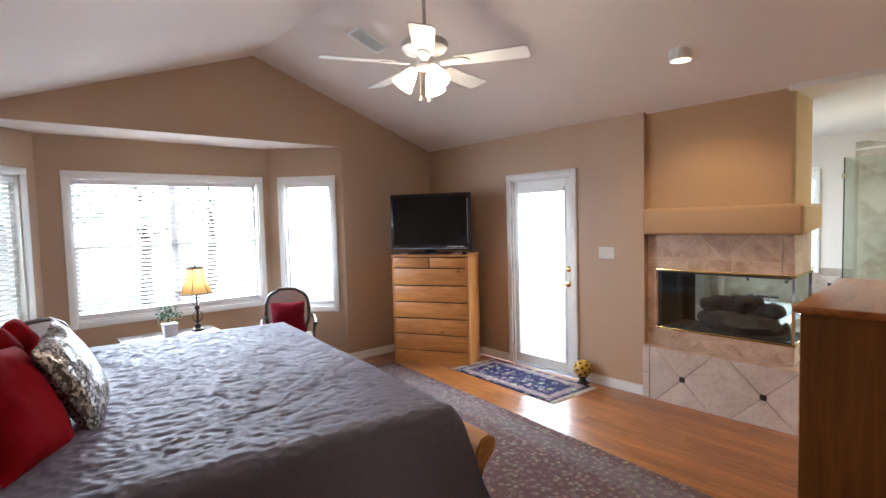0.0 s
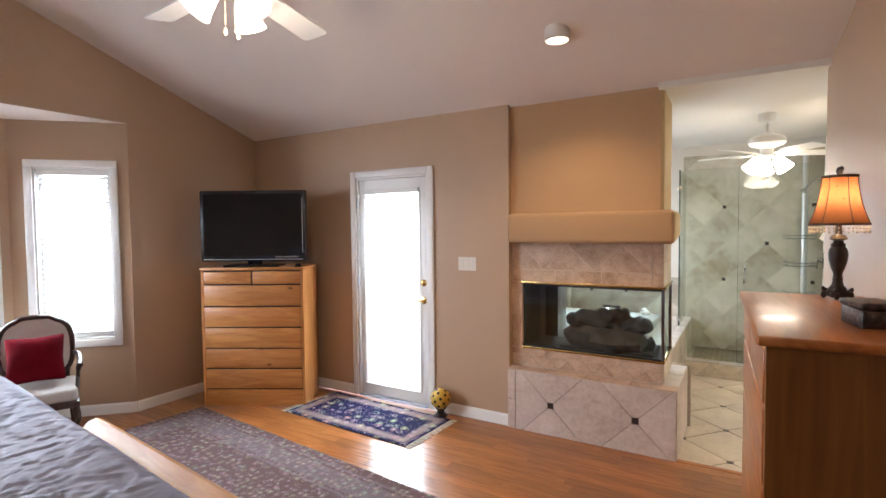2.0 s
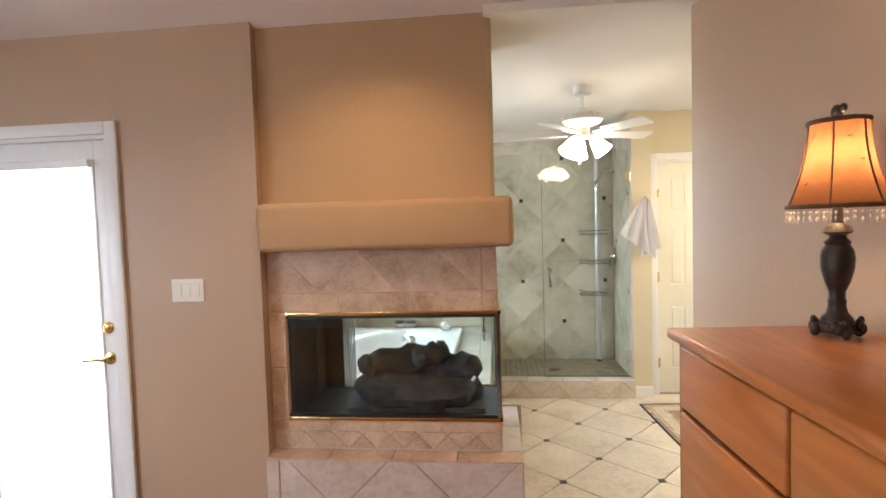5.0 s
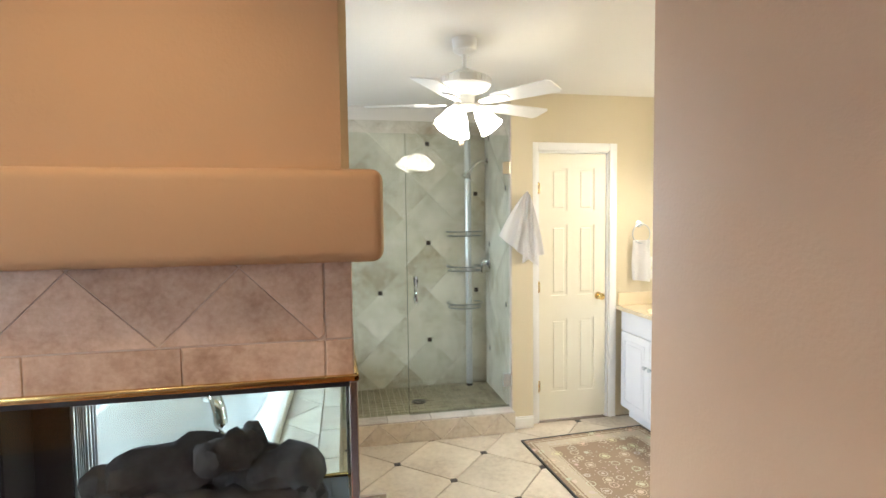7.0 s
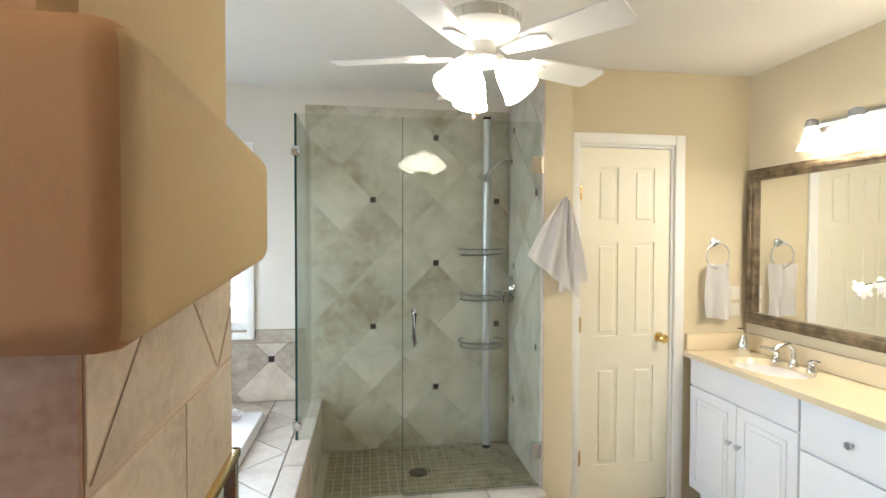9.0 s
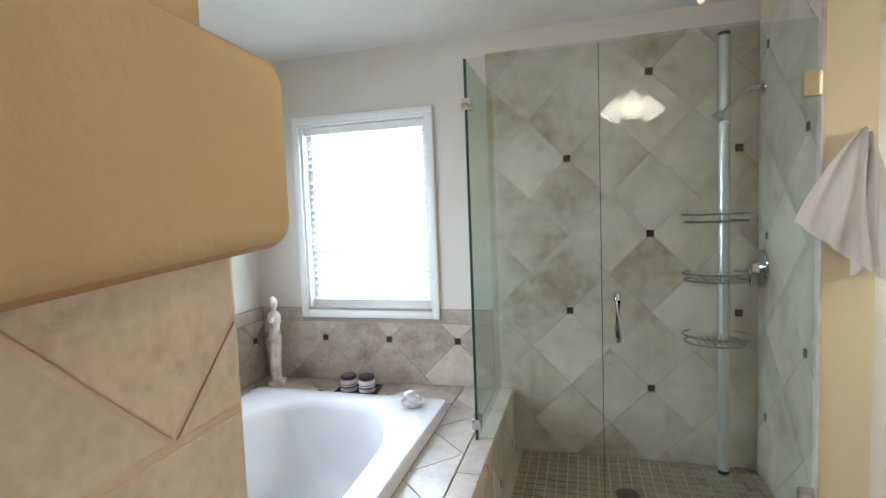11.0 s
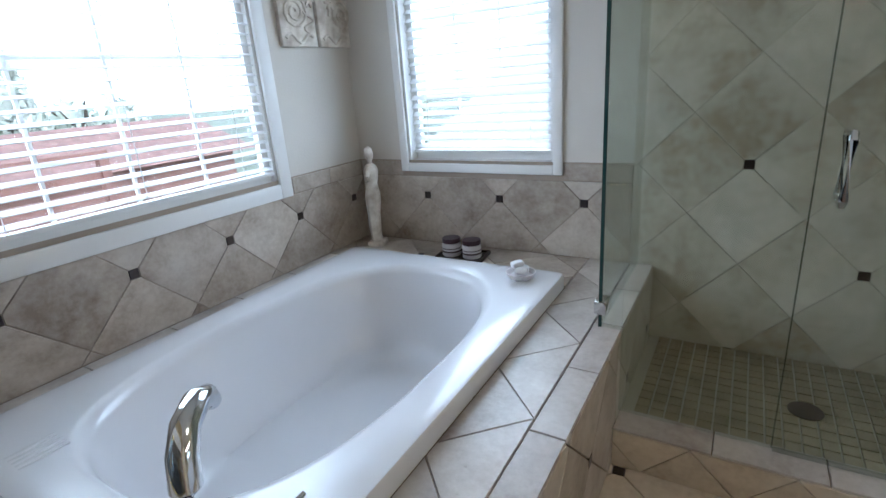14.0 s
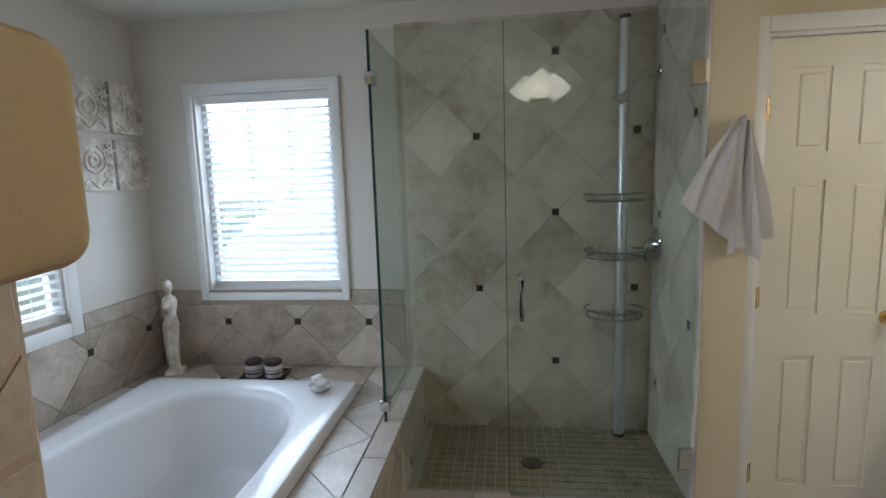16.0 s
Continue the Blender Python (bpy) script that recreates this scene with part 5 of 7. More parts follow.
cabinet("vanity_cabinet", 0.035, 0.79, (("drawer", 0.70, VZ - 0.036), ("door", 0.10, 0.69)), "white vanity cabinet with two raised-panel doors")
cabinet("vanity_cabinet", 0.79, 1.28, (("drawer", 0.635, VZ - 0.036), ("drawer", 0.37, 0.625), ("drawer", 0.10, 0.36)), "white vanity drawer unit with nickel knobs")
cabinet("vanity_cabinet", 1.28, 1.94, (("drawer", 0.70, VZ - 0.036), ("door", 0.10, 0.69)), "white vanity cabinet with two raised-panel doors")
top = thing("vanity_top", "cream cultured marble vanity top with an oval sink", "countertop", kind="structure")
bm = bmesh.new()
# slab with an oval hole
x0, x1, y0, y1 = VX0, VX1 - 0.001, VANWALL + 0.001, VY + 0.025
sx, sy = VX1 - 0.42, (VANWALL + VY) / 2 + 0.01
def oval(a, b, z, n=40):
    return [bm.verts.new((sx + a * math.cos(2 * math.pi * i / n), sy + b * math.sin(2 * math.pi * i / n), z)) for i in range(n)]
def square(z, n=40):
    out = []
    for i in range(n):
        c, s = math.cos(2 * math.pi * i / n), math.sin(2 * math.pi * i / n)
        k = 1 / max(abs(c), abs(s))
        out.append(bm.verts.new((sx + (x1 - sx if c > 0 else sx - x0) * c * k, sy + (y1 - sy if s > 0 else sy - y0) * s * k, z)))
    return out
loops = [square(VZ - 0.03), square(VZ), oval(0.215, 0.165, VZ), oval(0.205, 0.155, VZ - 0.012), oval(0.17, 0.125, VZ - 0.08), oval(0.09, 0.07, VZ - 0.12)]
for a, b in zip(loops, loops[1:]):
    for i in range(40):
        bm.faces.new((a[i], a[(i + 1) % 40], b[(i + 1) % 40], b[i]))
bm.faces.new(loops[-1])
part("slab", bm, MARBLE, top, smooth=True)
bm = boxed(x0, y0, VZ, x1, y0 + 0.018, VZ + 0.10, 0.004)
box(bm, x1 - 0.018, y0 + 0.018, VZ, x1, y1 - 0.02, VZ + 0.10, 0.004)
part("backsplash", bm, MARBLE, top, smooth=True)
vf = thing("vanity_faucet", "chrome widespread vanity faucet with lever handles", "faucet", pose(sx, VANWALL + 0.075, VZ))
bm = turned([(0.024, 0), (0.02, 0.02), (0.014, 0.03)], 16)
tube(bm, [(0, 0, 0.02), (0, 0.0, 0.09), (0, 0.03, 0.115), (0, 0.09, 0.105), (0, 0.12, 0.08)], [0.015, 0.014, 0.013, 0.011, 0.01], 10)
part("spout", bm, CHROME, vf, smooth=True)
for s in (-1, 1):
    bm = turned([(0.026, 0), (0.022, 0.02), (0.013, 0.035), (0.018, 0.05), (0.001, 0.06)], 16, pose(s * 0.11, 0, 0))
    tube(bm, [(s * 0.11, 0, 0.05), (s * 0.15, 0.02, 0.062), (s * 0.19, 0.03, 0.06)], [0.009, 0.008, 0.006])
    part("handle", bm, CHROME, vf, smooth=True)
sd = thing("soap_dispenser", "clear glass soap bottle with a chrome pump", "soap bottle", pose(VX1 - 0.10, VANWALL + 0.10, VZ))
part("bottle", turned([(0.03, 0), (0.034, 0.01), (0.032, 0.07), (0.015, 0.09), (0.015, 0.10)], 18), CHROME, sd, smooth=True)
part("pump", barred([(0, 0, 0.10), (0, 0, 0.135), (0.0, 0.04, 0.14)], 0.006), CHROME, sd, smooth=True)

# mirror with a gilt frame, on the vanity wall
mz0, mz1, mx1, mx0 = 1.045, 1.945, 6.405, 4.75
mir = thing("wall_mirror", "wide wall mirror in a dark antique gilt frame", "mirror")
part("mirror_glass", boxed(mx0 + 0.05, VANWALL + 0.006, mz0 + 0.05, mx1 - 0.05, VANWALL + 0.012, mz1 - 0.05), MIRROR, mir, "silvered mirror glass")
bm = bmesh.new()
for q in ((mx0, mz0, mx1, mz0 + 0.065), (mx0, mz1 - 0.065, mx1, mz1), (mx0, mz0 + 0.065, mx0 + 0.065, mz1 - 0.065), (mx1 - 0.065, mz0 + 0.065, mx1, mz1 - 0.065)):
    box(bm, q[0], VANWALL + 0.001, q[1], q[2], VANWALL + 0.035, q[3], 0.008)
    box(bm, q[0] + 0.018, VANWALL + 0.03, q[1] + 0.018, q[2] - 0.018, VANWALL + 0.045, q[3] - 0.018, 0.006)
part("mirror_frame", bm, FRAMEWOOD, mir, smooth=True)
bar = thing("vanity_light", "nickel vanity light bar with frosted bell shades, lit", "wall light", pose(5.34, VANWALL, 2.10))
bm = boxed(-0.62, 0.001, -0.03, 0.62, 0.02, 0.03, 0.008)
tube(bm, [(-0.60, 0.06, 0.0), (0.60, 0.06, 0.0)], 0.012)
for k in (-0.3, 0.3):
    tube(bm, [(k, 0.015, 0), (k, 0.06, 0)], 0.012)
part("bar", bm, STEEL, bar, smooth=True)
for k in range(6):
    x = -0.575 + k * 0.23
    s = part("socket", turned([(0.018, 0.03), (0.03, 0.02), (0.03, -0.01), (0.016, -0.015)], 16, pose(x, 0.085, 0.0)), STEEL, bar, smooth=True)
    part("bell_shade", turned([(0.026, -0.012), (0.034, -0.04), (0.045, -0.085), (0.060, -0.115), (0.056, -0.115), (0.040, -0.085), (0.028, -0.04)], 20, pose(x, 0.085, 0.0), caps=False), BATHOPAL, s, "lit frosted glass bell", smooth=True)
    part("bulb", turned([(0.001, -0.02), (0.02, -0.03), (0.028, -0.06), (0.02, -0.09), (0.001, -0.1)], 14, pose(x, 0.085, 0.0)), BATHOPAL, s, "lit bulb", smooth=True)
lamp("vanity_light_lamp", "AREA", look((5.35, VANWALL + 0.12, 1.97), (5.35, VANWALL + 0.7, 0.8)), 16, (1, 0.87, 0.66), 1.0, 0.1)


# white orchid on the vanity, its spray reaching along the mirror
orc = thing("orchid", "white orchid spray in a small cream pot on the vanity", "plant", pose(5.20, -1.38, VZ))
part("pot", turned([(0.045, 0), (0.052, 0.01), (0.062, 0.09), (0.066, 0.10), (0.058, 0.10), (0.05, 0.085), (0.001, 0.085)], 24), LINEN, orc, "cream ceramic pot", smooth=True)
arc = [(0, 0, 0.08), (0.0, 0.0, 0.25), (0.05, 0.0, 0.40), (0.14, 0.01, 0.48), (0.25, 0.01, 0.49), (0.36, 0.02, 0.46)]
part("stem", barred(arc, [0.005, 0.004, 0.004, 0.0035, 0.003, 0.002], 7), LEAF, orc, "green arching flower stem", smooth=True)
for a in range(4):
    bm = bmesh.new()
    d = Vector((math.cos(a * 1.6 + 0.4), math.sin(a * 1.6 + 0.4), 0))
    side = Vector((-d.y, d.x, 0)) * 0.025
    ring = [[bm.verts.new(d * r + side * w * e + Vector((0, 0, z + 0.004 * abs(e)))) for e in (-1, 0, 1)] for r, z, w in ((0.01, 0.09, 0.4), (0.06, 0.13, 1.0), (0.12, 0.12, 0.9), (0.16, 0.08, 0.15))]
    for p, q in zip(ring, ring[1:]):
        for e in (0, 1):
            bm.faces.new((p[e], p[e + 1], q[e + 1], q[e]))
    bmesh.ops.solidify(bm, geom=bm.faces[:], thickness=0.002)
    part("leaf", bm, LEAF, orc, smooth=True)
for n_, (x, y, z) in enumerate(((0.12, 0.02, 0.455), (0.17, 0.0, 0.475), (0.22, 0.03, 0.455), (0.27, 0.0, 0.47), (0.32, 0.025, 0.445), (0.36, 0.01, 0.45))):
    bm = bmesh.new()
    q = pose(x, y, z, 70 + 8 * n_, 0, 20 * n_)
    for k in range(5):
        w = q @ pose(0, 0, 0, 0, 0, 72 * k)
        vs = [bm.verts.new(w @ Vector(p)) for p in ((0, 0, 0), (0.014, 0.012, 0.004), (0.032, 0.010, 0.007), (0.038, 0, 0.004), (0.032, -0.010, 0.007), (0.014, -0.012, 0.004))]
        bm.faces.new(vs)
    bmesh.ops.create_icosphere(bm, subdivisions=1, radius=0.006, matrix=q @ pose(0, 0, 0.006))
    part("blossom", bm, TOWEL, orc, "white orchid blossom", smooth=True)


# towels
def cloth(name, m, label, left, right, low_left, low_right, folds, gathered=True):
    """A hanging cloth: x to the right, y up, z out. Gathered at its top to a point, or spread along it."""
    t = thing(name, label, "towel", m)
    bm = bmesh.new()
    nu, nv = 28, 30
    grid = []
    for j in range(nv + 1):
        v = j / nv
        row = []
        for i in range(nu + 1):
            u = i / nu
            k = 0.06 + 0.94 * v ** 0.8 if gathered else 1.0
            x = (left + (right - left) * u) * k
            y = -v * (low_left + (low_right - low_left) * u)
            z = 0.03 + 0.018 * math.sin(u * folds * 2 * math.pi + 1.0) * (0.35 + 0.65 * v) + 0.01 * math.cos(u * 9 + v * 5)
            row.append(bm.verts.new((x, y, z)))
        grid.append(row)
    for a, b in zip(grid, grid[1:]):
        for i in range(nu):
            bm.faces.new((a[i], a[i + 1], b[i + 1], b[i]))
    bmesh.ops.solidify(bm, geom=bm.faces[:], thickness=0.008)
    part("terry_cloth", bm, TOWEL, t, smooth=True)
    return t


hk = thing("towel_hook", "small nickel towel hook beside the closet door", "hook", plane((6.362, -0.375, 1.755), (0, -1, 0), (0, 0, 1)))
part("peg", barred([(0, 0, 0.001), (0, -0.005, 0.03), (0, 0.012, 0.045)], 0.006), STEEL, hk, smooth=True)
cloth("hanging_towel", plane((6.340, -0.372, 1.765), (0, -1, 0), (0, 0, 1)), "white terry towel hung by one corner on a hook", -0.225, 0.075, 0.315, 0.545, 3.0)
cloth("hanging_towel", plane((6.347, -0.385, 1.75), (0, -1, 0), (0, 0, 1)), "white terry towel hung behind another on a hook", -0.06, 0.11, 0.50, 0.44, 2.0)
rg = thing("towel_ring", "nickel towel ring on the wall", "towel ring", plane((DOORX, -1.335, 1.50), (0, -1, 0), (0, 0, 1)))
bm = turned([(0.026, 0), (0.024, 0.008), (0.010, 0.014), (0.009, 0.04), (0.013, 0.046), (0.001, 0.05)], 16, pose(0, 0.02, 0.0))
part("post", bm, STEEL, rg, smooth=True)
part("ring", barred([(0.075 * math.sin(2 * math.pi * k / 24), -0.055 + 0.075 * math.cos(2 * math.pi * k / 24), 0.04) for k in range(25)], 0.004), STEEL, rg, smooth=True)
cloth("hand_towel", plane((DOORX - 0.012, -1.335, 1.395), (0, -1, 0), (0, 0, 1)), "white hand towel through a wall ring", -0.085, 0.085, 0.31, 0.33, 1.5, False)
for z in (1.12, 1.22):
    ot = thing("outlet", "ivory outlet plate beside the mirror", "outlet", plane((DOORX, -1.475, z), (0, -1, 0), (0, 0, 1)), "wall plates")
    part("plate", boxed(-0.035, -0.04, 0.0005, 0.035, 0.04, 0.006, 0.002), BEIGEPLATE, ot)
    part("socket_face", boxed(-0.017, -0.025, 0.006, 0.017, 0.025, 0.009, 0.002), BEIGEPLATE, ot)

# ---- ledge things by the tub ----
bm = turned([(0.045, 0), (0.045, 0.03), (0.038, 0.035), (0.036, 0.05), (0.04, 0.10), (0.042, 0.18), (0.050, 0.25), (0.052, 0.29), (0.040, 0.335), (0.036, 0.35), (0.046, 0.39), (0.050, 0.42), (0.040, 0.445), (0.018, 0.46), (0.016, 0.475), (0.026, 0.49), (0.030, 0.515), (0.024, 0.54), (0.008, 0.552)], 20)
for v in bm.verts:
    h = v.co.z
    v.co.x += 0.012 * math.sin(h * 11) + (0.004 * math.sin(14 * math.atan2(v.co.y, v.co.x)) if 0.05 < h < 0.28 else 0)
    v.co.y *= 0.8
tube(bm, [(0.045, 0, 0.425), (0.062, 0.0, 0.40), (0.060, 0.0, 0.37)], [0.016, 0.015, 0.012])
tube(bm, [(-0.045, 0, 0.425), (-0.060, 0.0, 0.395)], [0.016, 0.013])
box(bm, -0.05, -0.045, 0, 0.05, 0.045, 0.028, 0.004)
st = part("statuette", bm, PLASTER, None, smooth=True, m=pose(6.90, 2.43, DZ, 0, 0, 200))
tagged(st, "white plaster classical statuette on the tub deck", "statuette")
tray = thing("tray", "dark square tray with two small jars on the tub deck", "tray", pose(6.86, 1.865, DZ, 0, 0, 8))
bm = boxed(-0.075, -0.12, 0, 0.075, 0.12, 0.008, 0.003)
for q in ((-0.082, -0.127, -0.070, 0.127), (0.070, -0.127, 0.082, 0.127), (-0.070, -0.127, 0.070, -0.115), (-0.070, 0.115, 0.070, 0.127)):
    box(bm, q[0], q[1], 0, q[2], q[3], 0.018, 0.003)
part("tray_body", bm, BRONZE, tray, smooth=True)
JARW = material("jar_white_glass", (0.72, 0.68, 0.68), 0.3, vary=0.1, bump=0)
JARL = material("jar_lid_plum", (0.05, 0.02, 0.03), 0.3, vary=0.2, bump=0)
for k in (-1, 1):
    j = thing("cosmetic_jar", "small white label jar with a dark plum lid", "jar", pose(6.86, 1.865 + k * 0.058, DZ + 0.009, 0, 0, 8 + k * 5), "jars on the tray")
    part("jar", turned([(0.044, 0), (0.048, 0.005), (0.048, 0.062), (0.042, 0.068)], 20), JARW, j, smooth=True)
    part("lid", turned([(0.046, 0.069), (0.047, 0.074), (0.047, 0.088), (0.044, 0.092), (0.001, 0.093)], 20), JARL, j, "dark plum lid", smooth=True)
    part("label_band", turned([(0.0485, 0.022), (0.0485, 0.030)], 20, caps=False), JARL, j, "thin dark label line", smooth=True)
    part("label_bar", turned([(0.0485, 0.040), (0.0485, 0.044)], 20, caps=False), JARL, j, "thin dark label line", smooth=True)
dish = thing("soap_dish", "round white soap dish with a soap bar and cloth", "soap dish", pose(6.55, 1.42, RZ))
part("bowl", turned([(0.035, 0), (0.05, 0.01), (0.062, 0.03), (0.058, 0.03), (0.045, 0.014), (0.001, 0.012)], 24), JARW, dish, smooth=True)
bm = boxed(-0.035, -0.028, 0.018, 0.035, 0.028, 0.055, 0.012, 3, pose(0, 0, 0, 8, 10, 20))
box(bm, -0.03, -0.03, 0.05, 0.02, 0.02, 0.075, 0.01, 2, pose(0, 0.005, 0, -12, 8, 40))
part("soap", bm, LINEN, dish, "white soap bars", smooth=True)

# four carved plaster wall tiles
for i in range(2):
    for j in range(2):
        w = thing("wall_plaque", "cream plaster plaque with carved scrollwork", "wall art", plane((6.565 + i * 0.255, TUBWALL, 1.565 + j * 0.305), (1, 0, 0), (0, 0, 1)) @ Matrix.Diagonal((1.12, 1.03, 1.2, 1.0)), "plaster plaques")
        part("slab", boxed(0, 0, 0.001, 0.208, 0.262, 0.022, 0.006), PLASTER, w, smooth=True)
        rnd = random.Random(i * 2 + j)
        bm = bmesh.new()
        cxp, cyp = 0.085 + 0.06 * i, 0.15 - 0.03 * j
        spiral = [(cxp + (0.012 + 0.011 * k / 4) * math.cos(k * 0.6 + i * 2), cyp + (0.012 + 0.011 * k / 4) * math.sin(k * 0.6 + i * 2), 0.024) for k in range(24)]
        tube(bm, spiral, 0.007, 6)
        tube(bm, [(0.02 + 0.16 * k / 10, 0.035 + 0.02 * math.sin(k * 0.9 + j), 0.024) for k in range(11)], 0.008, 6)
        for k in range(6):
            a = 2 * math.pi * k / 6
            box(bm, -0.012, -0.007, 0, 0.02, 0.007, 0.010, 0.003, 2, pose(0.175 - 0.09 * i, 0.205 - 0.02 * j, 0.022, 0, 0, math.degrees(a)) @ pose(0.016, 0, 0))
        tube(bm, [(0.165 - 0.03 * math.sin(k), 0.06 + 0.012 * k, 0.024) for k in range(9)], 0.006, 6)
        part("relief", bm, PLASTER, w, "raised carved scroll", smooth=True)


# ---- ceiling fans ----
def ceiling_fan(name, m, drop, span, blades, first, label, opal, shades, chains=True, motor=WHITE):
    f = thing(name, label, "ceiling fan", m)
    part("canopy", turned([(0.035, -0.075), (0.06, -0.06), (0.065, -0.01), (0.066, 0.0)], 24), motor, f, smooth=True)
    part("downrod", barred([(0, 0, -0.07), (0, 0, -drop)], 0.012, 12), motor, f, smooth=True)
    h = -drop
    part("motor_housing", turned([(0.02, h + 0.02), (0.045, h + 0.01), (0.075, h - 0.005), (0.13, h - 0.03), (0.135, h - 0.07), (0.12, h - 0.09), (0.07, h - 0.105), (0.05, h - 0.12), (0.05, h - 0.165), (0.065, h - 0.175), (0.06, h - 0.19), (0.001, h - 0.195)], 32), motor, f, "white fan motor housing", smooth=True)
    bm = bmesh.new()
    for k in range(28):
        a = 2 * math.pi * k / 28
        box(bm, -0.003, -0.002, -0.014, 0.003, 0.002, 0.014, m=pose(0.137 * math.cos(a), 0.137 * math.sin(a), h - 0.05, 0, 0, math.degrees(a)))
    part("vent_ribs", bm, motor, f, kind="stuff")
    for k in range(blades):
        a = first + 360 * k / blades
        q = pose(0, 0, h - 0.160, 0, 0, a) @ pose(0, 0, 0, -11)
        bm = bmesh.new()
        prism(bm, [(0.19, -0.05), (0.26, -0.058), (span * 0.97, -0.068), (span, -0.05), (span, 0.05), (span * 0.97, 0.068), (0.26, 0.058), (0.19, 0.05)], -0.003, 0.003)
        bmesh.ops.transform(bm, matrix=q, verts=bm.verts)
        b = part("blade", bm, WHITE, f, "white fan blade")
        bm = bmesh.new()
        prism(bm, [(0.10, -0.018), (0.16, -0.03), (0.22, -0.04), (0.27, -0.018), (0.27, 0.018), (0.22, 0.04), (0.16, 0.03), (0.10, 0.018)], -0.010, -0.003)
        bmesh.ops.transform(bm, matrix=q, verts=bm.verts)
        part("blade_iron", bm, motor, b, "ornate blade bracket")
    for k in range(3):
        a = shades + 120 * k
        q = pose(0, 0, h - 0.18, 0, 0, a) @ pose(0.058, 0, 0, 0, -36) @ Matrix.Scale(0.92, 4)
        s = part("socket", turned([(0.02, 0.015), (0.026, 0.0), (0.026, -0.025)], 16, q), motor, f, smooth=True)
        part("tulip_shade", turned([(0.026, -0.02), (0.040, -0.045), (0.052, -0.085), (0.060, -0.125), (0.072, -0.155), (0.068, -0.155), (0.056, -0.125), (0.048, -0.085), (0.036, -0.045)], 22, q, caps=False), opal, s, "lit frosted tulip glass", smooth=True)
        part("bulb", turned([(0.001, -0.03), (0.018, -0.04), (0.026, -0.07), (0.018, -0.095), (0.001, -0.10)], 14, q), opal, s, "lit bulb", smooth=True)
    if chains:
        for x in (-0.025, 0.035):
            bm = bmesh.new()
            for k in range(12):
                bmesh.ops.create_icosphere(bm, subdivisions=1, radius=0.0035, matrix=pose(x, 0.02, h - 0.20 - k * 0.012))
            lathe(bm, [(0.001, 0), (0.007, -0.01), (0.008, -0.025), (0.001, -0.032)], 10, pose(x, 0.02, h - 0.343))
            part("pull_chain", bm, BEAD, f, "beaded pull chain", smooth=True)
    return f


ceiling_fan("ceiling_fan", pose(5.44, 0.30, BCEIL), 0.17, 0.53, 5, 2, "white five-blade ceiling fan with lit tulip shades", BATHOPAL, 4)

# bath rug
RUGB = rug_material("beige_patterned_rug", (0.30, 0.22, 0.15), (0.58, 0.49, 0.37), (0.50, 0.42, 0.31), 0.66, 0.475, 11.0, 0.14, 0.12)
rug = thing("bath_rug", "beige patterned rug with a dark border on the bath floor", "rug", pose(5.50, -0.775, 0.0, 0, 0, 3.5))
part("weave", boxed(-0.66, -0.475, 0.0, 0.66, 0.475, 0.010, 0.004), RUGB, rug)
bm = bmesh.new()
for q in ((-0.67, -0.485, -0.655, 0.485), (0.655, -0.485, 0.67, 0.485), (-0.655, -0.485, 0.655, -0.47), (-0.655, 0.47, 0.655, 0.485)):
    box(bm, q[0], q[1], 0, q[2], q[3], 0.012, 0.003)
part("binding", bm, BLACK, rug, "dark bound edge")

# floor tiles of the bath
FT = pose(5.723, 0.321, -0.010, 0, 0, 4)
cuts = []
for a, b, c in ((-1, 0, -4.118), (1, 0, 6.42), (0, -1, 1.25), (0, 1, DY + 0.03)):
    q = FT.inverted().to_3x3() @ Vector((a, b, 0))
    cuts.append((q.x, q.y, c - a * 5.723 - b * 0.321))
diamond_field(floor_bath, FLOORTILE, FT, -1.75, -1.75, 0.9, 0.9, 0.2935, 0, 0, "all", joint=0.005, thick=0.010, dot=0.022, cuts=cuts)


# ---- bedroom furniture ----
chest = thing("chest_of_drawers", "tall honey pine chest of drawers set across the corner", "chest of drawers", pose(3.17, 4.64, 0, 0, 0, -61))
CW, CD, CH = 0.93, 0.42, 1.25
for nm, x in (("side_panel", 0.0), ("side_panel", CW - 0.022)):
    part(nm, boxed(x, 0.0, 0.0, x + 0.022, CD, CH - 0.026, 0.002), PINEV, chest)
part("top_panel", boxed(-0.008, -0.010, CH - 0.025, CW + 0.008, CD, CH, 0.005), PINE, chest, smooth=True)
part("back_panel", boxed(0.022, CD - 0.012, 0.0, CW - 0.022, CD - 0.001, CH - 0.026), PINE, chest)
# frame in dark wood, so that the drawer gaps read as shade
part("carcass", boxed(0.022, 0.02, 0.05, CW - 0.022, 0.04, CH - 0.026), DARKWOOD, chest, "frame behind the drawers, coloured dark for shade in the gaps")
part("plinth", boxed(0.023, 0.004, 0.0, CW - 0.023, 0.02, 0.143, 0.002), PINE, chest)
rows = [(0.155, 0.328), (0.340, 0.513), (0.525, 0.703), (0.715, 0.893), (0.905, 1.090)]
for z0, z1 in rows:
    part("drawer", boxed(0.026, -0.004, z0, CW - 0.026, 0.018, z1, 0.005), PINE, chest, smooth=True)
for x0, x1 in ((0.026, CW / 2 - 0.008), (CW / 2 + 0.008, CW - 0.026)):
    part("drawer", boxed(x0, -0.004, 1.103, x1, 0.018, 1.213, 0.005), PINE, chest, "small top drawer", smooth=True)

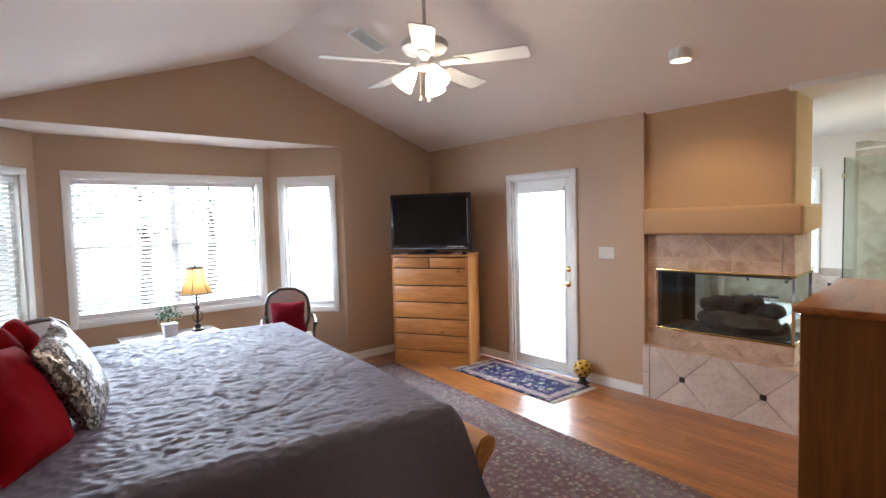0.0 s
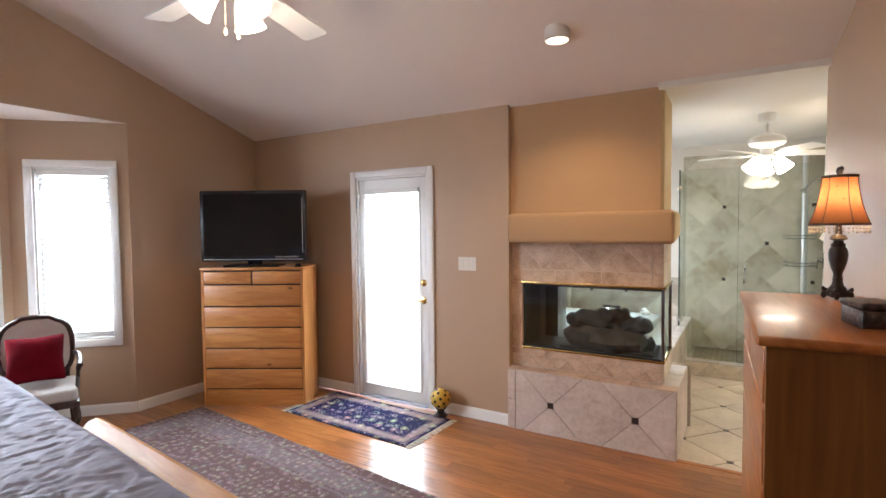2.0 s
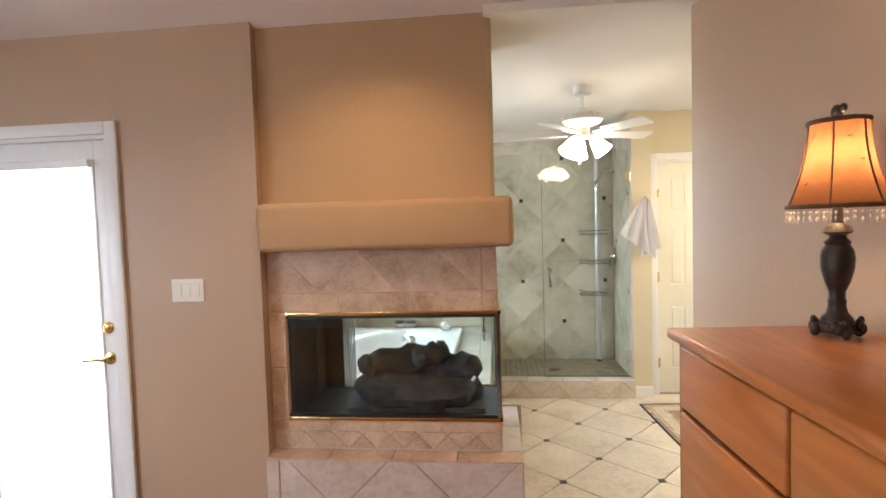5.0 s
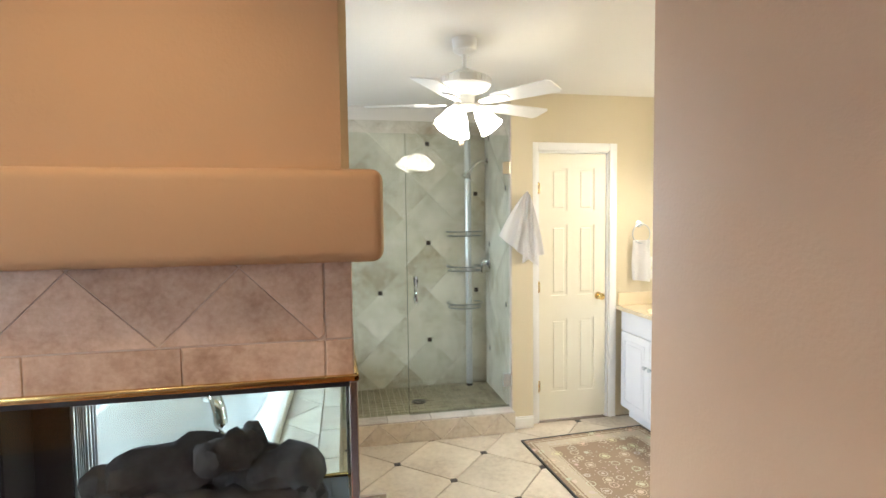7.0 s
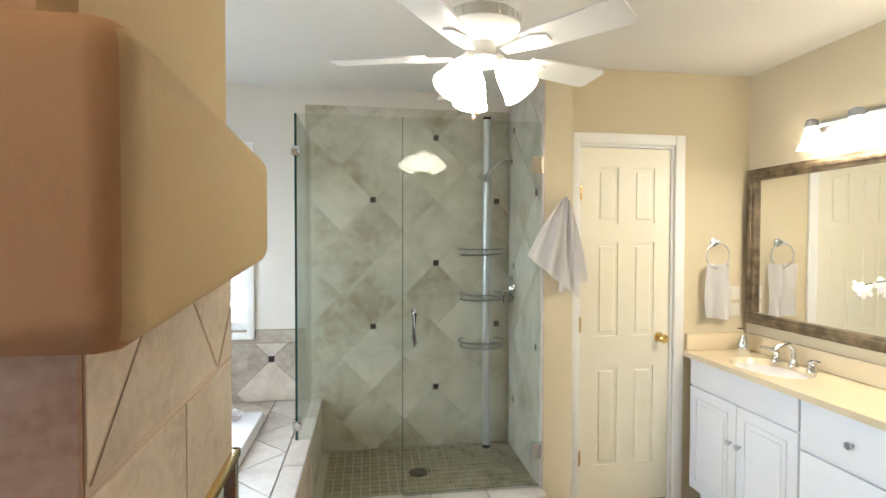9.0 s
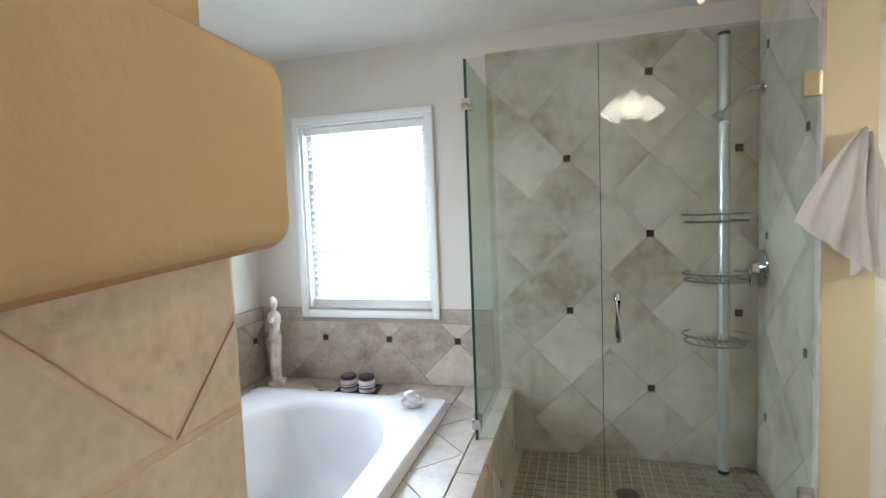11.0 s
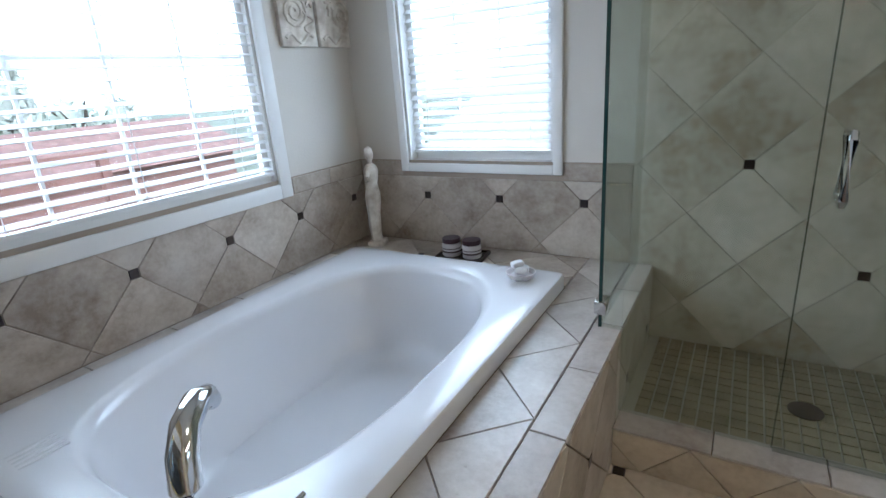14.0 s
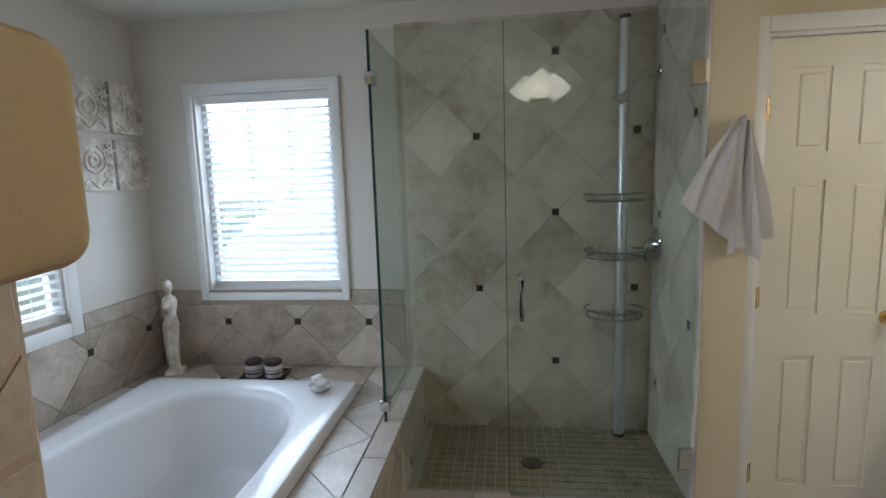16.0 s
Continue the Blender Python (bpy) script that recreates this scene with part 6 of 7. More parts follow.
tv = thing("television", "black flat-screen television standing on the pine chest", "television", pose(3.17, 4.64, CH, 0, 0, -61) @ pose(CW / 2 - 0.03, 0.14, 0) @ Matrix.Scale(1.05, 4))
part("screen_frame", boxed(-0.465, -0.02, 0.045, 0.465, 0.05, 0.665, 0.010, 3), PLASTIC, tv, smooth=True)
part("screen", boxed(-0.432, -0.0225, 0.10, 0.432, -0.0195, 0.635), SCREEN, tv, "dark switched-off screen")
part("back_cover", boxed(-0.36, 0.05, 0.12, 0.36, 0.10, 0.58, 0.02, 3), PLASTIC, tv, smooth=True)
part("bezel_strip", boxed(0.438, -0.0225, 0.12, 0.443, -0.019, 0.60), STEEL, tv, "thin silver side strip")
part("bezel_line", boxed(-0.44, -0.0225, 0.060, 0.44, -0.019, 0.066), STEEL, tv, "thin silver lower strip")
part("logo_bar", boxed(0.20, -0.0225, 0.082, 0.40, -0.0205, 0.088), VENT, tv, "small grey marking")
bm = boxed(-0.06, 0.0, 0.02, 0.06, 0.03, 0.07, 0.006)
box(bm, -0.24, -0.09, 0.0, 0.24, 0.13, 0.018, 0.008, 3)
part("stand", bm, PLASTIC, tv, smooth=True)
rc = thing("remote_puck", "small round black gadget beside the television", "gadget", pose(3.17, 4.64, CH, 0, 0, -61) @ pose(CW - 0.06, 0.06, 0))
part("body", turned([(0.028, 0), (0.03, 0.012), (0.018, 0.028), (0.001, 0.03)], 18), PLASTIC, rc, smooth=True)

# dresser
DRP = pose(2.128, 0.390, 0, 0, 0, 2.7)
dresser = thing("dresser", "amber-stained wooden dresser with overlaid drawer fronts", "dresser", DRP)
DL, DD, DH = 1.076, 0.45, 1.27
part("top_panel", boxed(-0.022, -DD, DH - 0.030, DL + 0.022, 0.022, DH, 0.010, 3), CHERRY, dresser, smooth=True)
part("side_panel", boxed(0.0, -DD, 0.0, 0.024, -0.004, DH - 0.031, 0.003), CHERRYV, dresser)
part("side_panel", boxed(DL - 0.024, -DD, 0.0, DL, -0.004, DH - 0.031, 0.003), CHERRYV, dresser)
# dark colour here paints the shade between the drawer fronts
part("carcass", boxed(0.024, -DD + 0.01, 0.03, DL - 0.024, -0.022, DH - 0.031), DARKWOOD, dresser, "frame behind the drawers, darkened to show shaded gaps")
part("plinth", boxed(0.024, -0.06, 0.0, DL - 0.024, -0.035, 0.075), CHERRY, dresser)
drows = [(0.085, 0.315), (0.328, 0.560), (0.573, 0.805), (0.818, 1.050)]
for z0, z1 in drows:
    part("drawer", boxed(0.016, -0.021, z0, DL - 0.016, 0.002, z1, 0.007, 3), CHERRY, dresser, smooth=True)
for x0, x1 in ((0.016, DL * 0.55), (DL * 0.55 + 0.012, DL - 0.016)):
    part("drawer", boxed(x0, -0.021, 1.063, x1, 0.002, 1.228, 0.007, 3), CHERRY, dresser, "top-row drawer", smooth=True)

# lamp on the dresser
def bell(r0, r1, h, n, mats, parent, panels=6, z=0.0, label=""):
    """A bell-shaped lampshade: swept sides with scalloped panels."""
    bm = bmesh.new()
    rings = []
    for j in range(13):
        v = j / 12
        r = r1 + (r0 - r1) * (1 - v) ** 1.9
        rings.append([bm.verts.new((r * (1 + 0.02 * abs(math.sin(panels * math.pi * i / n))) * math.cos(2 * math.pi * i / n), r * (1 + 0.02 * abs(math.sin(panels * math.pi * i / n))) * math.sin(2 * math.pi * i / n), z + v * h)) for i in range(n)])
    for a, b in zip(rings, rings[1:]):
        for i in range(n):
            bm.faces.new((a[i], a[(i + 1) % n], b[(i + 1) % n], b[i]))
    bmesh.ops.solidify(bm, geom=bm.faces[:], thickness=0.002)
    sh = part("shade", bm, mats[0], parent, label, smooth=True)
    for i in range(panels):
        t = 2 * math.pi * i / panels
        pts = []
        for j in range(13):
            v = j / 12
            r = r1 + (r0 - r1) * (1 - v) ** 1.9 + 0.003
            pts.append((r * math.cos(t), r * math.sin(t), z + v * h))
        part("braid", barred(pts, 0.0035, 5), mats[1], sh, smooth=True)
    part("top_trim", barred([((r1 + 0.002) * math.cos(2 * math.pi * k / 32), (r1 + 0.002) * math.sin(2 * math.pi * k / 32), z + h) for k in range(33)], 0.008, 6), mats[1], sh, smooth=True)
    part("bottom_trim", barred([((r0 + 0.003) * math.cos(2 * math.pi * k / 40), (r0 + 0.003) * math.sin(2 * math.pi * k / 40), z) for k in range(41)], 0.007, 6), mats[1], sh, smooth=True)
    return sh


lampd = thing("table_lamp", "bronze urn table lamp with a lit amber bell shade", "lamp", pose(3.10, 0.105, DH, 0, 0, 20) @ Matrix.Diagonal((0.55, 0.55, 0.78, 1.0)))
bm = turned([(0.062, 0.045), (0.058, 0.06), (0.04, 0.075), (0.032, 0.10), (0.036, 0.11), (0.030, 0.12), (0.030, 0.14), (0.046, 0.17), (0.060, 0.21), (0.064, 0.245), (0.058, 0.27), (0.044, 0.285), (0.050, 0.295), (0.034, 0.305), (0.030, 0.315)], 28)
part("urn", bm, BRONZE, lampd, smooth=True)
part("collar", turned([(0.034, 0.315), (0.058, 0.325), (0.050, 0.340), (0.024, 0.352), (0.020, 0.40), (0.022, 0.42)], 24), FRAMEWOOD, lampd, "gilt collar", smooth=True)
bm = boxed(-0.068, -0.068, 0.012, 0.068, 0.068, 0.046, 0.012, 3)
for a in range(4):
    q = pose(0, 0, 0, 0, 0, 45 + 90 * a)
    for k in range(5):
        bmesh.ops.create_icosphere(bm, subdivisions=2, radius=0.021 - 0.002 * k, matrix=q @ pose(0.080 + 0.006 * math.sin(k * 2), 0.022 * math.cos(k * 1.7), 0.021 + 0.008 * k))
part("base", bm, BRONZE, lampd, "carved scroll-foot base", smooth=True)
sh = bell(0.185, 0.108, 0.255, 60, (SHADE, SHADETRIM), lampd, 6, 0.405, "lit amber fabric shade with leaf embroidery")
bm = bmesh.new()
rnd = random.Random(8)
for k in range(40):
    t = 2 * math.pi * k / 40
    bmesh.ops.create_icosphere(bm, subdivisions=1, radius=0.006, matrix=pose(0.186 * math.cos(t), 0.186 * math.sin(t), 0.385))
    lathe(bm, [(0.001, 0.0), (0.006, -0.010), (0.001, -0.018)], 6, pose(0.186 * math.cos(t), 0.186 * math.sin(t), 0.378 - 0.006 * (k % 2)))
part("bead_fringe", bm, BEAD, sh, "clear bead fringe", smooth=True)
bm = bmesh.new()
for k in range(18):
    t, v = rnd.uniform(0, 2 * math.pi), rnd.uniform(0.25, 0.85)
    r = 0.108 + 0.077 * (1 - v) ** 1.9 + 0.0045
    box(bm, -0.009, -0.0006, -0.002, 0.009, 0.0006, 0.002, m=pose(r * math.cos(t), r * math.sin(t), 0.405 + v * 0.255, 0, rnd.uniform(-60, 60), math.degrees(t) + 90))
part("embroidery", bm, SHADETRIM, sh, "embroidered leaf sprays", kind="stuff")
bm = turned([(0.006, 0.655), (0.006, 0.67), (0.012, 0.675)], 12)
bmesh.ops.create_icosphere(bm, subdivisions=2, radius=0.024, matrix=pose(0.006, 0, 0.69))
bmesh.ops.create_icosphere(bm, subdivisions=2, radius=0.015, matrix=pose(-0.022, 0, 0.70))
part("finial", bm, BRONZE, lampd, "bronze finial", smooth=True)
cordb = barred([(0.06, -0.03, 0.008), (0.14, -0.05, 0.006), (0.20, -0.10, 0.006), (0.24, -0.17, 0.006)], 0.004, 6)
part("power_cord", cordb, BLACK, lampd, smooth=True)
lamp("dresser_lamp_light", "POINT", pose(3.10, 0.105, DH + 0.43), 4.5, (1, 0.72, 0.42), 0.022)

bx = thing("trinket_box", "carved dark metal trinket box on the dresser", "box", DRP @ pose(0.30, -0.30, DH, 0, 0, 12))
part("body", boxed(-0.07, -0.05, 0, 0.07, 0.05, 0.055, 0.004), BOXCARVE, bx, smooth=True)
part("lid", boxed(-0.074, -0.054, 0.056, 0.074, 0.054, 0.078, 0.008, 3), BOXCARVE, bx, "carved box lid", smooth=True)

# ---- bed ----
BED = pose(1.17, 1.43, 0, 0, 0, -6.5)
bed = thing("bed", "king bed with a grey quilted coverlet and a honey pine footboard", "bed", BED)
BL, BW, BZ = 2.05, 2.22, 0.865
part("mattress", boxed(-BL, 0.05, 0.34, -0.02, BW - 0.05, 0.82, 0.06, 4), LINEN, bed, smooth=True)
bm = boxed(-BL, 0.06, 0.14, 0.0, BW - 0.06, 0.33, 0.01)
part("bed_frame", bm, PINE, bed)
def roll_profile():
    return [(x + 0.13, z * 0.93) for x, z in ((0.12, 0.0), (0.16, 0.0), (0.165, 0.40), (0.20, 0.47), (0.25, 0.50), (0.275, 0.545), (0.27, 0.59), (0.235, 0.615), (0.19, 0.605), (0.155, 0.56), (0.13, 0.48))]
bm = bmesh.new()
prof = roll_profile()
a = [bm.verts.new((x, 0.14, z)) for x, z in prof]
b = [bm.verts.new((x, BW - 0.12, z)) for x, z in prof]
for i in range(len(prof)):
    j = (i + 1) % len(prof)
    bm.faces.new((a[i], a[j], b[j], b[i]))
bm.faces.new(a[::-1])
bm.faces.new(b)
bmesh.ops.bevel(bm, geom=[e for e in bm.edges if abs(e.verts[0].co.y - e.verts[1].co.y) < 0.01], offset=0.008, segments=2, affect="EDGES")
part("footboard", bm, wood("honey_pine_footboard", (0.60, 0.30, 0.09), (0.42, 0.18, 0.045), 0.5, (9, 0.9, 9), 2.2, coat=0.0), bed, "rolled sleigh footboard", smooth=True)
for y in (0.155, BW - 0.155):
    part("foot", boxed(0.25, y - 0.035, 0, 0.32, y + 0.035, 0.10, 0.006), PINE, bed)

quilt = thing("quilt", "grey-lavender quilted coverlet draped over the bed", "quilt", BED)
bm = bmesh.new()
R, drop, foot = 0.07, 0.70, 0.26
nx, ny = 300, 360
s0, s1, t0, t1 = -BL, foot, -drop, BW + 0.45
def fold_over(d):
    if d <= 0:
        return 0.0, 0.0
    if d < R * math.pi / 2:
        return R * math.sin(d / R), R * (1 - math.cos(d / R))
    return R, R + d - R * math.pi / 2
grid = []
for i in range(nx + 1):
    s = s0 + (s1 - s0) * i / nx
    row = []
    for j in range(ny + 1):
        t = t0 + (t1 - t0) * j / ny
        dx, zx = fold_over(s + 0.03)
        ty = (0.0 - t) if t < 0 else (t - BW if t > BW else 0)
        dy, zy = fold_over(ty)
        x = min(s, -0.03) + dx
        y = max(0.0, min(BW, t)) + (-dy if t < 0 else dy)
        dz = math.hypot(zx, zy) if zx and zy else max(zx, zy)
        hang = min(1.0, max(0.0, (dz - 0.05) / 0.4))
        y += (-1 if t < 0 else 1) * hang * (0.05 * math.sin(s * 9.0 + 0.6 * math.sin(s * 3)) + 0.09 + 0.10 * max(0.0, 1 + s / 0.8)) if ty > 0 else 0
        x += hang * (0.03 * math.sin(t * 8.0) + 0.02) if zx > 0 else 0
        n1 = (0.5 - abs(noise.noise((s * 15 + 0.9 * noise.noise((s * 6, t * 6, 3.1)), t * 30, 1.7)))) * 0.0125 + (0.5 - abs(noise.noise((s * 34, t * 52, 4.7)))) * 0.005
        big = noise.noise((s * 1.7, t * 1.7, 9.1)) * 0.012
        z = BZ - dz + (n1 + big) * (1 - hang)
        row.append(bm.verts.new((x, y, max(0.03, z))))
    grid.append(row)
for a, b in zip(grid, grid[1:]):
    for j in range(ny):
        bm.faces.new((a[j], a[j + 1], b[j + 1], b[j]))
part("coverlet", bm, QUILT, quilt, smooth=True)


def pillow(name, m, w, h, t, mat, label, seed=0, tuck=0.0):
    p = thing(name, label, "pillow", m)
    bm = bmesh.new()
    n = 22
    for side in (1, -1):
        g = []
        for i in range(n + 1):
            row = []
            for j in range(n + 1):
                u, v = 2 * i / n - 1, 2 * j / n - 1
                k = max(0.0, (1 - abs(u) ** 2.6) * (1 - abs(v) ** 2.6)) ** 0.55
                pinch = 1 - 0.07 * (1 - abs(u)) * abs(v) ** 3
                pinch2 = 1 - 0.07 * (1 - abs(v)) * abs(u) ** 3
                wz = side * t / 2 * k + 0.008 * noise.noise((u * 3 + seed, v * 3, side * 2.0))
                wz *= 1 - tuck * math.exp(-(u / 0.22) ** 2)
                row.append(bm.verts.new((u * w / 2 * pinch2, v * h / 2 * pinch * (1 - 0.45 * tuck * math.exp(-(u / 0.3) ** 2)), wz)))
            g.append(row)
        for a, b in zip(g, g[1:]):
            for j in range(n):
                bm.faces.new((a[j], a[j + 1], b[j + 1], b[j]) if side > 0 else (a[j + 1], a[j], b[j], b[j + 1]))
    bmesh.ops.remove_doubles(bm, verts=bm.verts, dist=0.0008)
    part("cover", bm, mat, p, smooth=True)
    return p


pillow("throw_pillow", pose(-0.23, 2.06, 1.04, 62, 10, 62), 0.46, 0.46, 0.17, RED, "plain red velvet throw pillow leaning on the bed", 1)
pillow("sequin_pillow", pose(-0.03, 2.36, 1.045, 66, -8, 78), 0.42, 0.42, 0.15, SEQUIN, "silver sequinned throw pillow leaning on the bed", 2)
pillow("bow_pillow", pose(-0.21, 2.52, 1.13, 65, 6, 70), 0.44, 0.32, 0.15, RED, "red velvet bow-shaped pillow gathered at the middle", 3, 0.75)
pillow("sleeping_pillow", pose(-0.44, 2.92, 1.09, 58, 0, 80), 0.66, 0.48, 0.18, LINEN, "white linen pillow propped at the bed head", 4)
pillow("sleeping_pillow", pose(-0.50, 2.15, 1.02, 58, 0, 80), 0.62, 0.40, 0.18, LINEN, "white linen pillow behind a red one", 5)


# ---- armchairs in the bay ----
def armchair(m, label):
    c = thing("armchair", label, "armchair", m, "armchairs in the bay")
    part("seat", boxed(-0.27, -0.26, 0.36, 0.27, 0.26, 0.46, 0.03, 3), UPHOLSTERY, c, smooth=True)
    part("seat_rail", boxed(-0.28, -0.27, 0.31, 0.28, 0.27, 0.362, 0.008), DARKWOOD, c, smooth=True)
    for x in (-0.25, 0.25):
        part("leg", barred([(x, -0.24, 0.32), (x * 1.06, -0.262, 0.22), (x, -0.245, 0.10), (x * 1.04, -0.26, 0.0)], [0.026, 0.024, 0.016, 0.02], 10), DARKWOOD, c, smooth=True)
        part("leg", barred([(x * 0.92, 0.25, 0.34), (x * 0.92, 0.27, 0.15), (x * 0.95, 0.31, 0.0)], [0.022, 0.018, 0.016], 10), DARKWOOD, c, smooth=True)
        part("arm", barred([(x * 1.05, 0.27, 0.66), (x * 1.16, 0.10, 0.67), (x * 1.18, -0.10, 0.655), (x * 1.16, -0.18, 0.63), (x * 1.14, -0.17, 0.59)], [0.018, 0.02, 0.022, 0.024, 0.016], 10), DARKWOOD, c, smooth=True)
        part("arm_support", barred([(x * 1.12, -0.15, 0.62), (x * 1.10, -0.10, 0.52), (x * 1.06, -0.16, 0.42), (x * 1.0, -0.20, 0.35)], [0.018, 0.016, 0.016, 0.02], 10), DARKWOOD, c, smooth=True)
    loop = []
    for k in range(33):
        t = 2 * math.pi * k / 32
        cx_, sx_ = math.cos(t), math.sin(t)
        loop.append((0.25 * abs(cx_) ** 0.6 * (1 if cx_ > 0 else -1), 0.27 + 0.10 * (0.25 + 0.25 * sx_), 0.72 + 0.25 * abs(sx_) ** 0.7 * (1 if sx_ > 0 else -1) + (0.02 if sx_ > 0.95 else 0)))
    part("back_frame", barred(loop, 0.022, 8), DARKWOOD, c, "carved dark back frame", smooth=True)
    bm = bmesh.new()
    vs = [bm.verts.new((x * 0.97, y - 0.012, 0.72 + (z - 0.72) * 0.97)) for x, y, z in loop[:-1]]
    vb = [bm.verts.new((x * 0.97, y + 0.03, 0.72 + (z - 0.72) * 0.97)) for x, y, z in loop[:-1]]
    bm.faces.new(vs)
    bm.faces.new(vb[::-1])
    for k in range(32):
        bm.faces.new((vs[k], vs[(k + 1) % 32], vb[(k + 1) % 32], vb[k]))
    part("back_panel", bm, UPHOLSTERY, c, "pale upholstered back")
    for x in (-0.2, 0.2):
        part("back_post", barred([(x, 0.26, 0.34), (x * 1.05, 0.285, 0.54)], [0.02, 0.018], 8), DARKWOOD, c, smooth=True)
    return c


CH1 = pose(2.05, 5.0, 0, 0, 0, -22) @ Matrix.Scale(0.92, 4)
CH2 = pose(0.10, 4.78, 0, 0, 0, 30) @ Matrix.Scale(0.92, 4)
armchair(CH1, "carved dark wood armchair with pale upholstery by the bay window")
armchair(CH2, "carved dark wood armchair with pale upholstery by the bay window")
pillow("chair_cushion", CH1 @ pose(0, 0.07, 0.675, 72, 0, 0), 0.39, 0.38, 0.20, DARKRED, "round-cornered red cushion on an armchair", 6)
pillow("chair_cushion", CH2 @ pose(0, 0.07, 0.675, 72, 0, 0), 0.39, 0.38, 0.20, DARKRED, "round-cornered red cushion on an armchair", 7)

# side table, lamp and plant under the bay window
tb = thing("side_table", "dark wood console table under the bay window", "table", pose(1.12, 5.22, 0))
part("tabletop", boxed(-0.60, -0.19, 0.585, 0.24, 0.19, 0.61, 0.008), DARKWOOD, tb, smooth=True)
part("apron", boxed(-0.55, -0.16, 0.51, 0.19, 0.16, 0.584), DARKWOOD, tb)
for x in (-0.53, 0.17):
    for y in (-0.14, 0.14):
        part("leg", boxed(x - 0.022, y - 0.022, 0, x + 0.022, y + 0.022, 0.51, 0.004), DARKWOOD, tb)
lm = thing("table_lamp", "slim wrought-iron table lamp with a lit cream bell shade", "lamp", pose(1.19, 5.19, 0.61))
bm = turned([(0.055, 0), (0.055, 0.015), (0.03, 0.025), (0.03, 0.06), (0.014, 0.07), (0.012, 0.20), (0.024, 0.215), (0.024, 0.235), (0.010, 0.25), (0.010, 0.40)], 16)
for s in (-1, 1):
    tube(bm, [(s * 0.012, 0, 0.08), (s * 0.045, 0, 0.12), (s * 0.04, 0, 0.17), (s * 0.014, 0, 0.19)], 0.005, 6)
    tube(bm, [(s * 0.012, 0, 0.24), (s * 0.04, 0, 0.27), (s * 0.03, 0, 0.31), (s * 0.01, 0, 0.33)], 0.004, 6)
part("stem", bm, BRONZE, lm, "dark iron scrollwork stem", smooth=True)
bell(0.15, 0.075, 0.25, 48, (SHADE2, SHADETRIM), lm, 6, 0.37, "lit cream shade with dark braid")
part("finial", turned([(0.005, 0.61), (0.014, 0.63), (0.006, 0.645), (0.010, 0.655), (0.001, 0.665)], 12), BRONZE, lm, smooth=True)
lamp("window_lamp_light", "POINT", pose(1.19, 5.19, 1.10), 3, (1, 0.7, 0.35), 0.03)
pl = thing("potted_plant", "small leafy green plant in a white square pot", "plant", pose(0.93, 5.16, 0.61))
bm = bmesh.new()
prism(bm, [(-0.05, -0.05), (0.05, -0.05), (0.05, 0.05), (-0.05, 0.05)], 0, 0.11)
for v in bm.verts:
    if v.co.z > 0.05:
        v.co.x *= 1.25
        v.co.y *= 1.25
part("pot", bm, LINEN, pl, "white ceramic pot")
bm = bmesh.new()
rnd = random.Random(3)
for k in range(170):
    d = Vector((rnd.gauss(0, 1), rnd.gauss(0, 1), rnd.gauss(0.3, 0.8))).normalized() * rnd.uniform(0.04, 0.125)
    q = pose(d.x, d.y, 0.18 + d.z * 0.85, rnd.uniform(-50, 50), rnd.uniform(-50, 50), rnd.uniform(0, 360))
    vs = [bm.verts.new(q @ Vector(p)) for p in ((0, 0, 0), (0.012, 0.012, 0.003), (0.03, 0, 0.0), (0.012, -0.012, 0.003))]
    bm.faces.new(vs)
part("foliage", bm, LEAF, pl, "dense small green leaves")

# ---- rugs and small things on the floor ----
RUG1 = rug_material("taupe_floral_rug", (0.125, 0.08, 0.076), (0.29, 0.235, 0.22), (0.16, 0.125, 0.13), 1.12, 1.95, 21.0, 0.30, 0.12)
rug = thing("bedside_rug", "large taupe and grey floral rug under the bed", "rug", pose(1.825, 2.76, 0.0, 0, 0, -5.4))
part("weave", boxed(-1.12, -1.95, 0.0, 1.12, 1.95, 0.011, 0.004), RUG1, rug)
RUG2 = rug_material("navy_floral_rug", (0.016, 0.016, 0.055), (0.36, 0.29, 0.27), (0.24, 0.18, 0.17), 0.305, 0.66, 12.0, 0.11, 0.2)
rug = thing("door_rug", "navy floral rug with cream fringe before the glazed door", "rug", pose(3.69, 3.18, 0.0, 0, 0, -3))
part("weave", boxed(-0.305, -0.66, 0.0, 0.305, 0.66, 0.009, 0.003), RUG2, rug)
for s in (-1, 1):
    bm = bmesh.new()
    for k in range(48):
        x = -0.30 + 0.6 * k / 47
        box(bm, -0.004, 0, 0.001, 0.004, 0.055, 0.007, m=pose(x, s * 0.66, 0, 0, 0, (0 if s > 0 else 180) + random.uniform(-22, 22)))
    part("fringe", bm, FRINGE, rug, "cream knotted fringe")

ball = thing("pierced_ball", "yellow pierced ball ornament on a dark stand by the door", "ornament", pose(4.0, 2.63, 0.0))
part("stand", turned([(0.055, 0), (0.06, 0.012), (0.035, 0.03), (0.03, 0.05), (0.045, 0.068)], 20), BRONZE, ball, smooth=True)
bm = bmesh.new()
bmesh.ops.create_icosphere(bm, subdivisions=4, radius=0.085, matrix=pose(0, 0, 0.15))
part("ball", bm, GOLD, ball, smooth=True)
bm = bmesh.new()
gold = math.pi * (3 - math.sqrt(5))
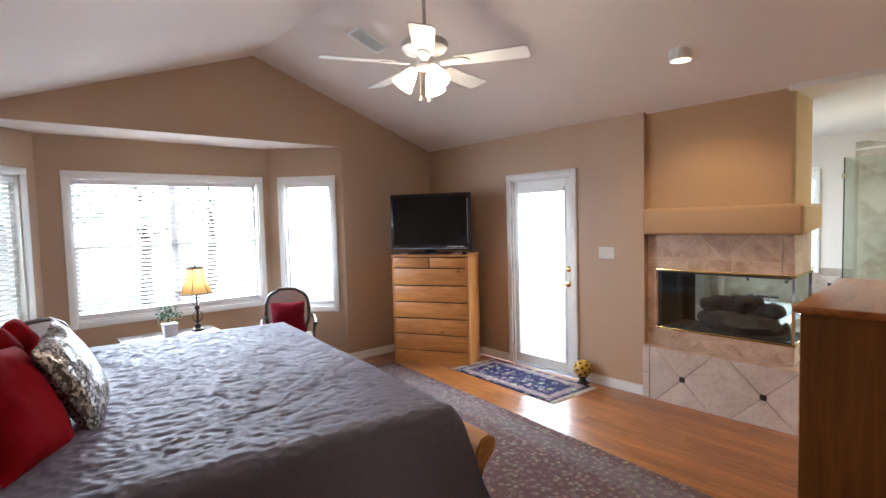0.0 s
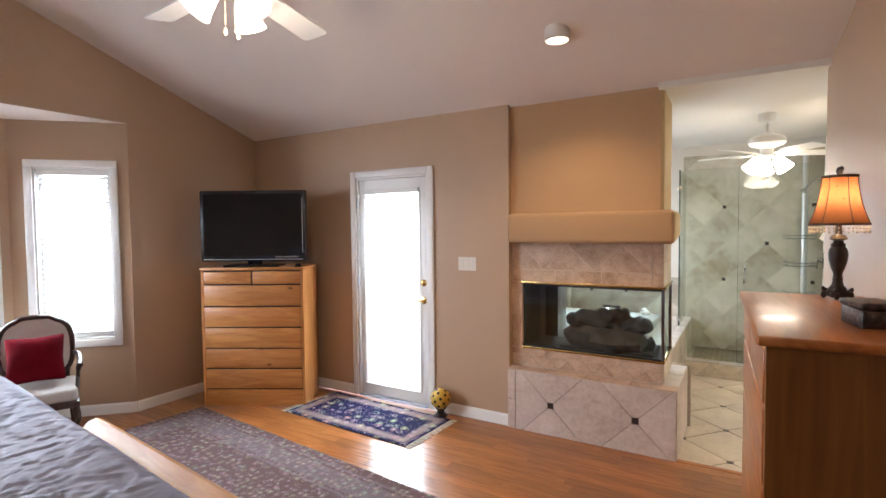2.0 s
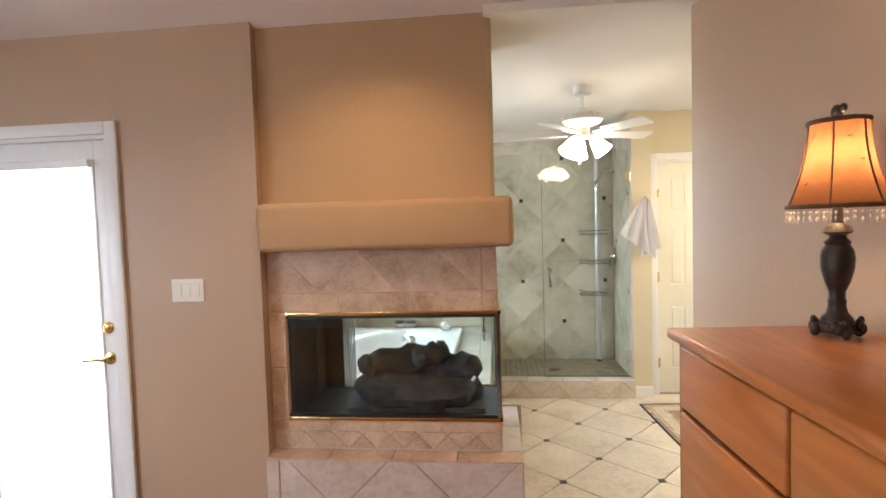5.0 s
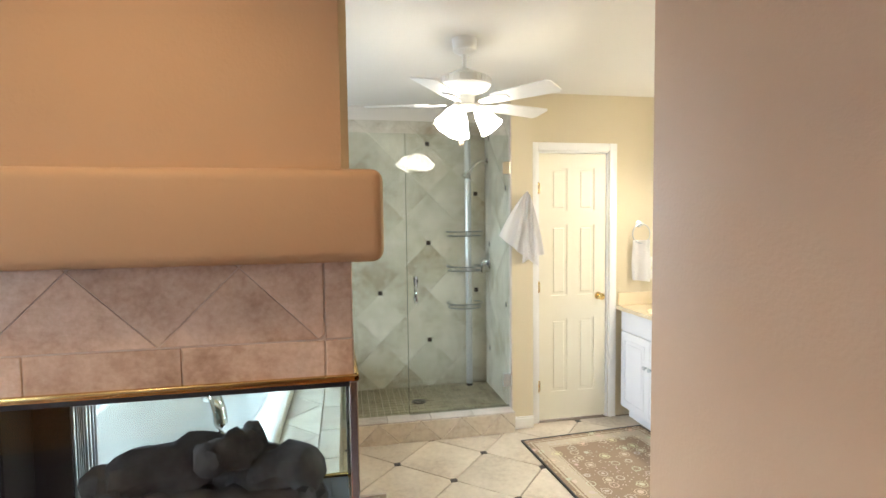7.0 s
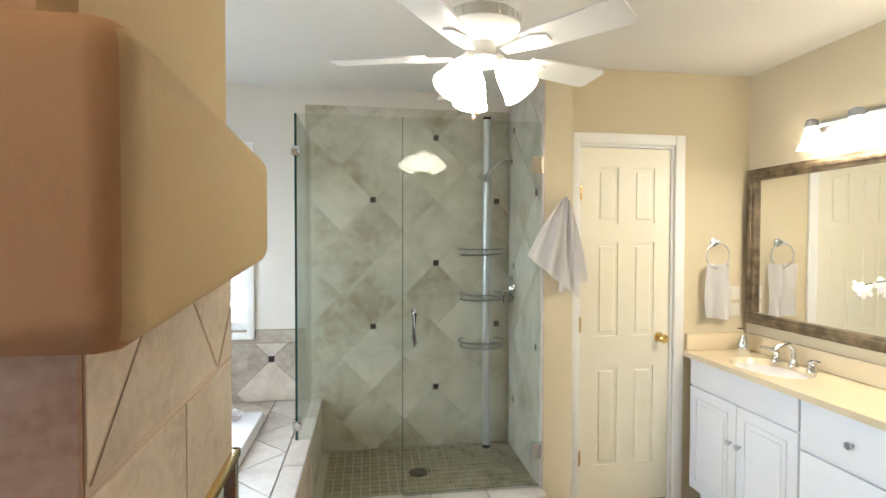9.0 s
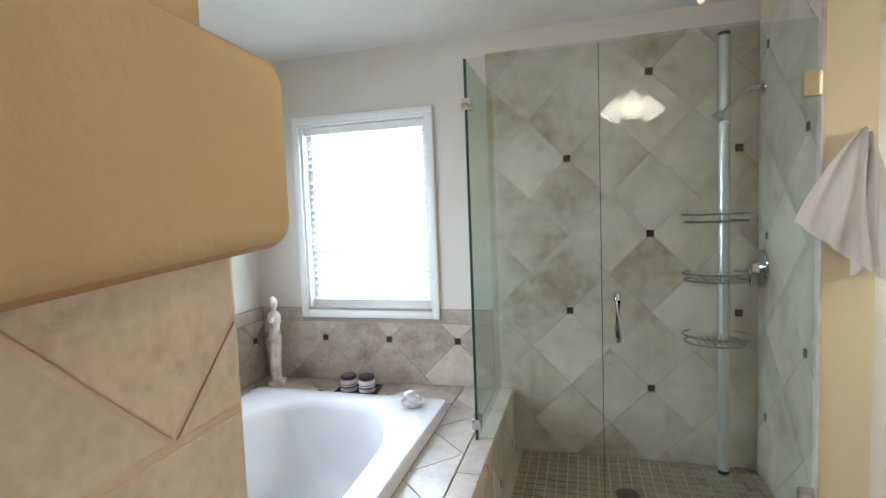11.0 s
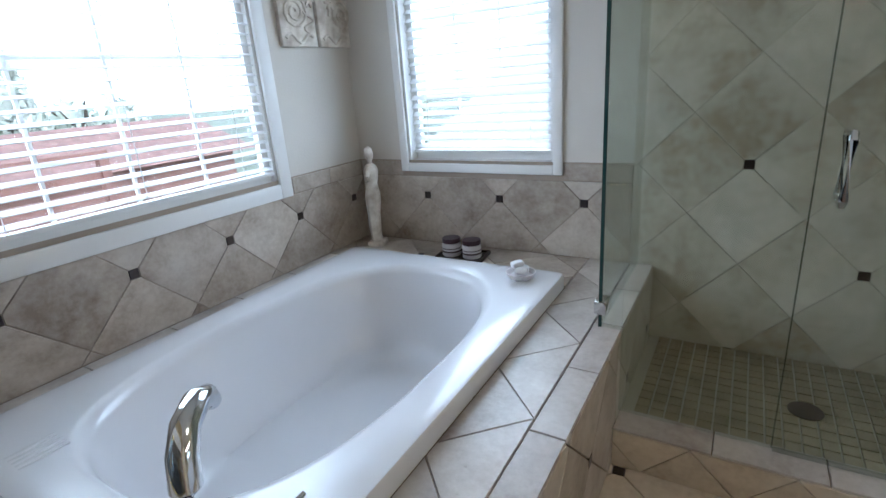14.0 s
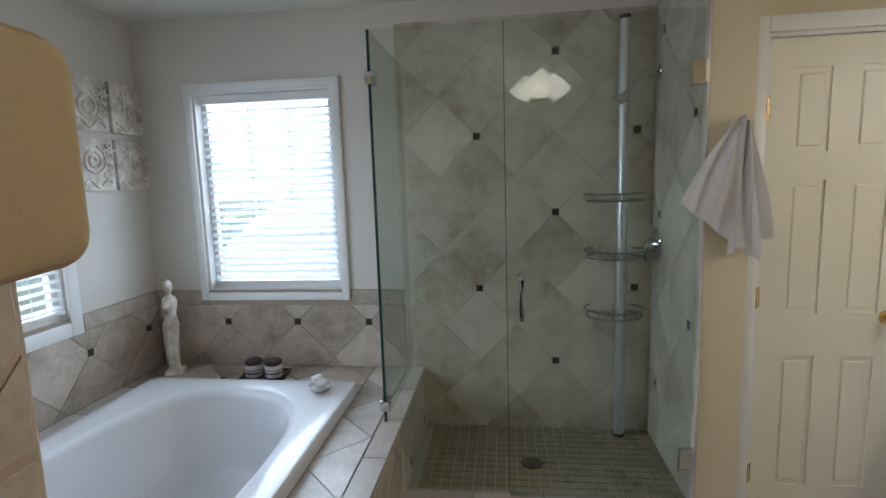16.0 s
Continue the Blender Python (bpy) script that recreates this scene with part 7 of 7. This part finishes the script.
for k in range(34):
    z = 1 - 2 * (k + 0.5) / 34
    r = math.sqrt(1 - z * z)
    d = Vector((r * math.cos(gold * k), r * math.sin(gold * k), z))
    q = Matrix.Translation(Vector((0, 0, 0.15)) + d * 0.082) @ d.to_track_quat("Z", "Y").to_matrix().to_4x4()
    lathe(bm, [(0.0125, 0), (0.0125, 0.005), (0.010, 0.0055)], 10, q)
part("hole", bm, BLACK, ball, "dark round piercings", kind="stuff")

# ---- ceiling fittings ----
ceiling_fan("ceiling_fan", pose(1.75, 2.2, RIDGE - 0.005), 0.62, 0.62, 5, 229.4, "white five-blade ceiling fan with lit tulip shades on a long rod", OPAL, 265)
lamp("bedroom_fan_lamp", "POINT", pose(1.75, 2.2, 2.28), BEDFAN, (1, 0.84, 0.62), 0.08)
tilt = math.degrees(math.atan(SLOPE))
cn = thing("ceiling_can_light", "small white cylinder downlight on the sloped ceiling, lit", "ceiling light", pose(3.46, 1.44, under_roof(3.46)))
part("can", turned([(0.068, -0.055), (0.076, -0.05), (0.076, 0.03), (0.06, 0.035)], 28, caps=False), WHITE, cn, smooth=True)
part("lens", turned([(0.001, -0.045), (0.067, -0.045), (0.067, -0.040)], 28), OPAL, cn, "lit lens")
sp = bpy.data.lights.new("can_light_lamp", "SPOT")
sp.energy, sp.color, sp.spot_size, sp.spot_blend, sp.shadow_soft_size = CAN, (1, 0.70, 0.38), radians(118), 0.7, 0.06
so = new("can_light_lamp", sp)
so.matrix_world = look((3.46, 1.44, under_roof(3.46) - 0.075), (3.62, 1.44, 0))
vt = thing("ceiling_vent", "grey louvred air vent in the sloped ceiling", "vent", pose(2.25, 3.567, under_roof(2.25), 0, tilt, 0) @ Matrix.Diagonal((1.0, 1.25, 1.0, 1.0)))
bm = bmesh.new()
for q in ((-0.16, -0.08, 0.16, -0.065), (-0.16, 0.065, 0.16, 0.08), (-0.16, -0.065, -0.145, 0.065), (0.145, -0.065, 0.16, 0.065)):
    box(bm, q[0], q[1], -0.012, q[2], q[3], 0.0, 0.003)
part("frame", bm, WHITE, vt)
part("backing", boxed(-0.145, -0.065, -0.003, 0.145, 0.065, -0.001), VENT, vt)
for k in range(9):
    part("louvre", boxed(-0.145, -0.0055, -0.001, 0.145, 0.0055, 0.0, m=pose(0, -0.056 + k * 0.014, -0.008, 20)), WHITE, vt)

# ---- outside ----
def backdrop():
    m = bpy.data.materials.new("hazy_bright_sky")
    m.use_nodes = True
    n, l = m.node_tree.nodes, m.node_tree.links
    b = n["Principled BSDF"]
    b.inputs["Base Color"].default_value = (0.8, 0.8, 0.8, 1)
    b.inputs["Emission Color"].default_value = (0.95, 0.98, 1.0, 1)
    b.inputs["Emission Strength"].default_value = HAZE
    m.cycles.emission_sampling = "NONE"
    bm = bmesh.new()
    lathe(bm, [(95, -2), (95, 50), (60, 75)], 48, caps=False)
    structure("backdrop", bm, m, "bright hazy sky beyond the windows", "sky")
backdrop()


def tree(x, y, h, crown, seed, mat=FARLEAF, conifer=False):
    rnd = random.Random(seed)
    t = thing("tree", "leafy tree outside the windows, colour paled for glare" if not conifer else "conifer beyond the deck, colour paled for glare", "tree", pose(x, y, -0.6), "trees outside")
    bm = bmesh.new()
    tube(bm, [(0, 0, 0), (0.1, 0.05, h * 0.35), (0.0, 0.1, h * 0.7), (0.05, 0.0, h * 0.97)], [0.16, 0.12, 0.07, 0.02], 8)
    for k in range(14):
        a, z = rnd.uniform(0, 6.28), rnd.uniform(0.35, 0.85) * h
        ln = crown * (0.8 if not conifer else 1 - z / h) * rnd.uniform(0.6, 1.0)
        tube(bm, [(0, 0, z), (ln * 0.6 * math.cos(a), ln * 0.6 * math.sin(a), z + ln * 0.2), (ln * math.cos(a), ln * math.sin(a), z + ln * (0.5 if not conifer else 0.05))], [0.05, 0.03, 0.01], 5)
    part("trunk", bm, BARK, t, smooth=True)
    verts, faces = [], []
    for k in range(2600):
        if conifer:
            z = rnd.uniform(0.12, 1.0)
            r = crown * (1.02 - z) * rnd.uniform(0.3, 1.0) ** 0.5
            a = rnd.uniform(0, 6.28)
            c = Vector((r * math.cos(a), r * math.sin(a), z * h))
        else:
            d = Vector((rnd.gauss(0, 1), rnd.gauss(0, 1), rnd.gauss(0, 1))).normalized() * rnd.uniform(0.25, 1.0) ** 0.5
            bump = 0.75 + 0.5 * noise.noise(d * 2.3 + Vector((seed, 0, 0)))
            c = Vector((d.x * crown, d.y * crown, h * 0.66 + d.z * h * 0.36)) * 1.0
            c = Vector((c.x * bump, c.y * bump, h * 0.66 + (c.z - h * 0.66) * bump))
            if noise.noise(c * 0.9 + Vector((seed * 3, 0, 0))) < -0.08:
                continue
        s = rnd.uniform(0.07, 0.15)
        q = pose(*c, rnd.uniform(0, 360), rnd.uniform(0, 360), 0)
        i = len(verts)
        verts += [q @ Vector(p) for p in ((-s, 0, 0), (0, -s * 0.5, 0), (s, 0, 0), (0, s * 0.5, 0))]
        faces.append((i, i + 1, i + 2, i + 3))
    me = bpy.data.meshes.new("crown")
    me.from_pydata(verts, [], faces)
    me.materials.append(mat)
    o = new("crown", me)
    o.parent = t


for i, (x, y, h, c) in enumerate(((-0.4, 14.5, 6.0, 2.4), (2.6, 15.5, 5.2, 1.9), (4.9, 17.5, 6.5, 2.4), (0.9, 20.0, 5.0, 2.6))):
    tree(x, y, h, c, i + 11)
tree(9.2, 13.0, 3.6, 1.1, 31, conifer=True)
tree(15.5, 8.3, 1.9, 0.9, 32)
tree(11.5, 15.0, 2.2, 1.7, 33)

# deck with a rail outside the glazed door and the tub window
dk = thing("deck", "red-stained wooden deck outside the glazed door", "deck", kind="structure")
for k in range(22):
    part("deck_board", boxed(4.26 + k * 0.142, 2.74, -0.14, 4.26 + k * 0.142 + 0.136, 6.2, -0.10), REDDECK, dk)
rl = thing("deck_railing", "red-stained wooden deck railing", "railing")
for x in (4.4, 5.9, 7.3):
    part("post", boxed(x, 6.1, -0.10, x + 0.09, 6.19, 0.92), REDDECK, rl)
for z in (0.12, 0.30, 0.48, 0.66, 0.86):
    part("rail", boxed(4.3, 6.12, z, 7.4, 6.16, z + 0.09), REDDECK, rl)
ns = thing("neighbour_house", "pale neighbouring house with a low gable roof", "house", pose(13.5, 3.0, -0.6))
part("wall", boxed(0, -3.2, 0, 6, 3.2, 0.48), SIDING, ns)
bm = bmesh.new()
v = [bm.verts.new(p) for p in ((-0.3, -3.6, 0.4), (-0.3, 3.6, 0.4), (-0.3, 0, 3.2), (6.3, -3.6, 0.4), (6.3, 3.6, 0.4), (6.3, 0, 3.2))]
for f in ((0, 1, 2), (5, 4, 3), (0, 2, 5, 3), (2, 1, 4, 5), (1, 0, 3, 4)):
    bm.faces.new([v[k] for k in f])
part("roof", bm, SIDING, ns, "pale gable roof")
rs = thing("low_shed", "low shed with a red-brown roof beyond the deck", "shed", pose(8.5, 9.0, -0.6))
part("wall", boxed(-3, 0, 0, 2.5, 3, 1.05), REDDECK, rs)
bm = bmesh.new()
v = [bm.verts.new(p) for p in ((-3.3, -0.3, 1.02), (2.8, -0.3, 1.02), (2.8, 1.5, 1.65), (-3.3, 1.5, 1.65), (-3.3, 3.3, 1.02), (2.8, 3.3, 1.02))]
for f in ((0, 1, 2, 3), (3, 2, 5, 4), (0, 3, 4), (1, 5, 2), (0, 4, 5, 1)):
    bm.faces.new([v[k] for k in f])
part("roof", bm, ROOF, rs, "red-brown shingled roof")

# ---- oak floor strips, laid lengthwise beside the bed; the far ones joined ----
WB = 0.083
rnd = random.Random(21)
plank_mesh = {}
for n_, ln in enumerate((0.55, 0.75, 0.95, 1.15, 1.35)):
    bm = bmesh.new()
    prism(bm, [(-WB / 2 + 0.0006, 0), (WB / 2 - 0.0006, 0), (WB / 2 - 0.0006, ln - 0.001), (-WB / 2 + 0.0006, ln - 0.001)], -0.012, 0.0)
    me = bpy.data.meshes.new("plank")
    bm.to_mesh(me)
    bm.free()
    me.materials.append(OAK)
    plank_mesh[ln] = me
made = 0
verts, faces = [], []
x = 4.075 - WB / 2 - 0.001
while x > WEST:
    y = -1.95 + rnd.uniform(-0.9, 0)
    top = 5.02 if x > 2.75 else 5.62
    while y < top:
        ln = rnd.choice((0.55, 0.75, 0.95, 1.15, 1.35))
        low = -1.95 if x < 1.16 else -0.40 + 0.1167 * (x - 1.1)
        if y + ln > low + 0.05:
            if x > 2.35 and y > low and made < 300:
                p = new("plank", plank_mesh[ln])
                p.parent = floor
                p.matrix_basis = pose(x, y, rnd.uniform(-0.0004, 0.0))
                made += 1
            else:
                i = len(verts)
                a, b, c, d = x - WB / 2 + 0.0006, max(y, low), x + WB / 2 - 0.0006, y + ln - 0.001
                verts += [(a, b, -0.0002), (c, b, -0.0002), (c, d, -0.0002), (a, d, -0.0002), (a, b, -0.012), (c, b, -0.012), (c, d, -0.012), (a, d, -0.012)]
                faces += [(i, i + 1, i + 2, i + 3), (i, i + 4, i + 5, i + 1), (i + 1, i + 5, i + 6, i + 2), (i + 2, i + 6, i + 7, i + 3), (i + 3, i + 7, i + 4, i)]
        y += ln
    x -= WB
me = bpy.data.meshes.new("far_planks")
me.from_pydata(verts, [], faces)
me.materials.append(OAK)
o = new("far_planks", me)
o.parent = floor
tagged(o, kind="stuff")
